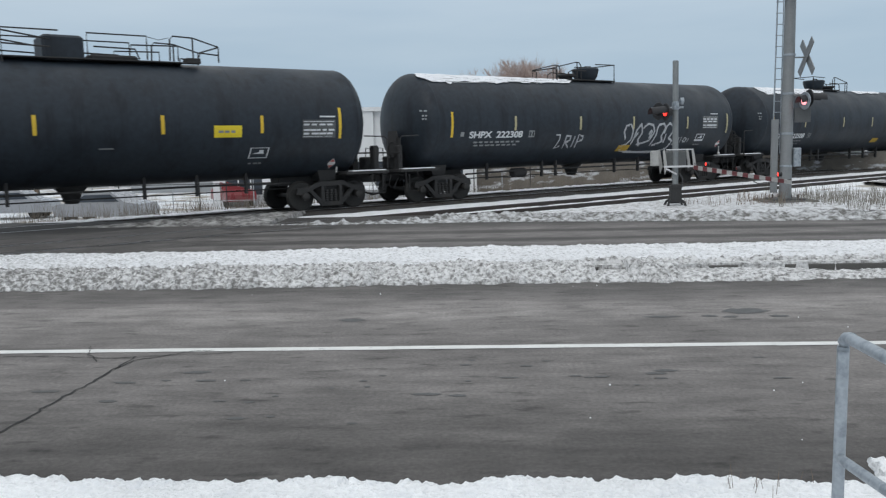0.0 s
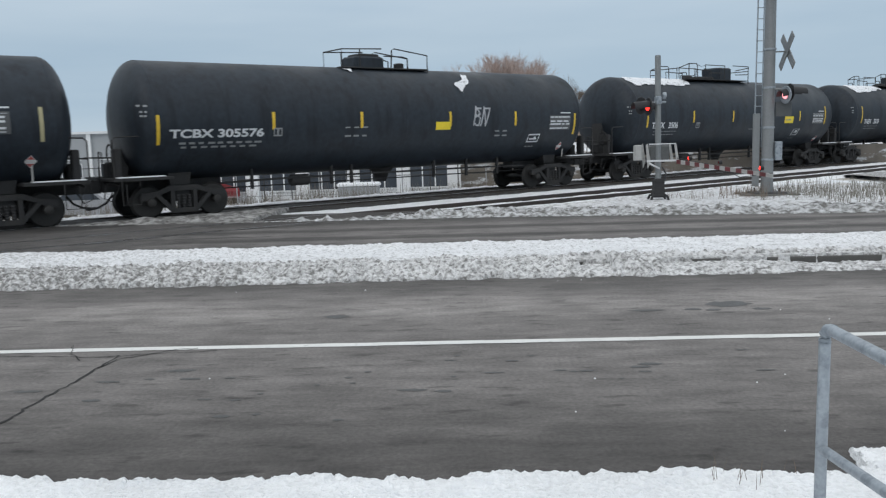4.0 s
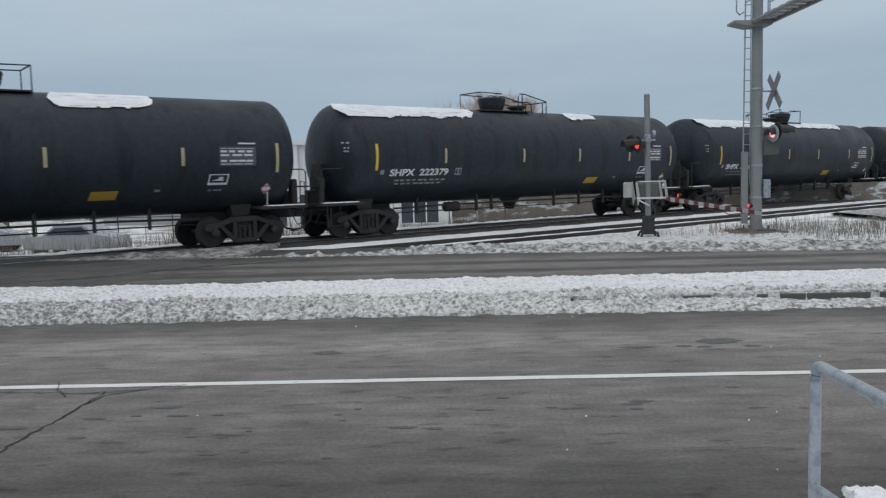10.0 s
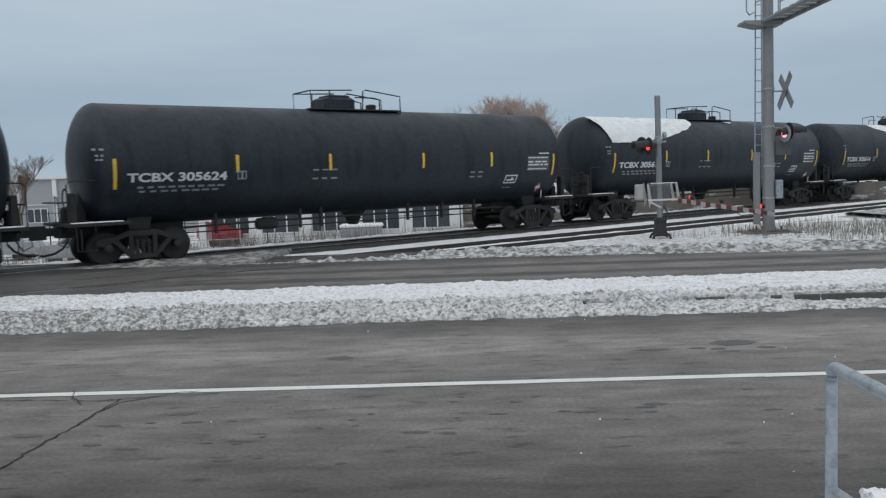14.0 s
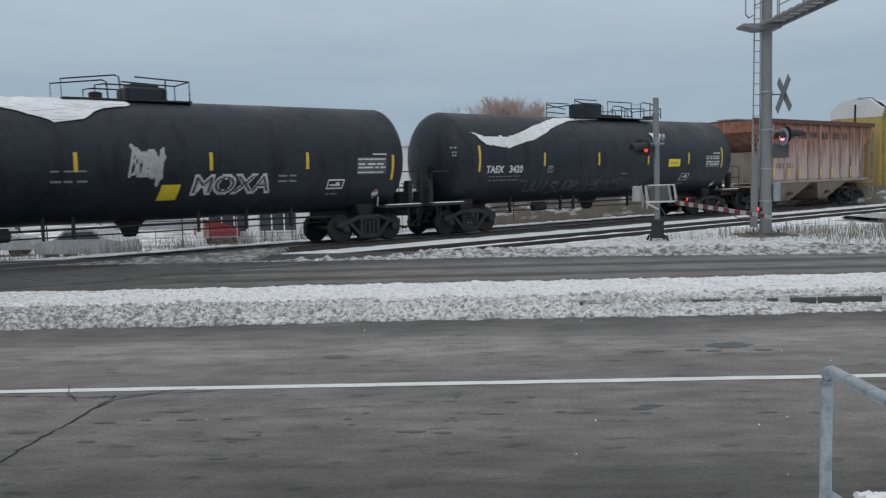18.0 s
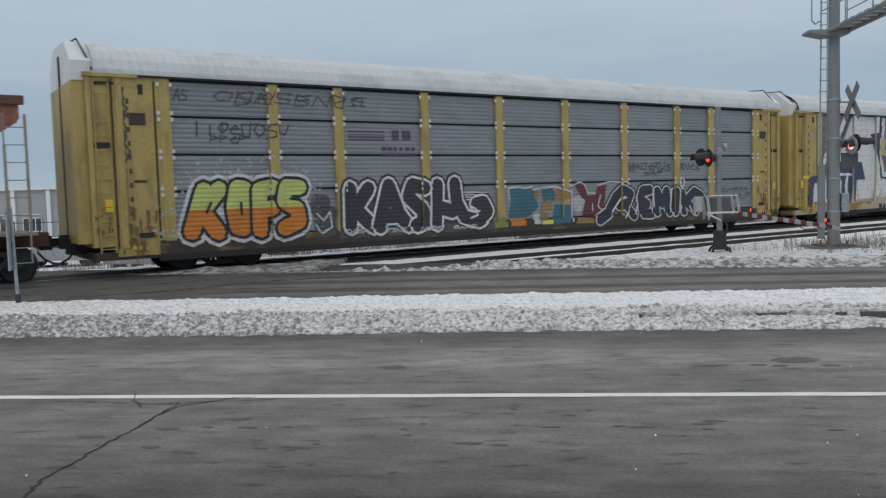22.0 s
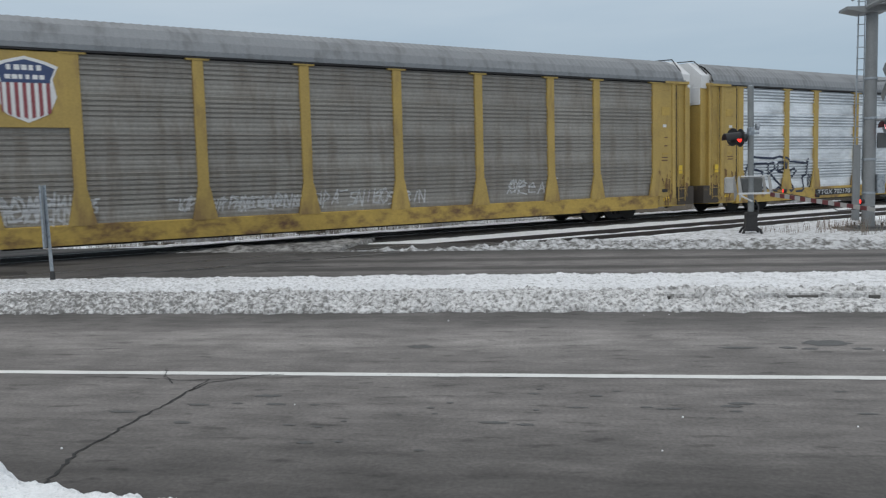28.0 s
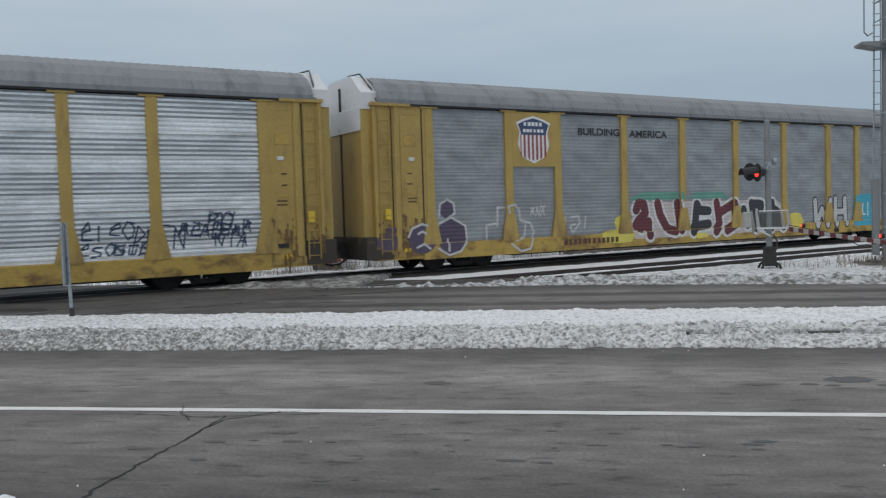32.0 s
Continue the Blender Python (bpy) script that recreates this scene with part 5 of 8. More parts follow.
def rib_levels(z0, z1):
    out, z = [z0], z0
    while z + PITCH <= z1 + 1e-6:
        out += [z + PITCH * 0.28, z + PITCH * 0.44, z + PITCH * 0.84, z + PITCH]
        z += PITCH
    if out[-1] < z1 - 1e-4:
        out.append(z1)
    return out


def rib(z, style="even"):
    """Depth of the ribs at a height; half panels are deeply ribbed on the upper half of each row alone."""
    for a, b in zip(ROWS, ROWS[1:]):
        if a <= z <= b:
            n_, f = divmod((z - a - 0.02) / PITCH, 1.0)
            deep = DEEP * (0.22 if n_ < 3 else 1.7) if style == "half" else DEEP * (0.25 if n_ < 3 else 1.0) if style == "soft" else DEEP * (0.26 if style == "fine" else 1.0)
            return 0.0 if f < 0.28 else (f - 0.28) / 0.16 * deep if f < 0.44 else deep if f < 0.84 else (1 - f) / 0.16 * deep
    return 0.0


class RackSide:
    def __init__(self, posts_out=0.085, post_w=0.15, style="even"):
        self.style = style
        base = sorted({round(z, 5) for a, b in zip(ROWS, ROWS[1:]) for z in rib_levels(a + 0.02, b - 0.02)} | {0.45, 0.62, 0.74, 0.8})
        self.levels = sorted({round(a + (b - a) * i / m, 5) for a, b in zip(base, base[1:]) for m in [max(1, math.ceil((b - a) / 0.026))] for i in range(m)} | {base[-1]})
        self.breaks = sorted([p - post_w for p in POSTS] + [p + post_w for p in POSTS])
        self.out, self.w = posts_out, post_w

    def at(self, x, z, off=0.0, c=None):
        c = x if c is None else c
        on_post = any(abs(c - p) < self.w for p in POSTS)
        y = 1.47 + (self.out if on_post else 0.085 if z < ROWS[0] else rib(z, self.style))
        if c < POSTS[0] - self.w or c > POSTS[-1] + self.w:
            y = 1.56
        return (x, -y - off, z)


SIDE, TOP, RACK, RACK_FLAT, RACK_FINE, RACK_SOFT = TankSide(), TankTop(), RackSide(), RackSide(style="half"), RackSide(style="fine"), RackSide(style="soft")


# ---- bogies and couplers, shared by every car ----
def bogie_meshes():
    wheel = Shape()
    for s in (-1, 1):
        y = 0.75 * s
        wheel.lathe([(y - 0.07, 0.2), (y - 0.065, 0.40), (y - 0.02 * s, 0.455 if s < 0 else 0.42), (y + 0.065, 0.42 if s < 0 else 0.455), (y + 0.07, 0.38), (y + 0.02 * s, 0.34), (y + 0.01 * s, 0.2)], (0, 0, 0), "y", 28)
    wheel.lathe([(-1.12, 0.06), (-1.1, 0.075), (1.1, 0.075), (1.12, 0.06)], (0, 0, 0), "y", 12)
    # one pale mark a wheel so that its turning shows
    wheel.box((-0.03, -0.84, 0.2), (0.03, -0.815, 0.33))
    frame_poly = [(-1.15, 0.50), (-1.12, 0.66), (-0.7, 0.70), (-0.35, 0.84), (0.35, 0.84), (0.7, 0.70), (1.12, 0.66), (1.15, 0.50), (0.98, 0.46), (0.75, 0.53), (0.36, 0.22), (0.3, 0.13), (-0.3, 0.13), (-0.36, 0.22), (-0.75, 0.53), (-0.98, 0.46)]
    fr = {}
    for s in (-1, 1):
        sh = Shape()
        y0, y1 = sorted((0.93 * s, 1.05 * s))
        top = [(-1.15, 0.50), (-1.12, 0.67), (-0.7, 0.71), (-0.38, 0.84), (0.38, 0.84), (0.7, 0.71), (1.12, 0.67), (1.15, 0.50), (0.98, 0.46), (0.72, 0.58), (0.4, 0.70), (-0.4, 0.70), (-0.72, 0.58), (-0.98, 0.46)]
        sh.prism(top, y0, y1)
        sh.prism([(-0.78, 0.6), (-0.66, 0.62), (-0.28, 0.24), (-0.34, 0.14)], y0, y1)
        sh.prism([(0.78, 0.6), (0.66, 0.62), (0.28, 0.24), (0.34, 0.14)], y0, y1)
        sh.prism([(-0.36, 0.12), (0.36, 0.12), (0.32, 0.24), (-0.32, 0.24)], y0, y1)
        for px in (-0.3, 0.3):
            sh.prism([(px - 0.06, 0.22), (px + 0.06, 0.22), (px + 0.05, 0.72), (px - 0.05, 0.72)], y0, y1)
        fr[s] = sh
    spring = Shape().lathe([(0.24 + 0.035 * k, 0.06 if k % 2 else 0.045) for k in range(11)], (0, 0, 0), "z", 10)
    cap = {}
    for s in (-1, 1):
        sh = Shape()
        cap[s] = sh.lathe([(1.03 * s, 0.115), (1.13 * s, 0.11), (1.15 * s, 0.07)], (0, 0, 0.42), "y", 14)
    return dict(wheel=wheel.mesh("wheelset", WHEEL, True), frame=[fr[s].mesh("side_frame", IRON) for s in (-1, 1)], spring=spring.mesh("spring", IRON, True),
                cap=[cap[s].mesh("bearing_cap", WHEEL, True) for s in (-1, 1)], bolster=Shape().bbox((-0.22, -0.95, 0.42), (0.22, 0.95, 0.82), 0.04).mesh("bolster", IRON),
                brake=Shape().box((-0.62, -0.8, 0.35), (-0.54, 0.8, 0.45)).box((0.54, -0.8, 0.35), (0.62, 0.8, 0.45)).mesh("brake_beam", IRON))


BOGIE = bogie_meshes()


def bogie(car, x):
    t = new("bogie", BOGIE["bolster"])
    t.parent = car
    t.matrix_basis = pose(x, 0, 0)
    t["label"] = "dark four-wheel freight bogie"
    for k in (0, 1):
        part("side_frame", BOGIE["frame"][k], None, t)
        for px in (-0.15, 0.0, 0.15):
            part("spring", BOGIE["spring"], None, t, m=pose(px, (-0.99, 0.99)[k], 0))
        for ax in (-0.89, 0.89):
            part("bearing_cap", BOGIE["cap"][k], None, t, m=pose(ax, 0, 0))
    part("brake_beam", BOGIE["brake"], None, t)
    for ax in (-0.89, 0.89):
        part("wheelset", BOGIE["wheel"], None, t, m=pose(ax, 0, 0.42))


def coupler_mesh():
    s = Shape().bbox((0.0, -0.09, 0.78), (0.75, 0.09, 0.98), 0.02)
    s.prism([(-0.16, 0.7), (0.12, 0.7), (0.12, 1.05), (-0.16, 1.05)], -0.14, 0.13)
    return s.mesh("coupler", IRON)


COUPLER = coupler_mesh()
HOSE = Shape().tube([(0.62, -0.25, 0.80), (0.58, -0.25, 0.62), (0.45, -0.22, 0.45), (0.25, -0.2, 0.34), (0.0, -0.2, 0.30), (-0.08, -0.2, 0.32)], 0.03, 8).mesh("air_hose", SIGNAL, True)


def ends(car, length):
    for x, yaw in ((0.03, 0), (length - 0.03, 180)):
        m = pose(x, 0, 0, 0, 0, yaw)
        part("coupler", COUPLER, None, car, "knuckle coupler", m=m)
        part("air_hose", HOSE, None, car, "hanging black air hose", m=m)


# ---- tank cars ----
TL = 18.45


def mirror(pts, flip):
    return [(TL - x, y, z) if flip else (x, y, z) for x, y, z in pts]


# how far the small marks of the other two styles stand from those of the first, in x and z
LONG_MARKS, SQUARE_MARKS = (-0.4, 0.08, -1.0, -0.02, -0.3, 0.0), (0.02, 0.05, 0.0, 0.06, -0.2, 0.12)


def tank_car(style, flip):
    """style: long (wide walkway), round (bowl-shaped manway), square (box manway)."""
    labels = dict(long="black tank car with a long railed walkway", round="black tank car with a bowl-shaped manway housing", square="black tank car with a boxy manway housing")
    car = thing("tank_car", labels[style] + ", passing on the track", "tank car", "tank cars of the train")
    R, ZC = SIDE.R, SIDE.ZC
    hd = 0.62
    xl, xr = dict(round=(1.73, 17.3), long=(1.72, 16.85), square=(1.47 if flip else 1.15, 16.97))[style]
    curve = [(math.cos(math.pi / 2 * k / 10), max(0.02, R * math.sin(math.pi / 2 * k / 10))) for k in range(11)]
    body = [(xl - hd * c, r) for c, r in curve] + [(xr + hd * c, r) for c, r in reversed(curve)]
    part("tank_shell", Shape().lathe(body, (0, 0, ZC), "x", 64), TANK, car, "glossy black cylindrical tank", True)
    for x in (xl, 5.2, 9.22, 13.2, xr):
        part("weld_band", Shape().lathe([(x - 0.02, R + 0.002), (x, R + 0.006), (x + 0.02, R + 0.002)], (0, 0, ZC), "x", 64, False), TANK, car, smooth=True)
    # underframe
    for x0, x1 in ((0.4, 3.6), (TL - 3.6, TL - 0.4)):
        part("stub_sill", Shape().bbox((x0, -0.28, 0.72), (x1, 0.28, 1.12), 0.03), IRON, car)
        part("end_platform", Shape().bbox((x0 if x0 < 1 else x1 - 1.5, -1.35, 1.02), (x0 + 1.5 if x0 < 1 else x1, 1.35, 1.1), 0.01), IRON, car)
        part("snow_ledge", Shape().bbox((x0 + 0.1 if x0 < 1 else x1 - 1.3, -1.36, 1.1), (x0 + 1.3 if x0 < 1 else x1 - 0.1, -1.1, 1.125), 0.008), SNOWCAP, car, "thin snow on the end platform")
    for x in (2.25, TL - 2.25):
        bogie(car, x)
        part("saddle", Shape().prism([(x - 0.25, 0.85), (x + 0.25, 0.85), (x + 0.35, 1.3), (x - 0.35, 1.3)], -0.8, 0.8), IRON, car)
    # pipes and gear under the tank
    part("brake_pipe", Shape().tube([(3.4, -0.75, 0.82), (5.5, -0.75, 0.86), (12.8, -0.75, 0.86), (15.0, -0.75, 0.82)], 0.03, 8), IRON, car)
    part("brake_rod", Shape().tube([(3.2, -0.45, 0.66), (15.2, -0.45, 0.66)], 0.02, 6), IRON, car)
    part("bottom_valve", Shape().lathe([(0.55, 0.16), (0.62, 0.2), (0.8, 0.26), (1.0, 0.45)], (9.22, 0, 0), "z", 16), IRON, car, "bottom outlet valve", True)
    part("brake_cylinder", Shape().lathe([(5.6, 0.12), (5.65, 0.17), (6.2, 0.17), (6.25, 0.08)], (0, -0.6, 0.78), "x", 14), IRON, car, smooth=True)
    for x in (4.3, 6.9, 7.6, 10.8, 12.2, 13.6):
        part("hanger", Shape().box((x, -0.8, 0.6), (x + 0.07, -0.7, 1.2)), IRON, car)
    # end handrails, ladders and brake wheel
    for x, s in ((0.42, 1), (TL - 0.42, -1)):
        part("end_rail", Shape().tube([(x, -1.3, 1.1), (x, -1.3, 2.05), (x + 0.08 * s, -1.28, 2.12), (x + 0.75 * s, -1.22, 2.14)], 0.02, 6), IRON, car)
        part("end_rail", Shape().tube([(x + 0.02, -0.3, 1.1), (x, -0.3, 1.75), (x, -0.05, 1.78), (x, 0.0, 1.1)], 0.02, 6), IRON, car)
        part("grab_iron", Shape().tube([(x + 0.25 * s, -1.38, 0.45), (x + 0.25 * s, -1.4, 0.95)], 0.016, 6), IRON, car)
        part("sill_step", Shape().tube([(x + 0.15 * s, -1.35, 1.05), (x + 0.15 * s, -1.38, 0.42), (x + 0.6 * s, -1.38, 0.42), (x + 0.6 * s, -1.35, 1.05)], 0.016, 6), IRON, car)
        part("bracket", Shape().prism([(x + 0.42 * s, 1.1), (x + 0.62 * s, 1.1), (x + 0.75 * s, 1.75), (x + 0.55 * s, 2.3)], -0.3, 0.2), IRON, car)
    for x, s in ((0.62, 1), (TL - 0.62, -1)):
        part("brake_stand", Shape().bbox((x - 0.09, -1.0, 1.1), (x + 0.09, -0.72, 1.85), 0.03), IRON, car)
        part("operating_lever", Shape().tube([(x - 0.1 * s, -1.25, 0.92), (x - 0.12 * s, -0.6, 0.98), (x - 0.15 * s, 0.0, 0.9)], 0.022, 6), IRON, car)
        part("crossover_rail", Shape().tube([(x - 0.2 * s, -1.3, 1.62), (x - 0.2 * s, 1.3, 1.62)], 0.024, 6), IRON, car)
        part("valve_box", Shape().bbox((x - 0.12, -0.5, 1.12), (x + 0.14, -0.1, 1.5), 0.04), IRON, car)
        part("chain", Shape().tube([(x - 0.3 * s, -0.9, 0.95), (x - 0.36 * s, -0.85, 0.6), (x - 0.15 * s, -0.8, 0.5), (x + 0.05 * s, -0.8, 0.85)], 0.018, 6), IRON, car)
    part("brake_wheel", Shape().lathe([(-0.02, 0.25), (0.0, 0.28), (0.02, 0.25), (0.0, 0.22)], (0.5, -0.75, 1.7), "x", 20, False), IRON, car)
    # head shields' white shield text, valve and placard holders
    ends(car, TL)
    # walkway on the crown
    F = flip
    def rail(pts, r=0.021):
        part("handrail", Shape().tube(mirror(pts, F), r, 6), IRON, car)
    def boxm(name, lo, hi, c=0.02, mat=IRON, label=""):
        a, b = (TL - hi[0], TL - lo[0]) if F else (lo[0], hi[0])
        return part(name, Shape().bbox((a, lo[1], lo[2]), (b, hi[1], hi[2]), c), mat, car, label)
    if style == "long":
        boxm("walkway", (6.3, -0.75, 4.12), (10.7, -0.2, 4.15), 0.01)
        boxm("walkway", (6.3, 0.2, 4.12), (10.7, 0.75, 4.15), 0.01)
        boxm("manway_housing", (8.75, -0.48, 4.1), (9.72, 0.48, 4.72), 0.06, TANK, "black manway housing")
        boxm("hatch", (7.4, -0.35, 4.12), (8.6, 0.35, 4.3), 0.05)
        boxm("toe_board", (5.9, -0.78, 4.12), (6.3, -0.5, 4.26), 0.02)
        for y in (-0.75, 0.75):
            rail([(5.4, y, 4.17), (5.4, y, 4.58), (6.1, y, 4.78), (6.62, y, 4.8), (6.7, y, 4.72), (6.72, y, 4.17)])
            rail([(5.4, y, 4.36), (5.9, y, 4.4), (6.0, y, 4.17)])
            rail([(6.1, y, 4.17), (6.1, y, 4.78)])
            rail([(6.5, y, 4.17), (6.5, y, 4.55), (7.7, y, 4.52), (7.75, y, 4.17)])
            rail([(7.3, y, 4.17), (7.3, y, 4.76), (8.75, y, 4.76), (8.75, y, 4.17)])
            rail([(7.5, y, 4.17), (7.6, y, 4.42), (8.6, y, 4.44)])
            rail([(9.4, y, 4.78), (10.65, y, 4.78), (10.65, y, 4.0)])
            rail([(9.6, y, 4.56), (10.65, y, 4.72)])
            rail([(9.6, y, 4.38), (10.65, y, 4.42)])
        for x in (5.4, 10.65):
            rail([(x, -0.75, 4.57), (x, 0.75, 4.57)])
        rail([(6.72, -0.75, 4.75), (7.0, -0.75, 4.68), (7.3, -0.75, 4.75)], 0.008)
    elif style == "round":
        part("manway_housing", Shape().lathe([(4.12, 0.36), (4.3, 0.46), (4.56, 0.52), (4.6, 0.5), (4.62, 0.46)], (TL - 10.02 if F else 10.02, 0, 0), "z", 24), TANK, car, "bowl-shaped manway housing", True)
        part("lid_handle", Shape().tube(mirror([(9.85, -0.1, 4.6), (9.9, -0.1, 4.68), (10.2, -0.1, 4.69), (10.28, -0.1, 4.6)], F), 0.018, 6), IRON, car)
        boxm("platform", (8.6, -0.62, 4.1), (11.05, -0.3, 4.14), 0.01)
        part("vent_cap", Shape().lathe([(4.12, 0.25), (4.25, 0.26), (4.27, 0.36), (4.33, 0.36), (4.36, 0.3)], (TL - 8.85 if F else 8.85, -0.1, 0), "z", 18), IRON, car, smooth=True)
        for y in (-0.55, 0.55):
            rail([(7.75, y, 3.95), (7.75, y, 4.52), (8.9, y, 4.76), (9.1, y, 4.76), (9.2, y, 4.65), (9.22, y, 4.0)])
            rail([(7.95, y, 3.95), (7.95, y, 4.46), (7.78, y, 4.5)])
            rail([(8.5, y, 4.0), (8.55, y, 4.38), (8.7, y, 4.46), (9.5, y, 4.46)])
            rail([(9.0, y, 4.0), (9.0, y, 4.75)])
            rail([(10.0, y, 4.72), (11.05, y, 4.74), (11.05, y, 3.95)])
        rail([(11.05, -0.55, 4.74), (11.05, 0.55, 4.74)])
        rail([(7.75, -0.55, 4.5), (7.75, 0.55, 4.5)])
    else:
        boxm("manway_housing", (9.2, -0.42, 4.1), (10.3, 0.42, 4.5), 0.06, TANK, "boxy black manway housing")
        boxm("housing_lid", (9.35, -0.35, 4.5), (10.1, 0.35, 4.58), 0.03)
        boxm("platform", (7.6, -0.62, 4.1), (10.9, -0.3, 4.14), 0.01)
        part("vent_cap", Shape().lathe([(4.12, 0.16), (4.3, 0.17), (4.33, 0.1)], (TL - 8.5 if F else 8.5, -0.2, 0), "z", 14), IRON, car, smooth=True)
        for y in (-0.55, 0.55):
            rail([(7.6, y, 3.95), (7.6, y, 4.58), (8.9, y, 4.74), (9.0, y, 4.7), (9.05, y, 4.0)])
            rail([(8.4, y, 4.0), (8.4, y, 4.46), (8.6, y, 4.5), (9.3, y, 4.5)])
            rail([(9.4, y, 4.72), (10.85, y, 4.66), (10.85, y, 3.95)])
            rail([(10.2, y, 4.0), (10.2, y, 4.68)])
        rail([(10.85, -0.55, 4.66), (10.85, 0.55, 4.66)])
    # reflective strips, panels, placards
    tall = {"long": (2.08, 2.95), "round": (2.05, 2.85), "square": (1.9, 2.65)}[style]
    place = dict(long=[2.25, 5.3, 8.2, 11.15, 13.83, 16.25], round=[2.25, 4.95, 8.5, 11.4, 14.3, 17.0] if flip else [2.25, 4.95, 8.1, 11.0, 14.3, 17.0], square=[1.5 if flip else 1.12, 4.7, 7.57, 10.94, 13.8, 16.75])[style]
    for k, x in enumerate(place):
        z0, z1 = tall if k in (0, 5) else (2.25, 2.72)
        painted("reflector", [rect(x - 0.045, z0, x + 0.045, z1)], STRIPE if style != "round" or k == 0 else STRIPE_PALE, car, SIDE, "yellow reflective strip")
    dx, dz, fx, fz, px, pz = {"round": (-0.15, 0.22, 0.5, 0.14, 0.25, 0.24), "long": LONG_MARKS, "square": SQUARE_MARKS}[style]
    painted("data_panel", [rect(15.45 + dx, 2.02 + dz, 16.5 + dx, 2.53 + dz)], DATA, car, SIDE, "grey data panel")
    painted("data_text", [q for k in range(6) for q in bars(15.48 + dx, 16.47 + dx, 2.06 + 0.08 * k + dz, 2.09 + 0.08 * k + dz, 3 + k % 3, k, 0.9)], LETTER, car, SIDE, off=0.01)
    painted("heading_bar", [rect(16.0 + dx, 2.6 + dz, 16.5 + dx, 2.64 + dz)], LETTER, car, SIDE)
    f0, g0 = 14.5 + fx, 1.6 + fz
    fr = [rect(f0, g0, f0 + 0.55, g0 + 0.035, 0.0), rect(f0 + 0.03, g0 + 0.25, f0 + 0.58, g0 + 0.285), rect(f0, g0, f0 + 0.035, g0 + 0.28, 0.03), rect(f0 + 0.52, g0, f0 + 0.555, g0 + 0.28, 0.03)]
    painted("stencil_frame", fr + [rect(f0 + 0.1, g0 + 0.11, f0 + 0.45, g0 + 0.14), rect(f0 + 0.3, g0 + 0.14, f0 + 0.42, g0 + 0.21)], LETTER, car, SIDE, "small framed stencil")
    painted("small_stencil", bars(f0 + 0.05, f0 + 0.5, g0 - 0.16, g0 - 0.12, 3, 8), LETTER_DIM, car, SIDE)
    qx, qz = 16.5 + px, 1.36 + pz
    pl = painted("placard", [[(qx, qz - 0.15), (qx + 0.14, qz), (qx, qz + 0.15), (qx - 0.14, qz)]], PLACARD, car, SIDE, "diamond hazard placard")
    painted("placard_mark", [[(qx, qz + 0.13), (qx + 0.08, qz + 0.05), (qx - 0.08, qz + 0.05)]], PLACARD_R, pl, SIDE, off=0.01)
    painted("placard_mark", [[(qx, qz - 0.13), (qx + 0.08, qz - 0.05), (qx - 0.08, qz - 0.05)]], PLACARD_R, pl, SIDE, off=0.01)
    part("placard_holder", Shape().tube([(qx, -1.34, 1.1), (qx, -1.38, qz - 0.1)], 0.022, 6), ARMWHITE, car)
    painted("head_text", bars(0.98, 1.32, 2.86, 2.9, 2, 3) + bars(1.05, 1.3, 2.72, 2.75, 2, 4) + bars(1.05, 1.25, 2.6, 2.63, 2, 6), LETTER_DIM, car, SIDE, "small white head stencil", off=0.02)
    return car


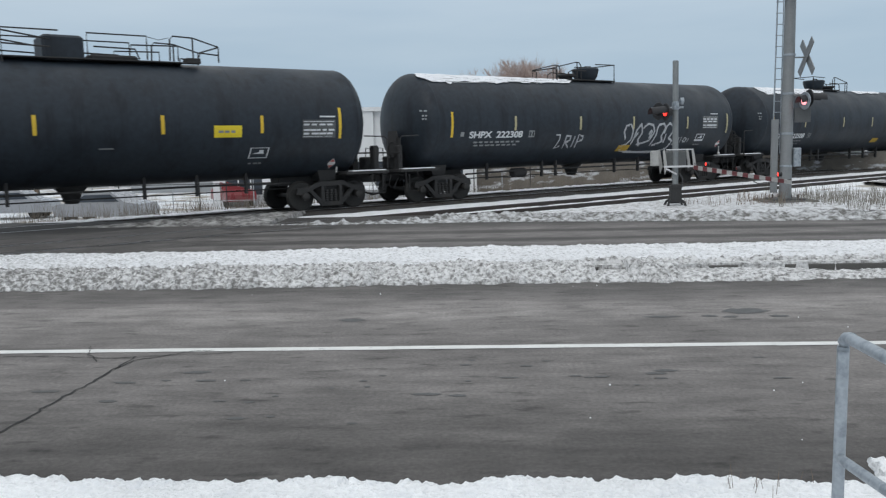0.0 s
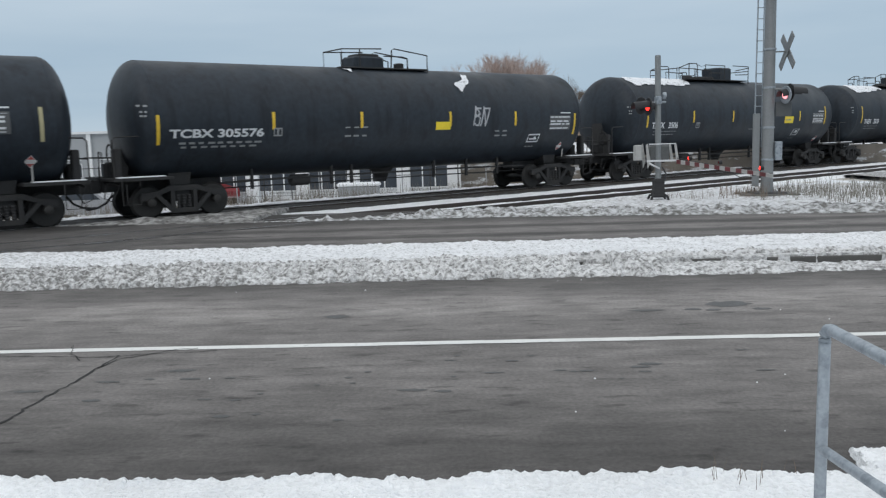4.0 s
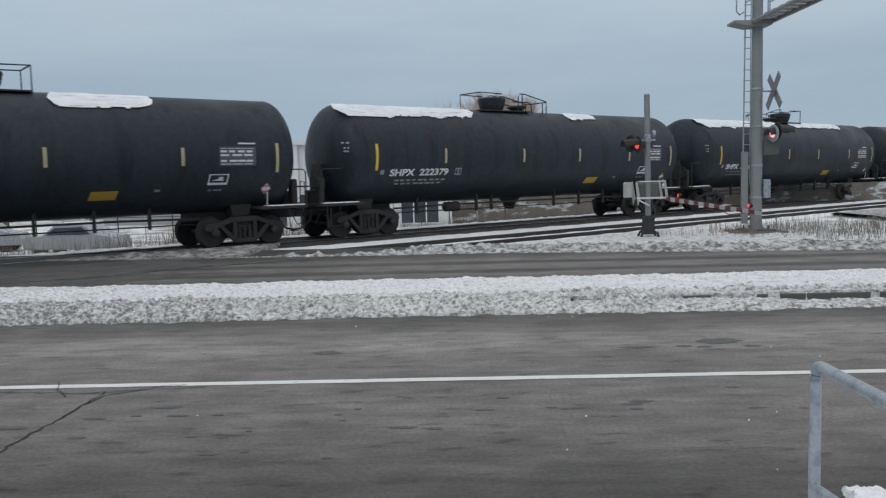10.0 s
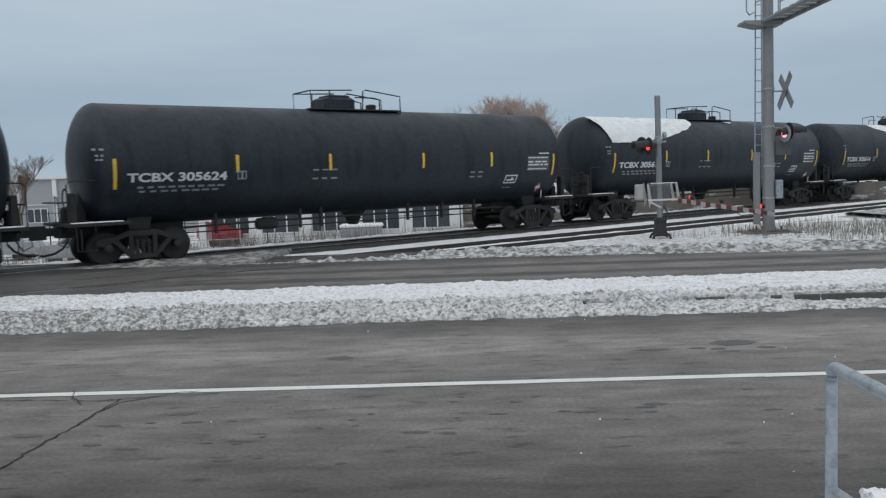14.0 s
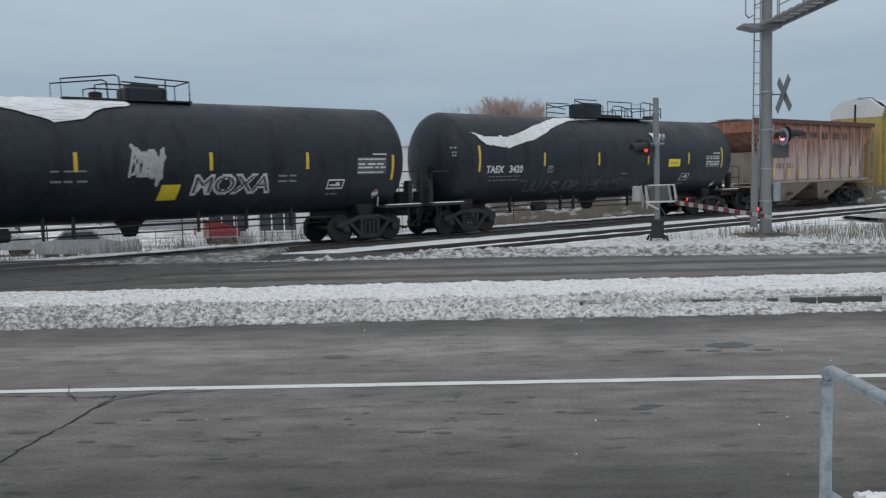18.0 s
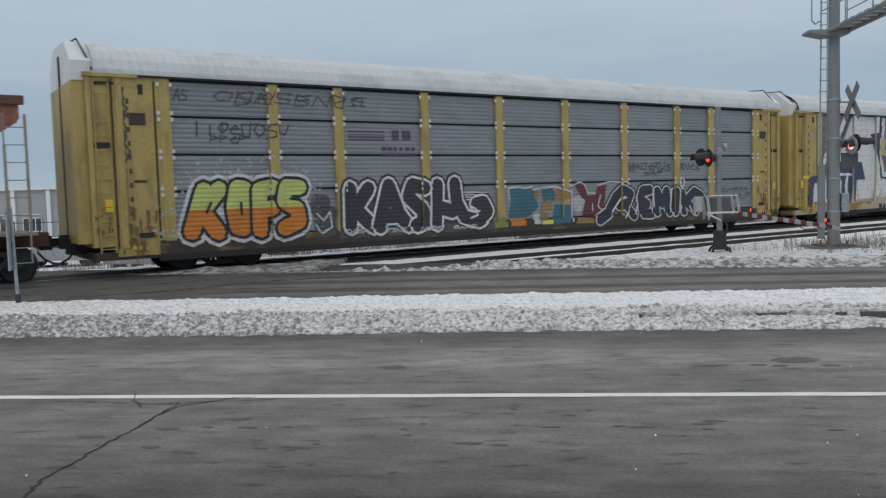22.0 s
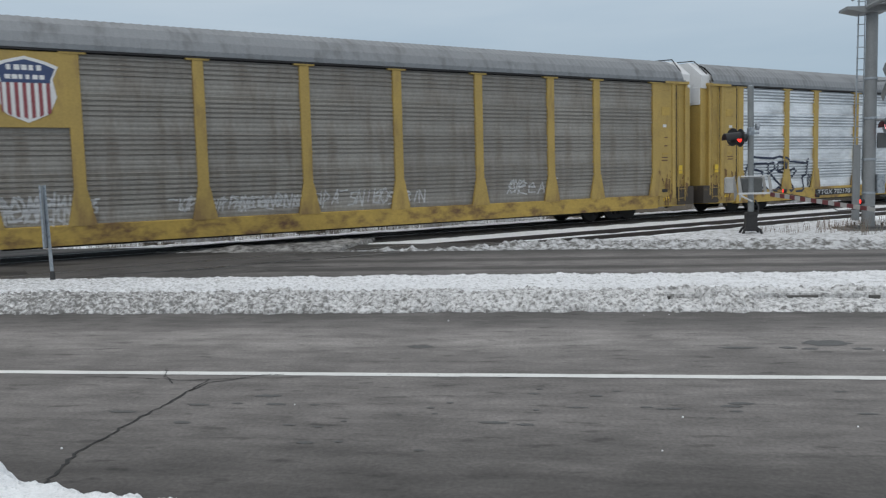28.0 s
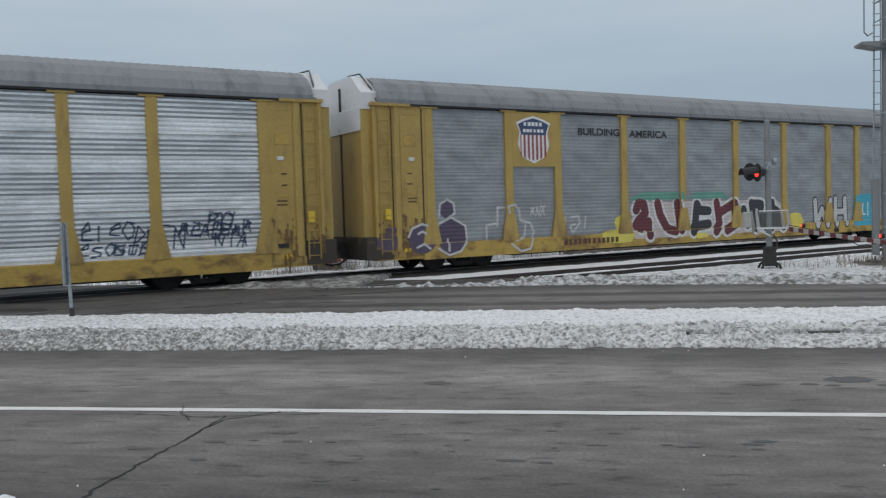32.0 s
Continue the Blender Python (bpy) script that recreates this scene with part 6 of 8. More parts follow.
def marks(car, style, text, seed):
    """The reporting mark and the small stencils beside it."""
    if style == "long":
        x0, x1, z0, h = 2.56, 4.25, 2.03, 0.25
    elif style == "round":
        x0 = 2.97 if text == "SHPX  222308" else 2.77
        x1, z0, h = x0 + 2.33, 1.74 + {"SHPX  222308": 0.27, "SHPX  222379": 0.12, "SHPX  222421": 0.09}.get(text, 0.0), 0.22
    else:
        x0, x1, z0, h = (1.78, 4.4, 2.06, 0.23) if text != "TCBX 305614" else (1.4, 4.0, 2.06, 0.23)
    if text:
        lettering("reporting_mark", glyphs(text, 1, x0, z0, x1 - x0, 0.032, 0.0 if style == "long" else 0.05, h), LETTER, car, SIDE, "white reporting mark " + " ".join(text.split()))
        w = x1 - x0
        painted("small_stencil", bars(x0 + w * 0.1, x1, z0 - 0.15, z0 - 0.105, 9, seed) + bars(x0 + w * 0.12, x1 - w * 0.05, z0 - 0.26, z0 - 0.22, 8, seed + 1), LETTER_DIM, car, SIDE, "lines of small white stencil")
        if style == "round":
            painted("small_stencil", [rect(x0 - 0.36, z0 + 0.06, x0 - 0.22, z0 + 0.2)], LETTER_DIM, car, SIDE, "small white square")
        bx = x1 + 0.3 if style != "long" else 5.5
        bz = z0 if style != "long" else 2.02
        painted("stencil_box", [rect(bx, bz, bx + 0.26, bz + 0.03), rect(bx, bz + 0.2, bx + 0.26, bz + 0.23), rect(bx, bz, bx + 0.03, bz + 0.23), rect(bx + 0.23, bz, bx + 0.26, bz + 0.23), rect(bx + 0.1, bz + 0.06, bx + 0.16, bz + 0.17)], LETTER_DIM, car, SIDE, "small boxed stencil")
    if style == "long":
        painted("warning_panel", [rect(12.48, 2.15, 13.25, 2.46)], SIGN_Y, car, SIDE, "yellow warning panel")
        painted("warning_text", bars(12.6, 13.12, 2.27, 2.33, 3, seed), LETTER_DIM, car, SIDE, off=0.01)
        painted("stencil_dash", [rect(9.6, 1.9, 9.95, 1.93)], LETTER_DIM, car, SIDE)
    elif style == "round":
        px = 10.4 if text == "SHPX  222308" else 12.0
        painted("warning_panel", [rect(px, 1.43, px + 0.66, 1.65, 0.05)], surface_once("soiled_yellow"), car, SIDE, "soiled yellow panel")
        painted("stencil_dash", [rect(13.6, 1.6, 13.75, 1.66)], LETTER_DIM, car, SIDE)
    else:
        painted("stencil_lines", [q for k in range(3) for q in bars(7.0, 7.9, 2.02 + 0.12 * k, 2.05 + 0.12 * k, 3, seed + k)] + [q for k in range(2) for q in bars(12.9, 13.6, 1.9 + 0.14 * k, 1.94 + 0.14 * k, 2, seed + k)], LETTER_DIM, car, SIDE, "lines of small stencil")


_once = {}


def surface_once(name, color=(0.42, 0.27, 0.03)):
    if name not in _once:
        _once[name] = surface(name, color, 0.7, vary=0.25)
    return _once[name]


def snow_on(car, x0, x1, a0, a1, seed, top=12, jag=5.0):
    """Snow lying on the crown, with a ragged lower edge from a0 to a1 degrees down the side."""
    m = max(6, int((x1 - x0) / 0.11))
    low = []
    for k in range(m + 1):
        f = k / m
        e = min(1, f / 0.06, (1 - f) / 0.06)
        a = a0 + (a1 - a0) * f + jag * (rough(f * (x1 - x0) * 1.4, seed) + 0.7 * rough(f * (x1 - x0) * 5, seed + 4))
        low.append((x0 + (x1 - x0) * f, top + (a - top) * (0.55 + 0.45 * e)))
    painted("snow", [low + [(x1 - 0.1, top), (x0 + 0.2, top)]], SNOWCAP, car, TOP, "snow lying on the tank's crown", off=0.012, puff=0.03)


def snow_blob(car, pts, label="clinging patch of snow"):
    """A clinging patch; points are x and degrees down from the crown."""
    out, rn = [], random.Random(len(pts))
    for (xa, va), (xb, vb) in zip(pts, pts[1:] + pts[:1]):
        for k in range(5):
            f = k / 5
            out.append((xa + (xb - xa) * f + rn.uniform(-0.03, 0.03), va + (vb - va) * f + rn.uniform(-1.2, 1.2)))
    painted("snow", [out], SNOWCAP, car, TOP, label, off=0.012, puff=0.03)


# where each car's front coupler stands along the track at the start
ORIGIN = [-4.31, 13.78, 32.08, 49.98, 69.01, 86.94, 105.2, 123.31, 141.79, 160.0, 178.6, 197.11, 215.44, 233.25, 246.67, 275.31, 304.46, 333.04, 361.99]
TANKS = [("long", True, ""), ("round", False, "SHPX  222308"), ("round", True, "SHPX  222508"), ("square", True, "TCBX 305576"), ("long", False, "TAEX   3506"), ("long", False, "TAEX   3376"),
         ("round", False, "SHPX  222324"), ("round", True, "SHPX  222379"), ("round", False, "SHPX  222421"), ("square", True, "TCBX 305624"), ("square", True, "TCBX 305612"), ("square", False, "TCBX 305614"), ("long", True, "TAEX   3420")]
CARS, first = [], {}
tanks = []
for style, flip, text in TANKS:
    if (style, flip) not in first:
        first[(style, flip)] = tank_car(style, flip)
        tanks.append(first[(style, flip)])
    else:
        tanks.append(copy_thing(first[(style, flip)], Matrix.Identity(4)))
for k, ((style, flip, text), car) in enumerate(zip(TANKS, tanks)):
    marks(car, style, text, 10 * k)
    CARS.append((car, ORIGIN[k] + (0.3 if style == "square" else 0.0)))
snow_on(tanks[0], 2.0, 7.2, 23, 18, 1)
snow_on(tanks[1], 1.5, 8.7, 39, 29, 2)
snow_on(tanks[2], 2.2, 8.2, 43, 30, 3)
snow_on(tanks[2], 11.2, 14.2, 30, 24, 4, jag=3)
snow_blob(tanks[3], [(11.4, 48), (11.9, 40), (12.05, 28), (12.25, 30), (12.1, 44), (11.6, 60)])
snow_blob(tanks[3], [(7.55, 18), (7.9, 18), (7.75, 32)])
snow_on(tanks[4], 1.9, 6.1, 40, 37, 5, jag=5)
snow_on(tanks[5], 2.3, 6.1, 47, 33, 6)
snow_on(tanks[6], 1.5, 8.6, 46, 37, 7)
snow_on(tanks[6], 11.3, 13.9, 45, 41, 8, jag=4)
snow_on(tanks[7], 1.2, 6.9, 45, 39, 9)
snow_on(tanks[7], 11.5, 13.2, 39, 33, 10)
snow_on(tanks[8], 1.5, 8.5, 45, 37, 11)
snow_on(tanks[8], 9.6, 14.8, 37, 37, 12, jag=4)
snow_blob(tanks[10], [(1.0, 13), (7.6, 13), (7.3, 36), (6.6, 49), (5.6, 58), (4.6, 66), (3.4, 71), (1.4, 72)])
snow_blob(tanks[10], [(10.0, 24), (10.6, 26), (10.4, 32)])
snow_blob(tanks[11], [(5.6, 18), (9.1, 14), (9.2, 30), (8.4, 38), (7.9, 52), (7.2, 56), (6.6, 46), (5.6, 34)])
snow_blob(tanks[12], [(2.0, 57), (2.6, 65), (3.8, 62), (4.8, 51), (5.8, 37), (7.0, 21), (9.2, 13), (9.3, 22), (7.4, 30), (6.2, 47), (5.2, 64), (3.6, 78), (2.6, 75)])
snow_blob(tanks[12], [(11.5, 55), (12.2, 52), (12.4, 62), (11.7, 67)])
# chalky tags on the tank cars
for line in ([(6.95, 2.06), (7.12, 2.08), (7.14, 1.9), (7.0, 1.62), (7.22, 1.66)], [(7.42, 1.62), (7.45, 2.05), (7.68, 2.02), (7.66, 1.86), (7.46, 1.82), (7.7, 1.62)], [(7.84, 1.64), (7.88, 2.02)], [(8.04, 1.62), (8.06, 2.06), (8.3, 2.04), (8.28, 1.86), (8.08, 1.84)]):
    painted("graffiti_line", stroke(line, 0.05), GRAF_GREY, tanks[1], SIDE, "thin chalky spray tag")
for line in ([(10.55, 1.62), (10.8, 1.66), (11.0, 1.85), (11.0, 2.2), (10.85, 2.42), (10.6, 2.4), (10.5, 2.15), (10.65, 1.9)], [(11.45, 1.67), (11.7, 1.7), (12.1, 1.8), (12.28, 2.14), (12.15, 2.4), (11.85, 2.45), (11.6, 2.3)], [(11.1, 1.7), (11.2, 2.2), (11.45, 2.45), (11.55, 2.1), (11.4, 1.85), (11.6, 1.62)],
             [(12.28, 1.65), (12.42, 2.03), (12.43, 2.29), (12.53, 2.42), (12.82, 2.45), (12.91, 2.28), (12.75, 1.96), (12.93, 1.75), (12.42, 1.61)], [(12.9, 2.08), (12.97, 2.34), (13.17, 2.47), (13.41, 2.32), (13.4, 2.11), (13.25, 1.88), (13.53, 1.77), (13.43, 1.49), (13.09, 1.37), (12.47, 1.34), (11.2, 1.38), (10.6, 1.45)],
             [(11.97, 2.04), (12.07, 2.19), (12.14, 2.14), (12.04, 1.91), (12.18, 1.97)], [(13.02, 2.02), (13.03, 1.72)], [(11.2, 1.95), (11.3, 2.1)]):
    painted("graffiti_line", stroke(line, 0.075), GRAF_GREY, tanks[1], SIDE, "chalky outline of a bubble-letter tag")
painted("tag_scrawl", scribble(13.7, 14.7, 1.68, 1.9, 9, 5, 0.035), GRAF_GREY, tanks[1], SIDE, "small chalky tag")
painted("graffiti", stroke([(8.9, 2.9), (9.1, 2.5), (9.3, 2.7), (9.2, 2.2), (9.6, 2.4), (9.5, 1.9)], 0.1) + stroke([(9.0, 2.8), (9.3, 2.4), (9.5, 2.6), (9.6, 2.1)], 0.13) + scribble(8.8, 9.7, 2.1, 2.8, 10, 61, 0.06), GRAF_GREY, tanks[11], SIDE, "chalky white tag")
g1 = glyphs("MOXA", 1, 10.4, 1.6, 2.3, 0.05, 0.2, 0.55)
painted("graffiti", tri_polys(g1), GRAF_W, tanks[11], SIDE, "grey outlined spray letters")
painted("graffiti_fill", tri_polys(glyphs("MOXA", 1, 10.46, 1.67, 2.18, 0.0, 0.2, 0.41)), GRAF_FAINT, tanks[11], SIDE, off=0.01)
painted("warning_panel", [rect(9.55, 1.5, 10.05, 1.9, 0.1)], SIGN_Y, tanks[11], SIDE, "yellow panel sprayed over")
painted("warning_panel", [rect(10.35, 2.15, 10.95, 2.4)], SIGN_Y, tanks[3], SIDE, "yellow panel")
painted("tag_scrawl", scribble(4.2, 11.4, 1.25, 1.75, 34, 8, 0.05) + scribble(13.4, 16.0, 1.35, 1.7, 14, 9, 0.04), GRAF_FAINT, tanks[12], SIDE, "faint grey spray lettering")
painted("tag_scrawl", scribble(11.9, 12.5, 2.2, 2.9, 5, 12, 0.05), GRAF_GREY, tanks[3], SIDE, "chalky spray tag")


# ---- covered hopper ----
def hopper_car():
    L = 13.9
    car = thing("hopper_car", "rust-streaked red covered hopper car, passing on the track", "hopper car")
    sidep = [(2.6, 1.3), (11.62, 1.3), (11.62, 2.95), (12.85, 3.8), (12.85, 4.2), (1.2, 4.2), (1.2, 3.7), (2.6, 2.78)]
    part("body", Shape().prism(sidep, -1.42, 1.42), RUST, car)
    ribs = [2.76, 3.88, 4.98, 6.08, 7.18, 8.3, 9.36, 10.42, 11.5]
    for a, b in zip(ribs, ribs[1:]):
        part("side_sheet", Shape().bbox((a + 0.07, -1.45, 1.42), (b - 0.07, -1.421, 4.06), 0.01), RUST, car, "rust-red side sheet streaked with grey")
        part("side_sheet", Shape().bbox((a + 0.07, 1.421, 1.42), (b - 0.07, 1.45, 4.06), 0.01), RUST, car)
    part("end_sheet", Shape().prism([(1.25, 4.06), (2.72, 4.06), (2.72, 2.78), (2.58, 2.78), (1.25, 3.62)], -1.45, -1.421), RUST, car, "rust-streaked end sheet")
    part("end_sheet", Shape().prism([(11.55, 4.06), (12.8, 4.06), (12.8, 3.72), (11.66, 2.95), (11.55, 2.95)], -1.45, -1.421), RUST, car)
    for x in ribs:
        part("rib", Shape().bbox((x - 0.055, -1.53, 1.3), (x + 0.055, -1.42, 4.13), 0.015), RUST_RIB, car, "rust-brown side rib with pale streaks")
        part("rib", Shape().bbox((x - 0.055, 1.42, 1.3), (x + 0.055, 1.53, 4.13), 0.015), RUST, car)
    for y0, y1 in ((-1.58, -1.4), (1.4, 1.58)):
        part("top_chord", Shape().bbox((1.1, y0, 4.12), (12.95, y1, 4.32), 0.02), RUST_DARK, car, "dark rusty top rail")
        part("side_sill", Shape().bbox((2.2, y0 + 0.05, 1.27), (12.3, y1 - 0.05, 1.38), 0.02), HOP_GREY, car)
    part("roof", Shape().prism([(-1.42, 4.2), (1.42, 4.2), (0.7, 4.28), (-0.7, 4.28)], 1.2, 12.85, "yz"), RUST_DARK, car)
    part("running_board", Shape().bbox((1.2, -0.5, 4.3), (12.9, 0.5, 4.36), 0.01), GALV, car, "thin roof running board")
    for x in (1.75, 12.1):
        part("bulkhead", Shape().bbox((x - 0.55 + (0.75 if x < 5 else 0) - 0.1, -1.35, 1.3), (x + (0.95 if x < 5 else 0) - 0.12, 1.35, 2.77), 0.01), HOP_GREY, car, "pale end bulkhead")
    for x0, x1 in ((3.6, 6.7), (7.3, 10.4)):
        xm = (x0 + x1) / 2
        part("hopper_bay", Shape().loft([[(x0, -1.3, 1.25), (x1, -1.3, 1.25), (x1, 1.3, 1.25), (x0, 1.3, 1.25)], [(xm - 0.4, -0.75, 0.36), (xm + 0.4, -0.75, 0.36), (xm + 0.4, 0.75, 0.36), (xm - 0.4, 0.75, 0.36)]]), HOP_GREY, car, "tapered discharge hopper")
        part("outlet_gate", Shape().bbox((xm - 0.5, -0.85, 0.3), (xm + 0.5, 0.85, 0.38), 0.02), RUST_DARK, car)
        part("hopper_lip", Shape().bbox((xm - 0.16, -1.1, 0.66), (xm + 0.2, -0.9, 0.8), 0.03), RUST_DARK, car, "small gate latch")
    for x in (2.1, L - 2.1):
        bogie(car, x)
    part("centre_sill", Shape().bbox((0.4, -0.25, 0.8), (L - 0.4, 0.25, 1.15), 0.03), RUST_DARK, car)
    part("brake_pipe", Shape().tube([(3.2, -0.9, 0.95), (10.8, -0.9, 0.95)], 0.03, 6), IRON, car)
    for x, s in ((1.05, 1), (L - 0.95, -1)):
        part("end_platform", Shape().bbox((x - 0.15 if s > 0 else x - 1.2, -1.4, 1.12), (x + 1.2 if s > 0 else x + 0.15, 1.4, 1.18), 0.01), HOP_GREY, car)
        for px in (x, x + 0.45 * s, x + 1.1 * s):
            part("end_post", Shape().tube([(px, -1.46, 1.15), (px, -1.46, 3.9 if px != x + 0.45 * s else 3.2)], 0.035, 6), HOP_GREY, car)
        lad = part("ladder", Shape().tube([(x + 0.02 * s, -1.52, 0.5), (x + 0.02 * s, -1.52, 3.9)], 0.02, 6).tube([(x + 0.46 * s, -1.52, 0.5), (x + 0.46 * s, -1.52, 3.9)], 0.02, 6), HOP_GREY, car, "steel end ladder")
        for z in (0.5, 0.85, 1.2, 1.6, 2.0, 2.4, 2.8, 3.2, 3.6):
            part("rung", Shape().tube([(x + 0.02 * s, -1.52, z), (x + 0.46 * s, -1.52, z)], 0.014, 6), HOP_GREY, lad)
        part("slope_brace", Shape().tube([(x + 0.4 * s, -1.2, 1.2), (x + 1.25 * s, -1.2, 2.6)], 0.05, 6), HOP_GREY, car)
    ends(car, L)

    class Flat:
        levels, breaks = [], []

        def at(self, x, z, off=0.0, c=None):
            return (x, -1.452 - off, z)
    fl = Flat()
    RUST_FADE = surface_once("faded_name_paint", (0.062, 0.045, 0.05))
    # the faded road name: one dark bar a letter
    for k, x in enumerate((3.56, 4.0, 4.28, 4.55, 5.12, 5.4, 5.68, 6.26, 6.5, 6.73, 7.38, 7.78, 8.36, 8.64, 8.92, 9.54, 9.84)):
        w, h = (0.17, 0.26) if 7 <= k <= 9 else (0.3, 0.33) if k == 10 else (0.21, 0.33)
        bar = Shape().box((x, -1.458, 3.74 - h), (x + w, -1.452, 3.74))
        part("faded_letter_bar", bar, RUST_FADE if k < 15 else RUST_DARK, car)
    lettering("car_number", glyphs("182 851", 1, 3.12, 1.98, 1.55, 0.0, 0.0, 0.24), RUST_DARK, car, fl, "faded dark number 182 851", 0.006)
    for x in (2.76, 4.1, 5.15, 7.18, 8.35, 10.3):
        part("reflector", Shape().box((x - 0.05, -1.545, 1.55), (x + 0.05, -1.532, 2.0)), STRIPE, car, "yellow reflective strip")
    return car


hop = hopper_car()
CARS.append((hop, ORIGIN[13]))


# ---- autoracks ----
AL = 29.1


def rack_panel(width, z0, z1, name, material, seam, style, slot):
    """A ribbed side panel; on half and soft panels the groove faces carry painted-in shade."""
    s = Shape()
    gap = 0.032 if seam else 0.02
    lev = [z0 + gap] + rib_levels(z0 + 0.02, z1 - 0.02)[1:-1] + [z1 - gap]
    pts = [(1.42, lev[0]) if seam else (1.47, z0)] + [(1.47 + rib(z + (1e-6 if k == 0 else -1e-6), style), z) for k, z in enumerate(lev)] + [(1.42, lev[-1]) if seam else (1.47, z1)]
    dark = []
    for k, (y, z) in enumerate(pts):
        s.v += [(0, -y, z), (width, -y, z)]
        if k:
            s.f.append((2 * k - 2, 2 * k - 1, 2 * k + 1, 2 * k))
            mid = (z + pts[k - 1][1]) / 2
            n_, f = divmod((mid - z0 - 0.02) / PITCH, 1.0)
            dark.append(style in ("half", "soft") and n_ >= 3 and f < 0.28)
    me = s.mesh(name, material)
    me.materials.append(slot)
    for face, d in zip(me.polygons, dark):
        face.material_index = 1 if d else 0
    return me


def autorack(label, panel, yellow, roof, cap, foot, sill=None, sill_band=False, style="even", slot=None):
    car = thing("autorack_car", label, "autorack car", "autoracks of the train")
    sill = sill or YELLOW_SILL
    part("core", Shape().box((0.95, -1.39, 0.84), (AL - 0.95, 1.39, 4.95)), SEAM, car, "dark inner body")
    for s in (-1, 1):
        y0, y1 = sorted((1.36 * s, 1.555 * s))
        part("side_sill", Shape().bbox((2.4, y0, 0.5), (AL - 2.4, y1, 0.855), 0.02), sill, car, "grimy painted side sill")
        part("sill_flange", Shape().bbox((2.4, y0, 0.34 if sill_band else 0.38), (AL - 2.4, y1 + 0.0, 0.5), 0.005), SEAM if sill_band else sill, car)
    made = {}
    for a, b in zip(POSTS, POSTS[1:]):
        w = round(b - a - 0.2, 3)
        for r, (z0, z1) in enumerate(zip(ROWS, ROWS[1:])):
            if (w, r) not in made:
                made[(w, r)] = rack_panel(w, z0, z1, "side_panel", panel, not cap and not foot, style, slot or panel)
            part("side_panel", made[(w, r)], None, car, m=pose(a + 0.1, 0, 0))
    for p in POSTS:
        s = Shape().bbox((p - 0.14, -1.555, 0.82), (p + 0.14, -1.43, 4.9), 0.012)
        part("side_post", s, yellow, car, "ribbed steel side post")
        if cap:
            part("post_cap", Shape().bbox((p - 0.3, -1.575, 4.82), (p + 0.3, -1.43, 4.92), 0.01), yellow, car)
        if foot:
            part("post_foot", Shape().prism([(p - 0.32, 0.82), (p + 0.32, 0.82), (p + 0.15, 1.65), (p - 0.15, 1.65)], -1.57, -1.5), yellow, car)
        for z in ((1.98, 2.14, 2.91, 3.07, 3.86, 4.02, 4.72) if not cap and not foot else ()):
            for e in (-0.16, 0.16):
                part("bolt_plate", Shape().box((p + e - 0.035, -1.565, z - 0.045), (p + e + 0.035, -1.54, z + 0.045)), WHITE, car)
    # far side, plain
    part("far_side", Shape().box((2.5, 1.39, 0.86), (AL - 2.5, 1.47, 4.9)), panel, car)
    # ends: flat panels, corner post, ladder, doors
    for x, s in ((0.55, 1), (AL - 0.55, -1)):
        def bx(a, b, y0, y1, z0, z1, mat, nm, lab="", c=0.012):
            q0, q1 = sorted((x + a * s, x + b * s))
            return part(nm, Shape().bbox((q0, y0, z0), (q1, y1, z1), c), mat, car, lab)
        bx(0.85, 2.05, -1.53, 1.5, 0.5, 4.88, yellow, "end_bay", "flat yellow end bay")
        bx(0.95, 1.12, -1.57, -1.5, 0.7, 4.85, yellow, "end_rib")
        bx(1.15, 1.85, -1.545, -1.52, 1.2, 4.6, yellow, "access_panel")
        bx(0.3, 0.85, -1.5, 1.48, 0.75, 4.86, yellow, "corner_bay")
        bx(0.3, 0.42, -1.56, -1.45, 0.75, 4.86, yellow, "corner_post")
        bx(0.0, 0.3, -1.4, 1.4, 0.85, 4.75, yellow, "end_door", "yellow end door")
        bx(-0.02, 0.05, -0.05, 0.05, 0.85, 5.5, SEAM, "door_seam")
        bx(0.25, 1.5, -1.6, -1.42, 4.84, 4.94, yellow, "end_header")
        bx(0.6, 0.8, -1.575, -1.55, 1.6, 1.9, STRIPE, "reflector")
        bx(1.25, 1.65, -1.555, -1.54, 3.7, 4.0, sill, "notice_plate", "small framed notice")
        bx(1.3, 1.62, -1.56, -1.54, 2.3, 2.36, sill, "stencil_line")
        bx(0.35, 2.4, -1.5, 1.5, 0.42, 0.62, sill, "end_sill")
        if not cap:
            bx(1.5, 1.62, -1.56, -1.5, 4.45, 4.7, SEAM, "tie_hole")
        if not cap:
            bx(0.42, 0.80, -1.52, -1.49, 3.14, 3.28, SEAM, "door_slot", "dark slot in the end bay")
        if not cap:
            bx(0.5, 1.1, -1.545, -1.5, 4.66, 4.73, SEAM, "header_slot")
        bx(1.36, 1.72, -1.565, -1.54, 0.95, 1.06, SEAM, "lock", "dark lock bar")
        bx(1.18, 1.55, -1.56, -1.53, 0.64, 0.75, STRIPE, "reflector")
        bx(1.86, 1.9, -1.55, -1.52, 0.9, 4.8, SEAM, "panel_gap")
        bx(0.86, 0.9, -1.545, -1.52, 0.7, 4.8, SEAM, "panel_gap")
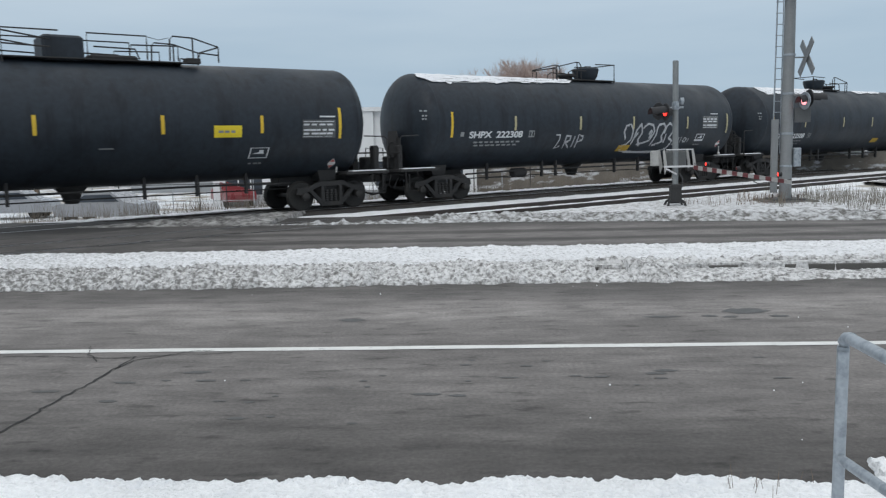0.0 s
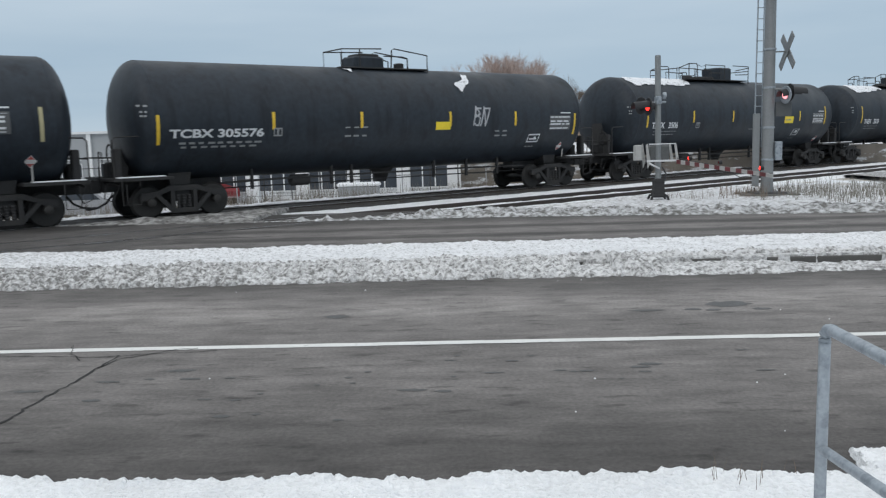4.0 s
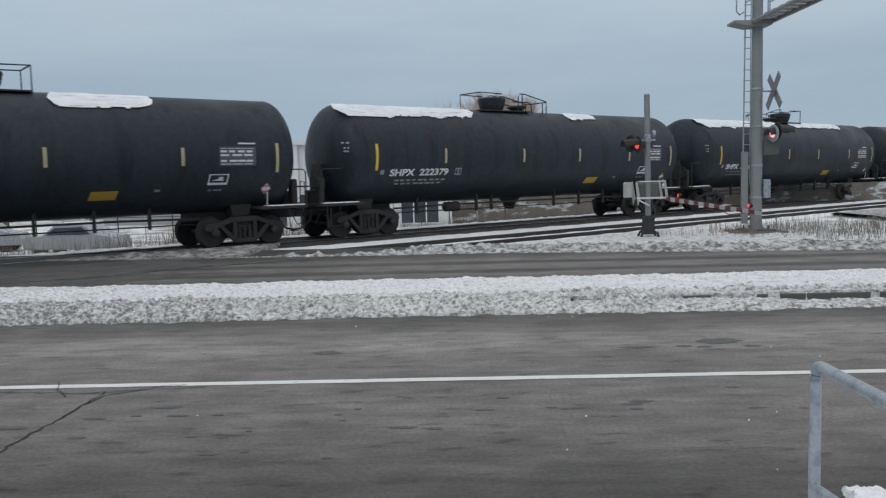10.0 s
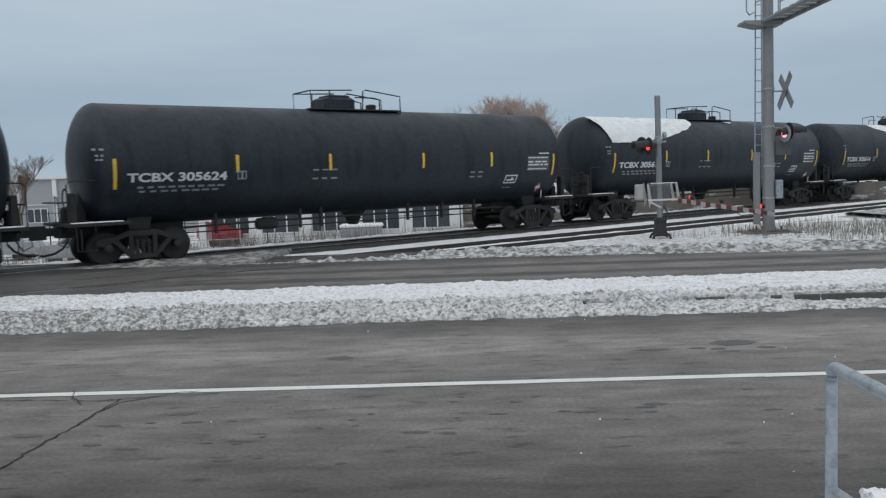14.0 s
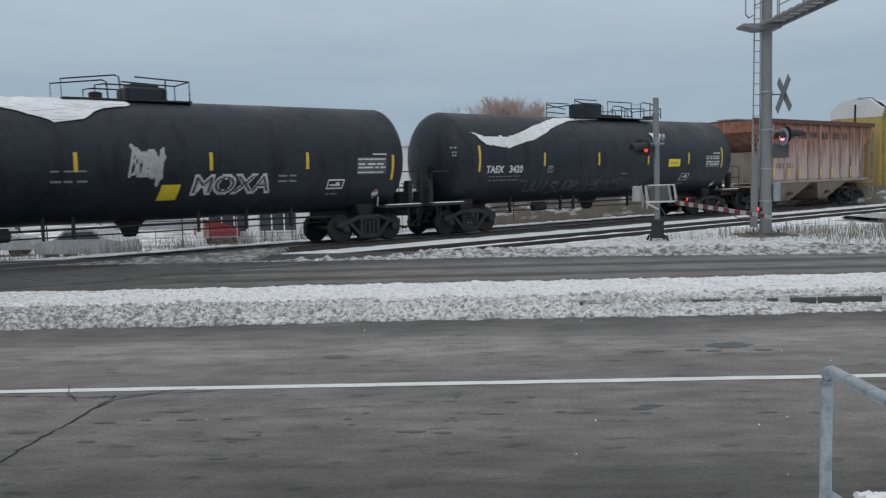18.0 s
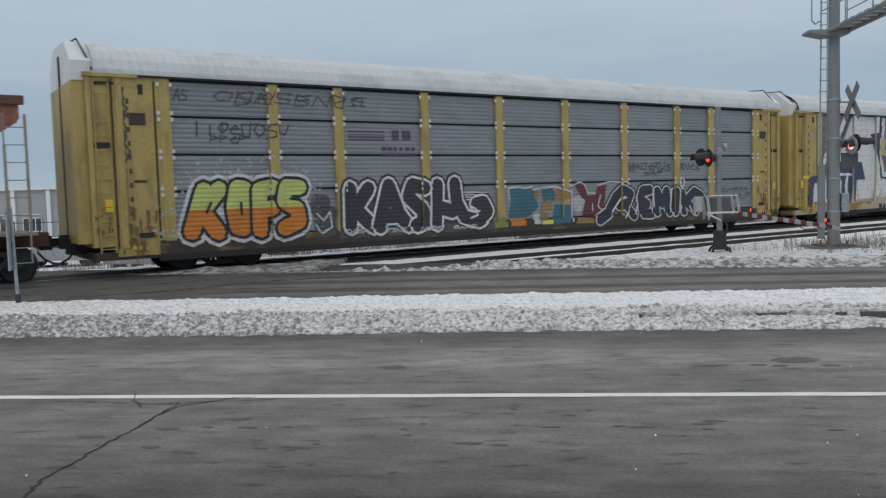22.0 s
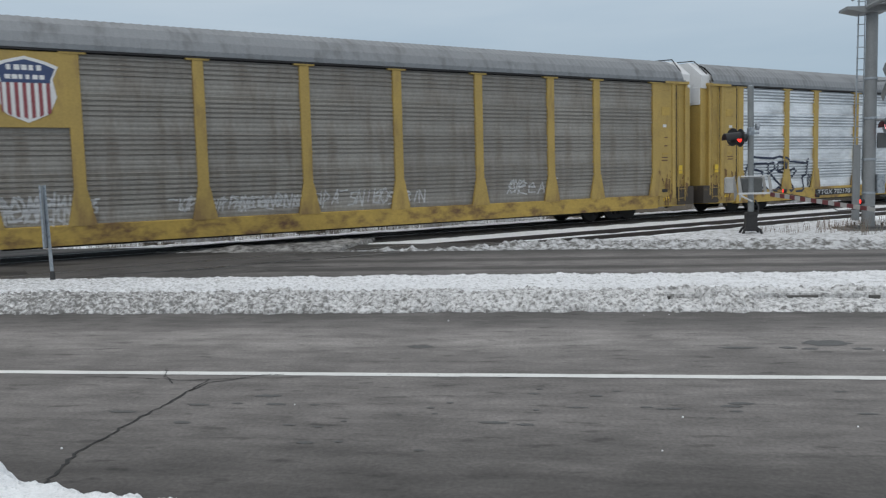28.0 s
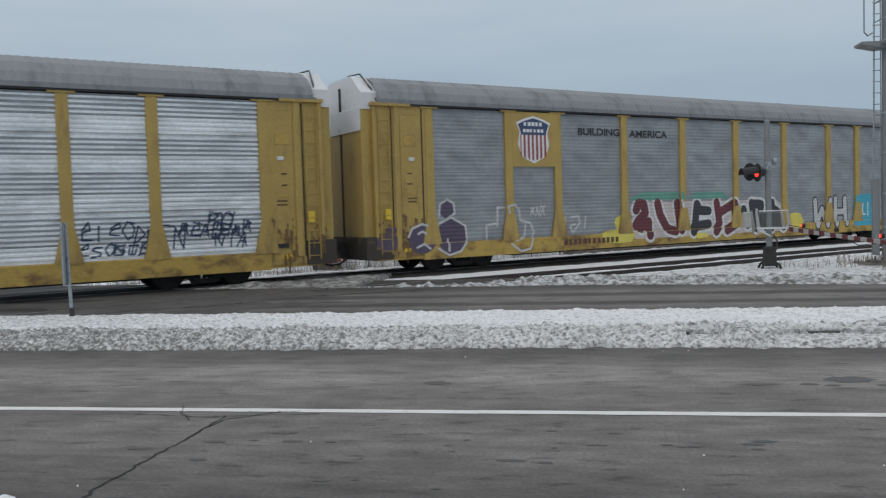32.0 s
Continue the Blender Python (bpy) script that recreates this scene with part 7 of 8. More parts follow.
        if cap:
            bx(-0.04, 0.0, -1.38, 1.38, 4.15, 4.8, CANVAS, "end_canvas", "white sheet hanging over the end door")
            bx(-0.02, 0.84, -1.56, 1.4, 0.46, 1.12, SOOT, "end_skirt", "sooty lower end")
            bx(1.42, 1.6, -1.562, -1.54, 3.28, 3.38, WHITE, "notice_label", "small white label")
            for z in (2.9, 2.6, 2.18, 2.08):
                bx(1.35, 1.35 + (0.3 if z < 2.3 else 0.16), -1.556, -1.54, z, z + 0.035, RUST_DARK, "stencil_line")
        rn = random.Random(int(x) + 3)
        for a, b, z0, z1, n in ((1.15, 1.8, 0.95, 1.75, 16), (0.95, 1.5, 0.66, 1.1, 12), (0.3, 0.8, 1.1, 1.6, 9)):
            streaks = []
            for _ in range(n):
                u, w, h = rn.uniform(a, b), rn.uniform(0.012, 0.05), rn.uniform(z0, z1)
                v = h - rn.uniform(0.08, 0.4)
                c, e = x + u * s, rn.uniform(-0.02, 0.02)
                streaks.append([(c - w, h), (c - w * 0.7 + e, v), (c + w * 0.5 + e, v + 0.05), (c + w, h - 0.04)])
            painted("rust_stain", streaks, STAIN, car, RACK, "streaks of dark rust", 0.004 if b > 1 else 0.012)
        for k in range(0 if cap else 9):
            bx(1.2, 1.27, -1.56, -1.54, 1.5 + 0.34 * k, 1.62 + 0.34 * k, RUST_DARK, "hinge")
        part("end_cap", Shape().prism([(-1.42, 4.75), (1.42, 4.75), (1.42, 5.22), (0.75, 5.76), (-0.75, 5.76), (-1.42, 5.22)], *sorted((x + 0.02 * s, x + 0.6 * s)), "yz"), CANVAS, car, "white end cap above the doors")
        lad = part("ladder", Shape().tube([(x + 0.46 * s, -1.57, 0.6), (x + 0.46 * s, -1.57, 4.7)], 0.018, 6).tube([(x + 0.8 * s, -1.57, 0.6), (x + 0.8 * s, -1.57, 4.7)], 0.018, 6), yellow, car, "yellow corner ladder")
        for k in range(12):
            z = 0.7 + 0.34 * k
            part("rung", Shape().tube([(x + 0.46 * s, -1.57, z), (x + 0.8 * s, -1.57, z)], 0.013, 6), yellow, lad)
        hoop = [(x + 0.5 * s, -1.45, 4.95), (x + 0.4 * s, -1.3, 5.35), (x + 0.3 * s, -0.8, 5.83), (x + 0.3 * s, 0.0, 5.88)]
        part("roof_hoop", Shape().tube(hoop, 0.022, 6), SEAM, car, "black roof-edge strip")
    # ribbed roof with rounded shoulders
    prof = [(-1.56, 4.88), (-1.56, 5.05), (-1.45, 5.29), (-1.18, 5.55), (-0.74, 5.76), (-0.25, 5.83), (0.25, 5.83), (0.74, 5.76), (1.18, 5.55), (1.45, 5.29), (1.56, 5.05), (1.56, 4.88)]
    nx = int((AL - 2.1) / 0.105)
    rs = Shape()
    def rp(i, j):
        y, z = prof[j]
        k = (0.014 if roof is ROOF_GREY else 0.02) if i % 2 else 0.0
        return (1.05 + i * 0.105, y * (1 - k * 0.4), z - (k if 0 < j < 11 else 0))
    rs.grid(rp, nx, len(prof) - 1)
    part("roof", rs, roof, car, "ribbed curved steel roof")
    part("roof_edge", Shape().box((1.0, -1.6, 4.915), (AL - 1.0, -1.55, 4.975)), roof, car)
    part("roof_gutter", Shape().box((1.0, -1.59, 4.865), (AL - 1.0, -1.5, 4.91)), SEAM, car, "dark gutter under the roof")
    for x in (4.05, AL - 4.05):
        bogie(car, x)
    part("centre_sill", Shape().bbox((0.5, -0.3, 0.55), (AL - 0.5, 0.3, 0.95), 0.03), IRON, car)
    part("floor_skirt", Shape().bbox((5.8, -1.25, 0.32), (AL - 5.8, 1.25, 0.46), 0.02), IRON, car)
    ends(car, AL)
    return car


racks = [
    autorack("yellow and grey autorack with spray-painted lower panels", PANEL_GREY, YELLOW_PALE, ROOF_WHITE, False, False, SOOT, True, style="fine"),
    autorack("faded tan autorack covered with giant white and navy spray letters", PANEL_TAN, PANEL_TAN, ROOF_WHITE, False, True, SILL_WORN, True, style="fine"),
    autorack("yellow autorack with dull grimy panels and a shield emblem", PANEL_DULL, YELLOW, ROOF_GREY, True, True, style="soft", slot=GROOVE_SHADE_DULL),
    autorack("yellow autorack with bright silver panels", PANEL_SILVER, YELLOW, ROOF_GREY, True, True, style="half", slot=GROOVE_SHADE),
    autorack("yellow autorack with slate grey panels and a shield emblem", PANEL_SLATE, YELLOW, ROOF_GREY, True, True, style="fine"),
]
for k, car in enumerate(racks):
    CARS.append((car, ORIGIN[14 + k]))
# the tan car keeps plain yellow ends
for ob in racks[1].children:
    if ob.name.split(".")[0] in ("end_bay", "end_rib", "access_panel", "corner_bay", "corner_post", "end_door", "end_header", "ladder"):
        ob.data = ob.data.copy()
        ob.data.materials[0] = YELLOW_PALE
        for r in ob.children:
            r.data.materials[0] = YELLOW_PALE


def throw_up(car, side, letters, w, layers):
    """Spray-can letters from thick strokes: one halo under all of them, then each letter over the one before."""
    (extra, mat, label), rest = layers[0], layers[1:]
    for lines in letters:
        painted("graffiti_halo", [q for line in lines for q in stroke(line, w + extra)], mat, car, side, label, 0.005)
    for i, lines in enumerate(letters):
        for k, (extra, mat, label) in enumerate(rest):
            painted("graffiti_letter", [q for line in lines for q in stroke(line, w + extra)], mat, car, side, label, 0.009 + 0.006 * i + 0.003 * k)


SMOKE = surface("faded_black_spray", (0.075, 0.078, 0.085), 0.7, vary=0.35, scale=4)
CHAR = surface("charcoal_spray", (0.036, 0.037, 0.045), 0.65, vary=0.3, scale=2)
TEAL_D = surface("dull_teal_spray", (0.042, 0.125, 0.165), 0.65, vary=0.35, scale=2)
LIME = surface("lime_yellow_spray", (0.50, 0.55, 0.17), 0.6, vary=0.2, scale=3)
RUSTY_O = surface("burnt_orange_spray", (0.56, 0.19, 0.03), 0.6, vary=0.25, scale=3)
INK = surface("blue_black_spray", (0.030, 0.034, 0.052), 0.65, vary=0.3, scale=2)
DUST = surface("dusty_white_spray", (0.50, 0.505, 0.515), 0.65, vary=0.25, scale=4)
OCHRE = surface("ochre_spray", (0.26, 0.17, 0.075), 0.65, vary=0.3, scale=3)

# first car: two-tone bubble letters, a charcoal piece, teal and maroon pieces, thin tags
A0 = racks[0]
kofs = [[[(3.22, 1.02), (3.58, 2.08)], [(3.98, 2.1), (3.5, 1.55), (3.9, 0.98)]],
        [[(4.46, 2.12), (4.36, 1.6), (4.44, 1.08), (4.62, 1.06), (4.74, 1.6), (4.66, 2.1), (4.46, 2.12)]],
        [[(5.06, 0.98), (5.08, 2.06), (5.42, 2.12)], [(5.1, 1.5), (5.4, 1.56)]],
        [[(6.24, 2.1), (5.82, 2.12), (5.74, 1.74), (6.16, 1.5), (6.2, 1.16), (5.72, 1.0)]]]
throw_up(A0, RACK_FINE, kofs, 0.42, [(0.36, GRAF_W, "white spray halo"), (0.17, GRAF_K, "black spray outline")])
for i, letter in enumerate(kofs):
    polys = [q for line in letter for q in stroke(line, 0.42)]
    painted("graffiti_fill", polys, RUSTY_O, A0, RACK_FINE, "burnt orange spray letter", 0.012 + 0.006 * i, zhi=1.58)
    painted("graffiti_fill", polys, LIME, A0, RACK_FINE, "lime yellow spray letter", 0.012 + 0.006 * i, zlo=1.58)
for line in ([(4.55, 1.72), (4.56, 1.42)], [(5.3, 1.28), (5.42, 1.1)], [(3.62, 1.5), (3.75, 1.75)], [(5.95, 1.8), (6.2, 1.76)]):
    painted("graffiti_line", stroke(line, 0.07), GRAF_K, A0, RACK_FINE, "black spray slit", 0.036)
dots, rd = [], random.Random(14)
for _ in range(230):
    q, r = rd.uniform(-0.5, 3.6), rd.uniform(0.85, 1.35)
    x, z, a = 4.7 + 1.9 * r * math.cos(q), 1.35 + 1.25 * r * math.sin(q), rd.uniform(0.015, 0.05)
    if x < 7.1:
        dots.append([(x + a * math.cos(u), z + a * math.sin(u)) for u in (0, 1.05, 2.1, 3.14, 4.2, 5.2)])
painted("spray_dots", [d for d in dots if 0.9 < d[0][1] < 2.95], GRAF_GREY, A0, RACK_FINE, "cloud of pale spray dabs", 0.003)
for q in (blotch(6.65, 7.4, 0.7, 1.6, 91), blotch(6.5, 7.2, 1.2, 1.9, 92)):
    painted("graffiti_haze", [q], GRAF_FAINT, A0, RACK_FINE, "dull grey spray haze", 0.003)
painted("graffiti_line", stroke([(6.75, 1.35), (6.95, 1.15), (7.15, 1.4), (7.2, 0.95), (6.85, 0.8), (6.7, 1.05)], 0.05), DUST, A0, RACK_FINE, "pale looping spray line", 0.006)
painted("graffiti_ground", [[(7.4, 0.62), (13.05, 0.62), (12.9, 1.35), (11.6, 1.75), (7.5, 1.9)]], GRAF_FAINT, A0, RACK_FINE, "dark grey spray ground", 0.002)
kash = [[[(7.78, 0.95), (7.8, 2.02)], [(8.4, 2.02), (7.95, 1.45), (8.5, 0.92)]],
        [[(8.72, 0.9), (9.08, 2.1), (9.42, 1.25), (9.7, 0.9)], [(8.95, 1.2), (9.4, 1.2)]],
        [[(10.3, 2.0), (9.9, 2.1), (9.75, 1.75), (10.2, 1.35), (10.35, 1.0), (10.0, 0.88)]],
        [[(10.8, 2.08), (10.72, 0.9)], [(10.85, 1.4), (11.35, 1.25)], [(11.45, 2.12), (11.5, 1.55), (11.8, 1.05), (12.35, 0.92), (12.72, 1.2), (12.55, 1.5), (12.25, 1.45)]]]
throw_up(A0, RACK_FINE, kash, 0.42, [(0.3, CHAR, "charcoal spray edge"), (0.15, GRAF_W, "white spray outline"), (0.0, CHAR, "charcoal spray letter")])
painted("graffiti_line", stroke([(12.02, 1.4), (12.25, 1.28), (12.3, 1.1), (12.05, 1.02)], 0.07), GRAF_W, A0, RACK_FINE, "white spray hook", 0.04)
for k, (x0, x1, z) in enumerate(((11.75, 12.7, 1.84), (11.8, 12.5, 1.76), (11.85, 12.6, 1.68), (11.9, 12.4, 1.6))):
    painted("graffiti_line", stroke([(x0, z), (x1, z - 0.03)], 0.04), DUST, A0, RACK_FINE, "white spray streak", 0.018)
for x0, x1, z in ((7.6, 8.3, 0.78), (8.9, 9.6, 0.76), (10.1, 10.9, 0.76), (11.3, 12.2, 0.74)):
    painted("tag_scrawl", scribble(x0, x1, z - 0.05, z + 0.08, 8, int(x0 * 10), 0.025), DUST, A0, RACK_FINE, "row of small pale dabs", 0.04)
painted("graffiti_patch", [rect(12.95, 0.66, 13.5, 0.98)], surface_once("olive_spray", (0.2, 0.21, 0.07)), A0, RACK_FINE, "olive spray patch", 0.005)
for q in ([(13.62, 1.9), (14.68, 1.9), (14.86, 1.25), (14.4, 0.95), (13.56, 0.95), (13.7, 1.5)], [(14.98, 1.9), (15.5, 1.9), (15.72, 1.5), (15.1, 1.35)], [(15.42, 0.68), (16.26, 0.68), (16.3, 1.3), (15.6, 1.34)]):
    painted("graffiti_block", [q], TEAL_D, A0, RACK_FINE, "dull teal spray block", 0.006)
for q, mat, lab in (([(15.55, 1.46), (16.32, 1.5), (16.25, 1.86), (15.72, 1.9)], OCHRE, "ochre spray patch"), ([(14.92, 1.08), (15.5, 1.15), (15.42, 1.52), (15.02, 1.42)], OCHRE, "ochre spray patch"), ([(14.7, 1.55), (14.92, 1.55), (14.9, 1.9), (14.74, 1.9)], OCHRE, "ochre spray patch"),
                    (rect(13.62, 0.68, 14.26, 0.93), RUSTY_O, "burnt orange spray patch"), (rect(14.95, 0.68, 15.45, 0.82), GRAF_Y, "yellow spray patch"), (rect(14.62, 0.7, 14.9, 1.05), DUST, "pale spray patch"), (rect(14.95, 0.86, 15.3, 1.05), OCHRE, "ochre spray patch")):
    painted("graffiti_patch", [q], mat, A0, RACK_FINE, lab, 0.010)
for line in ([(13.62, 1.55), (13.6, 1.93), (14.1, 1.96), (14.2, 1.9), (14.6, 1.95)], [(14.62, 1.86), (15.6, 1.94), (16.35, 1.74)], [(16.38, 1.8), (16.36, 0.72)]):
    painted("graffiti_line", stroke(line, 0.06), DUST, A0, RACK_FINE, "pale spray outline", 0.014)
painted("graffiti_block", [[(16.5, 1.98), (16.95, 2.02), (17.12, 1.6), (17.5, 1.6), (17.62, 1.9), (18.05, 1.95), (17.95, 1.3), (17.7, 0.85), (16.85, 0.9), (17.0, 1.35)]], GRAF_R, A0, RACK_FINE, "maroon spray block", 0.006)
painted("graffiti_patch", [[(16.4, 1.52), (16.72, 1.62), (17.02, 1.42), (16.85, 1.1), (16.62, 0.98), (16.45, 1.2)]], GRAF_GREY, A0, RACK_FINE, "pale grey spray leaf", 0.010)
painted("graffiti_patch", [[(16.5, 0.64), (17.4, 0.62), (17.3, 0.8), (16.6, 0.86)]], OCHRE, A0, RACK_FINE, "ochre spray patch", 0.010)
for line in ([(16.42, 1.95), (16.75, 2.08), (17.0, 1.98), (17.15, 1.66), (17.5, 1.66)], [(17.35, 1.3), (17.35, 1.05)], [(17.75, 1.6), (17.62, 1.2), (17.85, 1.05)], [(17.6, 1.95), (18.2, 2.06), (19.1, 2.04)]):
    painted("graffiti_line", stroke(line, 0.05), DUST, A0, RACK_FINE, "pale spray outline", 0.016)
remik = [[[(17.65, 0.72), (18.1, 0.95), (18.5, 1.5), (18.85, 1.74), (19.28, 1.6), (19.1, 1.28), (18.7, 1.2)], [(19.0, 1.2), (19.38, 0.82)]],
         [[(20.3, 1.72), (19.9, 1.7), (19.78, 1.36), (20.15, 1.2)], [(19.85, 1.15), (19.9, 0.86), (20.35, 0.85)]],
         [[(20.62, 0.9), (20.68, 1.66), (20.98, 1.2), (21.2, 1.66), (21.3, 0.88)]],
         [[(21.7, 1.62), (21.62, 0.88)]],
         [[(22.1, 1.55), (22.1, 0.88)], [(22.78, 1.6), (22.3, 1.25), (22.8, 0.86)], [(22.8, 1.6), (23.2, 1.42), (23.45, 1.05), (23.6, 0.8)]]]
throw_up(A0, RACK_FINE, remik, 0.36, [(0.24, CHAR, "charcoal spray edge"), (0.11, DUST, "pale spray outline"), (0.0, INK, "blue-black spray letter")])
for line in ([(18.3, 1.0), (18.75, 1.45)], [(18.9, 0.75), (19.2, 1.15)], [(19.55, 1.5), (19.6, 1.2), (19.5, 0.85)], [(20.45, 1.75), (20.5, 1.1)], [(21.45, 1.75), (21.4, 1.0), (21.5, 0.8)], [(21.95, 1.1), (21.85, 0.85)], [(22.5, 1.05), (22.75, 0.7)]):
    painted("graffiti_line", stroke(line, 0.07), GRAF_W, A0, RACK_FINE, "white spray highlight", 0.046)
painted("graffiti_line", stroke([(22.05 + 0.16 * math.cos(q), 1.98 + 0.18 * math.sin(q)) for q in [math.pi * k / 6 for k in range(13)]], 0.06), GRAF_W, A0, RACK_FINE, "white spray ring", 0.046)
for x0, x1, z0, z1, n, sd, w, mat in ((2.9, 3.3, 4.35, 4.65, 4, 20, 0.035, SMOKE), (3.9, 8.4, 4.3, 4.66, 15, 21, 0.035, SMOKE), (3.3, 6.0, 3.45, 3.82, 16, 22, 0.05, SMOKE), (3.8, 4.8, 3.3, 3.5, 8, 26, 0.04, SMOKE), (19.2, 21.5, 2.42, 2.72, 14, 23, 0.04, SMOKE), (21.9, 23.2, 2.4, 2.7, 9, 27, 0.035, SMOKE), (20.0, 21.0, 2.25, 2.45, 6, 28, 0.04, SMOKE), (24.1, 26.3, 1.2, 1.5, 14, 24, 0.03, GRAF_P), (24.1, 26.2, 1.55, 1.72, 14, 25, 0.025, GRAF_P)):
    painted("tag_scrawl", scribble(x0, x1, z0, z1, n, sd, w), mat, A0, RACK_FINE, "thin faded black spray tag")
painted("tag_scrawl", stroke([(1.7, 4.6), (1.6, 4.3), (1.78, 4.1), (1.6, 3.85), (1.75, 3.6), (1.62, 3.3), (1.8, 3.05), (1.66, 2.8)], 0.05) + stroke([(1.55, 4.5), (1.72, 4.35), (1.58, 4.15), (1.74, 3.95), (1.6, 3.7), (1.74, 3.42), (1.6, 3.15), (1.72, 2.95)], 0.035), SMOKE, A0, RACK_FINE, "black tag down the end bay")
painted("faded_logo", [rect(7.8, 3.4 + 0.08 * k, 9.0, 3.44 + 0.08 * k) for k in range(4)] + [rect(9.25, 3.42, 9.5, 3.72), rect(9.6, 3.42, 9.9, 3.72)] + bars(8.9, 10.1, 3.12, 3.24, 6, 2) + bars(8.9, 10.1, 2.94, 3.04, 7, 3), GRAF_P, A0, RACK_FINE, "faded dark emblem of bars")
# second car: giant letters, painted over panels and posts alike
A1 = racks[1]
RACK_FOOT = RackSide(0.10, 0.15, "fine")
BLUE_N = surface("slate_navy_spray", (0.038, 0.058, 0.105), 0.6, vary=0.3, scale=2)


def big(name, polys, mat, label, layer):
    painted(name, polys, mat, A1, RACK_FOOT, label, 0.004 + 0.005 * layer, zhi=4.84)


def ragged(pts, w, seed):
    """A broad brush stroke with a torn edge."""
    rn, out = random.Random(seed), []
    for (xa, za), (xb, zb) in zip(pts, pts[1:]):
        n = max(1, int(math.hypot(xb - xa, zb - za) / 0.16))
        for k in range(n):
            f, g = k / n, (k + 1.15) / n
            j = rn.uniform(-0.035, 0.035)
            out += stroke([(xa + (xb - xa) * f + j, za + (zb - za) * f), (xa + (xb - xa) * g + j, za + (zb - za) * g)], w * rn.uniform(0.75, 1.2))
    return out


for q in ([(2.87, 4.82), (4.79, 4.86), (4.57, 4.36), (4.15, 3.69), (3.75, 3.25), (3.13, 3.02), (2.83, 2.18), (2.7, 1.93)],
          [(8.26, 4.97), (10.22, 4.89), (9.87, 4.33), (9.68, 3.95), (9.61, 3.41), (10.07, 3.24), (9.97, 2.93), (9.79, 2.65), (9.95, 2.47), (9.85, 2.19), (8.16, 2.07), (7.84, 2.74), (8.12, 3.4)],
          [(13.45, 4.8), (16.32, 4.79), (14.8, 3.38)],
          [(19.23, 4.84), (20.68, 4.76), (20.42, 3.72), (20.28, 2.77), (19.64, 2.12), (19.03, 2.31)],
          [(25.91, 4.87), (26.59, 4.85), (26.64, 0.71), (26.07, 0.73)]):
    big("graffiti_ground", [q], GRAF_B, "brown-grey spray ground", 3)
for q in ([(5.52, 4.9), (7.63, 4.9), (7.55, 4.08), (6.97, 4.04), (7.54, 3.18), (7.94, 2.23), (7.61, 1.13), (7.27, 1.01), (2.74, 0.91), (2.87, 1.92), (3.73, 2.03), (4.64, 3.36), (5.31, 4.79)],
          [(7.77, 1.86), (8.46, 1.89), (8.39, 1.05), (7.8, 1.03)],
          [(20.99, 4.83), (25.57, 4.82), (25.36, 3.79), (24.94, 3.58), (25.19, 2.75), (24.83, 1.93), (25.56, 1.82), (25.51, 0.73), (20.52, 0.6), (20.53, 1.62), (21.31, 1.8), (21.06, 2.96), (21.32, 3.73), (20.98, 3.91)]):
    big("graffiti_letter", [q], GRAF_W, "white spray letter body", 0)
for q in ([(5.3, 3.96), (4.76, 3.23), (5.75, 3.21)],
          [(4.34, 2.73), (6.21, 2.72), (6.52, 1.89), (5.61, 1.88), (5.52, 0.9), (4.45, 0.86), (4.52, 1.9), (3.66, 1.88)],
          [(6.97, 4.03), (7.73, 4.12), (7.74, 5.01), (10.82, 4.9), (10.78, 3.97), (10.94, 3.74), (10.74, 2.96), (10.89, 2.57), (10.87, 1.86), (10.01, 1.85), (9.94, 1.03), (8.42, 1.02), (8.46, 1.89), (7.92, 1.93), (7.52, 2.81)],
          [(12.89, 3.94), (13.45, 3.54), (14.77, 2.19), (15.3, 2.36), (16.29, 3.48), (16.56, 3.84), (16.58, 1.9), (15.71, 1.83), (15.46, 0.61), (13.71, 0.61), (13.81, 1.82), (12.82, 1.84)],
          [(20.3, 4.84), (20.99, 4.83), (20.93, 3.91), (21.24, 3.73), (20.98, 3.06), (21.18, 1.8), (20.53, 1.62), (20.46, 0.63), (19.75, 0.6), (19.76, 1.64), (20.4, 2.2), (20.61, 2.96), (20.37, 3.72)]):
    big("graffiti_navy", [q], BLUE_N, "navy spray shading", 1)
for k, q in enumerate(([(5.14, 4.88), (4.76, 4.3), (4.34, 3.69), (4.06, 3.29), (3.49, 3.09), (3.32, 2.76), (3.11, 2.44), (2.91, 1.99)],
          [(2.76, 2.03), (2.0, 1.92), (1.91, 0.96)],
          [(12.98, 4.83), (13.52, 3.95), (14.79, 2.93), (15.54, 3.65), (16.76, 4.75)],
          [(19.07, 4.83), (19.05, 3.79), (18.69, 3.69), (18.8, 3.05), (18.62, 2.59), (18.66, 1.85), (19.39, 1.65), (19.5, 0.61)],
          [(25.57, 4.86), (25.67, 3.79), (25.18, 3.58), (25.37, 2.86), (24.98, 2.14), (25.75, 2.02), (25.69, 0.74)])):
    big("graffiti_navy", ragged(q, (0.34, 0.3, 0.24, 0.24, 0.34)[k], k), BLUE_N, "navy spray outline", 4)
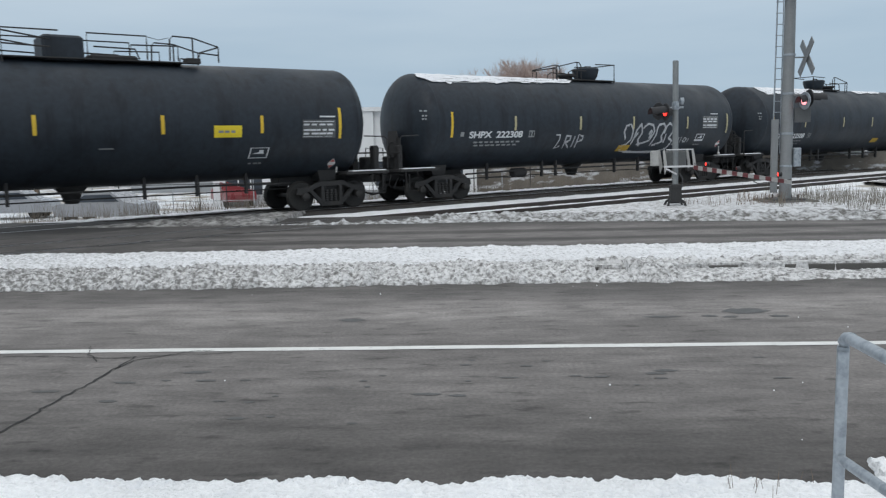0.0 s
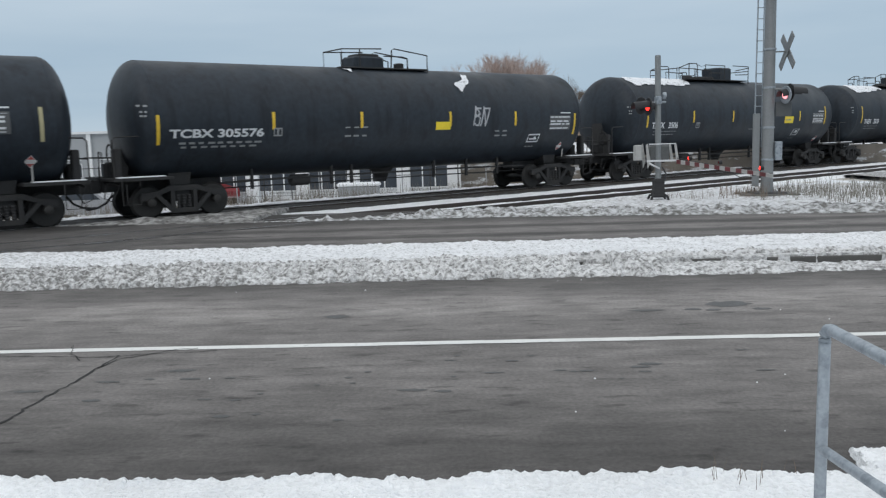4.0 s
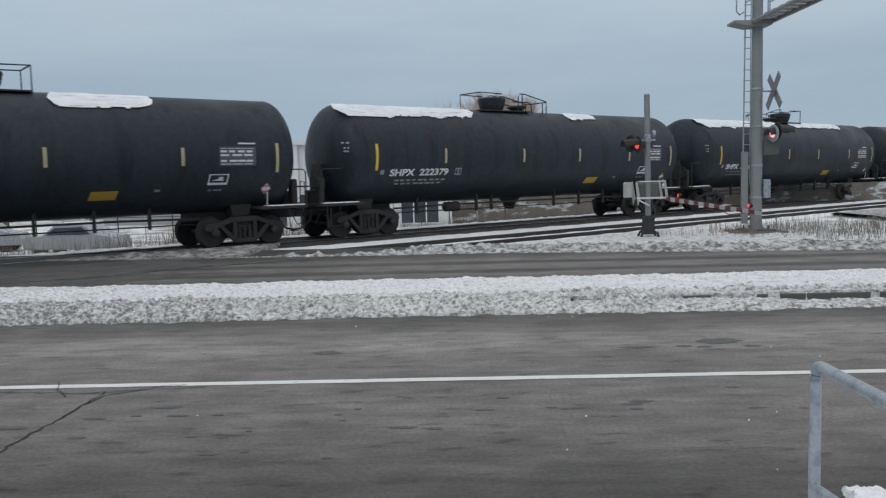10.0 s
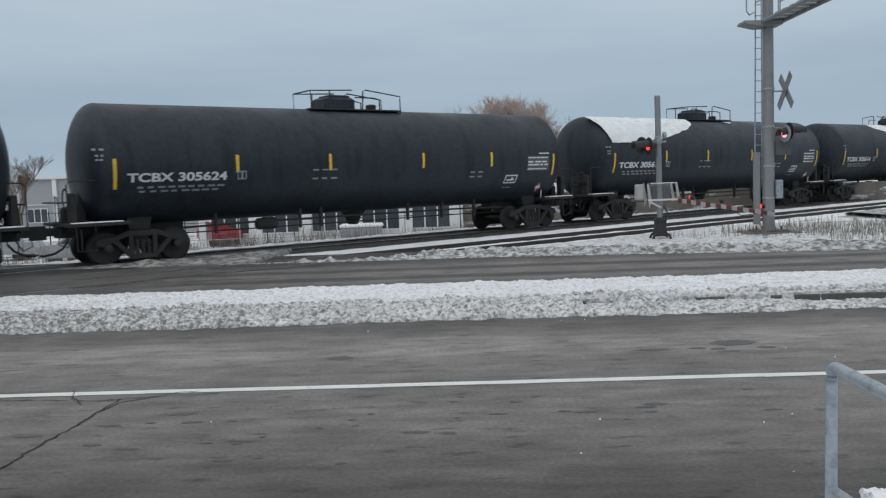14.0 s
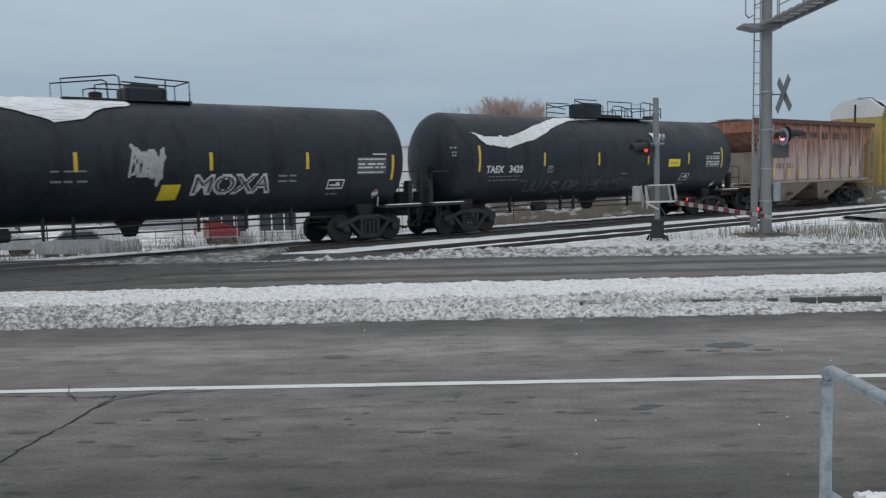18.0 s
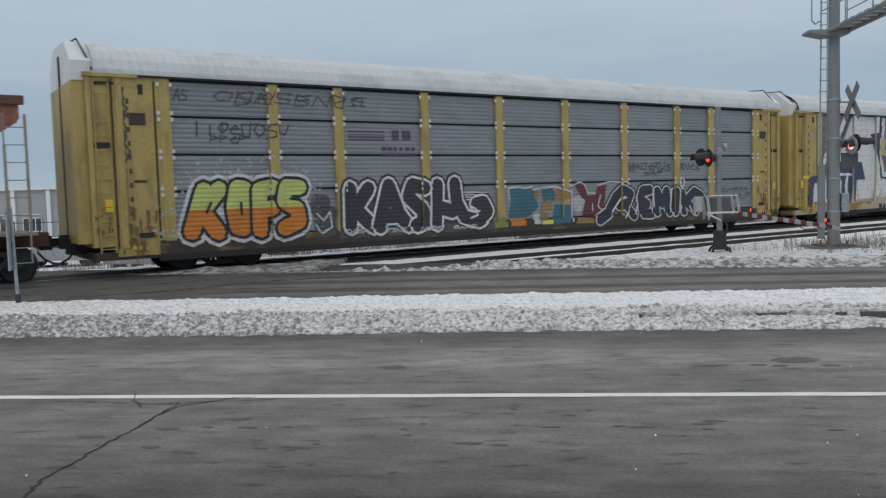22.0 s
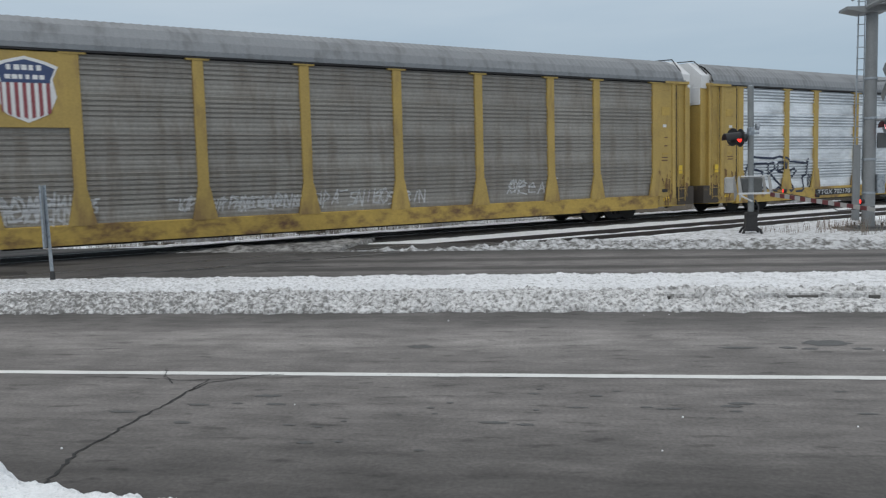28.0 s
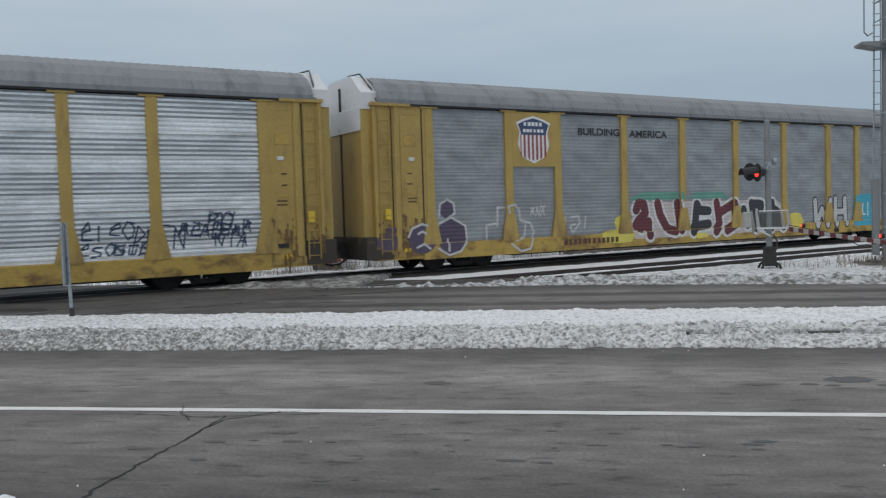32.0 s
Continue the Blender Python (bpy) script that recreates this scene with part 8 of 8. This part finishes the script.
for k, q in enumerate(([(4.75, 4.83), (4.6, 4.46), (4.3, 4.05), (4.01, 3.55), (3.72, 3.25), (3.22, 3.02), (3.08, 2.7), (2.92, 2.38), (2.82, 2.05)],
          [(8.08, 4.97), (8.06, 3.91)],
          [(8.05, 3.84), (7.78, 3.61), (7.66, 3.18), (7.96, 2.59), (8.09, 2.1), (9.85, 2.16), (10.03, 2.47), (9.88, 2.73), (10.09, 2.88), (10.1, 3.24), (9.66, 3.34), (9.74, 4.02), (10.13, 4.56), (10.34, 4.88)],
          [(8.83, 1.94), (8.79, 1.08)],
          [(9.27, 1.93), (9.22, 1.06)],
          [(4.33, 2.15), (5.28, 2.13)],
          [(4.92, 2.07), (4.83, 1.04)],
          [(13.2, 4.79), (13.72, 4.04), (14.8, 3.27), (15.33, 3.82), (16.43, 4.74)],
          [(19.38, 4.81), (19.37, 3.7), (19.05, 3.61), (19.03, 2.13), (19.77, 2.06), (19.89, 1.64), (19.68, 0.6)],
          [(20.05, 4.64), (20.04, 3.62), (20.54, 3.53), (20.28, 2.87), (20.61, 2.29), (20.02, 1.92)],
          [(25.94, 4.87), (25.95, 3.63), (25.58, 3.48), (25.74, 2.75), (25.38, 2.17), (26.09, 2.12), (26.1, 0.85)])):
    big("graffiti_outline", ragged(q, (0.24, 0.26, 0.22, 0.2, 0.2, 0.13, 0.2, 0.26, 0.2, 0.17, 0.18)[k], 20 + k), GRAF_W, "white spray outline", 5)
for k, q in enumerate(([(13.1, 2.96), (13.39, 2.79), (13.75, 1.99), (13.07, 2.05)],
          [(13.94, 1.7), (14.76, 1.76), (14.67, 0.65), (13.85, 0.69)],
          [(15.02, 2.36), (15.4, 2.48), (15.39, 2.01), (14.97, 2.02)])):
    big("graffiti_tint", [q], GRAF_W if k else surface_once("pale_blue_spray", (0.32, 0.42, 0.52)), "pale spray wedge", 2)
big("graffiti_navy", [[(22.73 + 0.2 * math.cos(q * math.pi / 8), 3.05 + 1.0 * math.sin(q * math.pi / 8)) for q in range(16)]], BLUE_N, "navy lens shape", 2)
big("painted_over_logo", [[(7.9, 3.8), (9.43, 3.74), (9.41, 3.26), (9.15, 2.99), (7.8, 3.03)]], surface_once("faded_emblem_paint", (0.46, 0.385, 0.20)), "remnant of a yellow emblem", 6)
for q in ([(8.27, 3.69), (8.76, 3.67), (8.7, 3.26), (8.22, 3.28)],
          [(8.85, 3.67), (9.23, 3.65), (9.18, 3.26), (8.8, 3.26)],
          [(9.33, 3.65), (9.84, 3.63), (9.78, 3.23), (9.28, 3.26)]):
    big("painted_over_logo", [q], SMOKE, "dark emblem block", 7)
for q in ([(8.45, 3.15), (10.06, 3.11)],
          [(9.0, 3.11), (8.93, 2.58), (8.54, 2.54), (8.4, 2.74)]):
    big("graffiti_outline", stroke(q, 0.12), GRAF_W, "white spray hook", 8)
big("graffiti_letter", [[(2.05, 0.95), (2.6, 0.95), (2.6, 1.8), (2.1, 1.75)]], GRAF_W, "white spray patch on the end bay", 1)
PINK = surface("pink_haze_spray", (0.62, 0.54, 0.53), 0.7, vary=0.1)
for q in (blotch(21.4, 22.6, 1.2, 1.9, 31), blotch(22.7, 24.3, 1.1, 1.8, 32)):
    big("spray_patch", [q], PINK, "faint pink spray", 3)
painted("number_band", [rect(7.6, 0.45, 11.9, 0.72)], SEAM, A1, RACK_FOOT, "black number band", 0.012)
lettering("car_number", glyphs("TTGX 158895", 1, 7.75, 0.5, 2.75, 0.0, 0.12, 0.2), LETTER, A1, RACK_FOOT, "white number TTGX 158895", 0.018)
lettering("car_number", glyphs("R1", 1, 11.4, 0.53, 0.4, 0.0, 0.0, 0.18), LETTER, A1, RACK_FOOT, "white marking R1", 0.018)
painted("reflective_mark", [rect(1.3, 2.0, 1.75, 2.12), rect(2.5, 0.72, 3.0, 0.83), rect(14.0, 0.7, 14.5, 0.82), rect(20.0, 0.7, 20.5, 0.82), rect(24.8, 0.72, 25.3, 0.83)], STRIPE, A1, RACK_FOOT, "yellow reflective marks", 0.016)


class Plate:
    levels, breaks = [3.2 + 0.05 * k for k in range(40)], []

    def at(self, x, z, off=0.0, c=None):
        return (x, -1.56 - off, z)


def shield(car):
    """A heraldic railway shield without its lettering, on a flat yellow plate between two posts."""
    side = Plate()
    part("shield_panel", Shape().bbox((5.68, -1.56, 3.12), (7.38, -1.46, 4.84), 0.01), YELLOW, car, "flat yellow emblem panel")
    out = [(6.5, 3.22), (6.95, 3.42), (7.12, 3.8), (7.05, 4.2), (7.18, 4.5), (6.9, 4.62), (6.5, 4.72), (6.1, 4.62), (5.82, 4.5), (5.95, 4.2), (5.88, 3.8), (6.05, 3.42)]
    def k(f):
        return [(6.5 + (x - 6.5) * f, 3.98 + (z - 3.98) * f) for x, z in out]
    painted("shield", [k(1.0)], SHIELD_W, car, side, "white shield border", 0.011)
    painted("shield_field", [k(0.9)], SHIELD_B, car, side, "blue shield field", 0.016, zlo=4.12)
    painted("shield_field", [k(0.9)], SHIELD_W, car, side, "", 0.016, zhi=4.12)
    strips = [rect(5.93 + 0.163 * i, 3.3, 6.01 + 0.163 * i, 4.12) for i in range(7)]
    low = [[(min(max(x, 5.97), 7.03), z) for x, z in s] for s in strips]
    for strip in low:
        painted("shield_stripe", [[(x, max(3.3 + 0.28 * abs(x - 6.5) ** 1.5 + 0.1 * abs(x - 6.5), z)) for x, z in strip]], SHIELD_R, car, side, "red shield stripe", 0.021)
    painted("shield_lettering", bars(6.12, 6.88, 4.42, 4.52, 5, 1) + bars(6.08, 6.92, 4.2, 4.32, 6, 2), SHIELD_W, car, side, "white lettering bars", 0.021)


A2, A3, A4 = racks[2], racks[3], racks[4]
shield(A2)
shield(A4)
painted("tag_scrawl", scribble(2.9, 4.4, 1.1, 1.75, 10, 41, 0.05), SMOKE, A2, RACK_SOFT, "thin black spray tag")
for x0, x1, z0, z1, n, sd, w in ((4.9, 7.9, 0.95, 1.5, 18, 42, 0.055), (5.3, 7.6, 0.9, 1.6, 14, 48, 0.05), (9.5, 13.0, 1.0, 1.4, 26, 43, 0.04), (9.8, 12.5, 1.05, 1.35, 22, 46, 0.035), (13.4, 17.0, 1.0, 1.45, 26, 45, 0.04), (20.0, 22.0, 1.1, 1.6, 10, 44, 0.04)):
    painted("tag_scrawl", scribble(x0, x1, z0, z1, n, sd, w), DUST, A2, RACK_SOFT, "smeared white spray tag")
# outlined bubble letters that run over the post and the sill
for line in ([(3.03, 1.04), (2.99, 1.59), (3.23, 1.95), (3.47, 2.16), (4.06, 2.12), (4.74, 2.09), (5.16, 2.16), (5.54, 2.1), (5.79, 1.96), (6.57, 1.89), (6.89, 1.88), (7.0, 2.04), (6.88, 1.39), (6.62, 1.34), (6.77, 0.91), (6.55, 0.72), (6.16, 0.72)],
             [(4.29, 1.89), (3.53, 1.89), (3.53, 1.67), (4.05, 1.56), (3.99, 1.1), (3.14, 1.02)], [(3.14, 1.02), (3.32, 0.83), (3.91, 0.81), (4.23, 1.0), (4.47, 0.82), (4.89, 0.81), (5.14, 0.93), (5.31, 0.77), (5.57, 0.91)],
             [(4.4, 1.37), (4.37, 1.87), (4.73, 1.92), (4.83, 1.69), (4.48, 1.52), (4.77, 1.3), (5.26, 0.98)], [(4.97, 1.58), (5.03, 1.92), (5.41, 1.95), (5.43, 1.68), (4.97, 1.58), (5.42, 1.49)], [(5.53, 1.91), (5.47, 1.05), (5.82, 0.73), (6.08, 0.89), (5.65, 1.33)],
             [(5.65, 1.52), (6.04, 1.67), (6.2, 1.55), (5.91, 1.32)]):
    painted("graffiti_line", stroke(line, 0.085), GRAF_D, A3, RACK_FLAT, "navy outline of a bubble-letter tag", 0.008)
painted("tag_scrawl", scribble(7.0, 7.45, 0.85, 1.5, 9, 51, 0.05), GRAF_D, A3, RACK_FLAT, "small navy tag")
painted("tag_scrawl", scribble(3.5, 4.0, 1.05, 1.3, 6, 54, 0.03), GRAF_D, A3, RACK_FLAT, "small navy tag")
for line in ([(17.03, 1.56), (17.07, 2.01), (17.24, 2.16), (17.4, 2.11), (17.52, 1.77), (17.54, 1.38)], [(17.52, 1.77), (17.64, 2.11), (17.81, 2.18), (17.94, 2.04), (17.92, 1.68), (17.6, 1.3)], [(17.03, 1.56), (17.32, 1.34), (17.56, 1.12)],
             [(18.0, 1.52), (17.97, 1.91), (18.15, 2.18), (18.49, 2.18), (18.66, 1.9), (18.6, 1.42), (18.46, 1.3)], [(18.3, 1.75), (18.44, 1.81), (18.45, 1.51), (18.29, 1.47), (18.28, 1.67)],
             [(16.73, 0.88), (16.74, 1.18), (16.99, 1.3), (17.32, 1.31), (17.59, 1.12), (17.51, 0.76), (17.12, 0.58), (16.8, 0.69), (16.73, 0.88)], [(17.59, 1.12), (17.9, 1.29), (18.27, 1.12), (18.31, 0.72), (17.96, 0.55), (17.57, 0.65)],
             [(18.31, 1.12), (18.64, 1.07), (18.69, 0.7), (18.36, 0.61)], [(18.72, 1.29), (19.04, 1.29), (19.26, 1.0), (19.1, 0.68), (18.83, 0.61), (18.69, 0.7)]):
    painted("graffiti_line", stroke(line, 0.085), GRAF_D, A3, RACK_FLAT, "navy outline of a heart-shaped tag", 0.008)
for x0, x1, z0, z1, n, sd, w in ((16.15, 16.6, 1.5, 1.72, 5, 52, 0.04), (18.75, 19.2, 1.55, 1.75, 5, 55, 0.035), (17.1, 17.5, 0.72, 0.85, 5, 57, 0.03)):
    painted("tag_scrawl", scribble(x0, x1, z0, z1, n, sd, w), GRAF_D, A3, RACK_FLAT, "small navy tag")
for x0, x1, z0, z1, n, sd in ((22.0, 23.6, 0.95, 1.28, 12, 53), (22.0, 23.3, 1.34, 1.8, 9, 56), (23.2, 24.5, 1.0, 1.72, 9, 58), (24.3, 26.2, 1.3, 1.72, 13, 59), (25.0, 25.7, 1.45, 2.0, 5, 61), (25.2, 26.1, 1.0, 1.45, 7, 60)):
    painted("tag_scrawl", scribble(x0, x1, z0, z1, n, sd, 0.04), GRAF_N, A3, RACK_FLAT, "navy scrawled tag")
painted("number_band", [rect(7.45, 0.5, 10.1, 0.76)], SEAM, A3, RACK_FLAT, "black number band", 0.008)
lettering("car_number", glyphs("TTGX 702170", 1, 7.6, 0.54, 2.35, 0.0, 0.1, 0.19), LETTER, A3, RACK_FLAT, "white number TTGX 702170", 0.014)
for k in range(3):
    painted("emblem_bar", [rect(19.52 + 0.27 * k, 0.55, 19.74 + 0.27 * k, 0.78)], RUST_DARK, A3, RACK_FLAT, "small dark emblem block", 0.008)
lettering("slogan", glyphs("BUILDING", 1, 8.4, 4.16, 1.83, 0.026, 0.0, 0.25), GRAF_K, A4, RACK_FINE, "black word BUILDING", 0.010)
lettering("slogan", glyphs("AMERICA", 1, 10.68, 4.13, 1.84, 0.026, 0.0, 0.25), GRAF_K, A4, RACK_FINE, "black word AMERICA", 0.010)
def ring_of(cx, cz, a, b, n=14):
    return [(cx + a * math.cos(2 * math.pi * k / n), cz + b * math.sin(2 * math.pi * k / n)) for k in range(n)]


for cx, cz, a, b in ((3.4, 1.02, 0.54, 0.55), (3.25, 1.86, 0.27, 0.28), (2.35, 0.98, 0.48, 0.42), (1.2, 0.95, 0.35, 0.27), (1.32, 1.28, 0.17, 0.14)):
    painted("graffiti_bubble", [ring_of(cx, cz, a, b)], GRAF_P, A4, RACK_FINE, "plum spray bubble")
for line in ([(2.83, 1.37), (3.39, 1.6), (3.89, 1.33), (3.93, 0.9), (3.66, 0.57), (3.25, 0.47), (2.87, 0.69)], [(2.96, 1.61), (3.01, 2.0), (3.26, 2.14), (3.49, 2.02), (3.52, 1.71), (3.3, 1.6)], [(1.87, 1.07), (1.99, 1.31), (2.32, 1.43), (2.7, 1.34), (2.83, 1.11)],
             [(3.25, 0.95), (3.25, 0.6)], [(2.2, 1.15), (2.35, 1.22), (2.45, 1.15)], [(2.15, 0.75), (2.4, 0.85), (2.6, 0.7)],
             [(4.66, 0.86), (4.65, 1.3), (4.99, 1.36), (5.07, 1.28), (5.09, 1.86), (5.44, 1.85)], [(5.56, 1.0), (5.48, 1.89), (5.75, 1.94), (5.92, 1.75), (5.95, 1.43), (6.35, 1.33), (6.47, 1.05), (6.28, 0.52), (5.92, 0.45), (5.55, 0.7)], [(6.15, 1.3), (6.1, 0.9), (5.75, 0.8)],
             [(7.73, 1.1), (7.78, 1.46)], [(8.02, 1.46), (8.34, 1.5), (8.4, 1.26), (8.08, 0.95), (7.97, 1.18), (8.2, 1.22)], [(8.65, 1.45), (8.6, 1.1)]):
    painted("graffiti_line", stroke(line, 0.07), DUST, A4, RACK_FINE, "pale spray outline", 0.012)
painted("tag_scrawl", scribble(6.35, 6.95, 1.55, 1.85, 6, 66, 0.04), DUST, A4, RACK_FINE, "small pale tag")
painted("graffiti_haze", [[(10.5, 1.95), (11.3, 2.24), (13.2, 2.22), (13.4, 1.95)]], GRAF_G, A4, RACK_FINE, "green spray haze")
painted("graffiti_haze", [[(13.6, 1.95), (13.9, 2.2), (15.4, 2.2), (15.7, 1.95)]], GRAF_G, A4, RACK_FINE, "green spray haze")
for q in (blotch(9.3, 10.8, 0.5, 1.0, 68), blotch(9.9, 10.7, 0.9, 1.5, 70), blotch(19.1, 20.2, 0.6, 1.3, 69), blotch(13.7, 14.5, 0.5, 0.72, 71)):
    painted("graffiti_haze", [q], GRAF_Y, A4, RACK_FINE, "yellow spray cloud")
maroon = [[[(10.95, 1.62), (11.05, 1.84), (11.32, 1.82), (11.38, 1.5), (11.05, 1.25), (10.92, 1.08)], [(11.13, 0.98), (11.53, 1.2), (11.53, 0.72)]], [[(11.98, 1.84), (12.1, 1.43), (12.45, 0.9), (12.8, 0.82)]], [[(12.96, 1.82), (13.11, 0.85)]],
          [[(15.04, 1.8), (15.18, 1.03), (14.92, 0.72)], [(15.28, 1.45), (15.98, 1.74), (16.08, 0.99), (15.52, 0.74)]]]
black = [[[(14.6, 1.5), (14.13, 1.52), (13.98, 1.76), (13.88, 1.07), (13.72, 0.76)], [(13.85, 0.95), (14.6, 1.02)]], [[(16.55, 1.5), (16.67, 0.9)]], [[(17.01, 1.74), (17.19, 0.76)], [(17.1, 1.7), (17.58, 1.68), (17.5, 1.3), (17.74, 0.78)]], [[(18.22, 1.72), (18.08, 0.74)], [(18.29, 1.5), (18.68, 1.28), (18.8, 0.76)]]]
PINKISH = surface("pinkish_white_spray", (0.50, 0.44, 0.44), 0.6, vary=0.2, scale=3)
painted("graffiti_ground", [[(10.8, 0.62), (18.6, 0.6), (18.9, 1.55), (18.5, 1.85), (10.9, 1.9), (10.75, 1.2)]], PINKISH, A4, RACK_FINE, "pinkish white spray ground", 0.004)
throw_up(A4, RACK_FINE, maroon + black, 0.34, [(0.2, GRAF_W, "white spray rim")])
for letters, mat, lab in ((maroon, GRAF_R, "maroon spray letter"), (black, CHAR, "charcoal spray letter")):
    for lines in letters:
        painted("graffiti_letter", [q for line in lines for q in stroke(line, 0.34)], mat, A4, RACK_FINE, lab, 0.012)
pale = [[[(20.95, 1.75), (21.02, 0.72), (21.4, 1.4), (21.7, 0.72), (21.85, 1.75)]], [[(22.3, 1.8), (22.3, 0.75)], [(22.3, 1.25), (22.95, 1.25)], [(22.95, 1.8), (23.0, 0.75)]]]
throw_up(A4, RACK_FINE, pale, 0.24, [(0.12, GRAF_K, "black spray outline"), (0.0, DUST, "pale grey spray letter")])
painted("graffiti_block", [[(23.5, 0.62), (24.9, 0.62), (25.0, 1.9), (24.6, 2.0), (23.6, 1.92)]], GRAF_C, A4, RACK_FINE, "bright cyan spray block")
for line in ([(24.25, 1.55), (24.2, 1.1), (24.4, 1.1)], [(24.6, 1.6), (24.6, 1.05)]):
    painted("graffiti_line", stroke(line, 0.08), GRAF_W, A4, RACK_FINE, "white spray mark", 0.012)
painted("worn_lettering", bars(7.65, 10.1, 0.56, 0.74, 12, 70), RUST_DARK, A4, RACK_FINE, "worn dark lettering", 0.008)


# ---- motion ----
def travel(t):
    """Metres the train has run by t: it slows a little from 8 s to 22 s."""
    if t <= 8:
        return 11.15 * t
    if t <= 22:
        return 89.2 + 11.15 * (t - 8) - 0.125 * (t - 8) ** 2 / 14
    return 243.55 + 10.9 * (t - 22)


def motions():
    for car, s in CARS:
        walk(car, [(t, Matrix.Translation(N * LAT + D * (s - travel(t))) @ TRACK) for t in range(33)])
    # wheels turn with the ground while their car passes
    for car, s in CARS:
        length = 30 if "autorack" in car.name else 19
        times = [k / FPS for k in range(32 * FPS + 1)]
        seen = [t for t in times if -length - 8 < s - travel(t) < 52]
        for truck in car.children:
            for ws in truck.children:
                if ws.name.split(".")[0] != "wheelset":
                    continue
                at = Matrix.Translation(ws.matrix_basis.translation)
                rows = [(t, at @ pose(0, 0, 0, 0, -math.degrees(travel(t) / 0.42), 0)) for t in seen]
                if frame(seen[0]) > 1:
                    rows.insert(0, (0.0, rows[0][1]))
                if frame(seen[-1]) < frame(32.0):
                    rows.append((32.0, rows[-1][1]))
                walk(ws, rows)


motions()
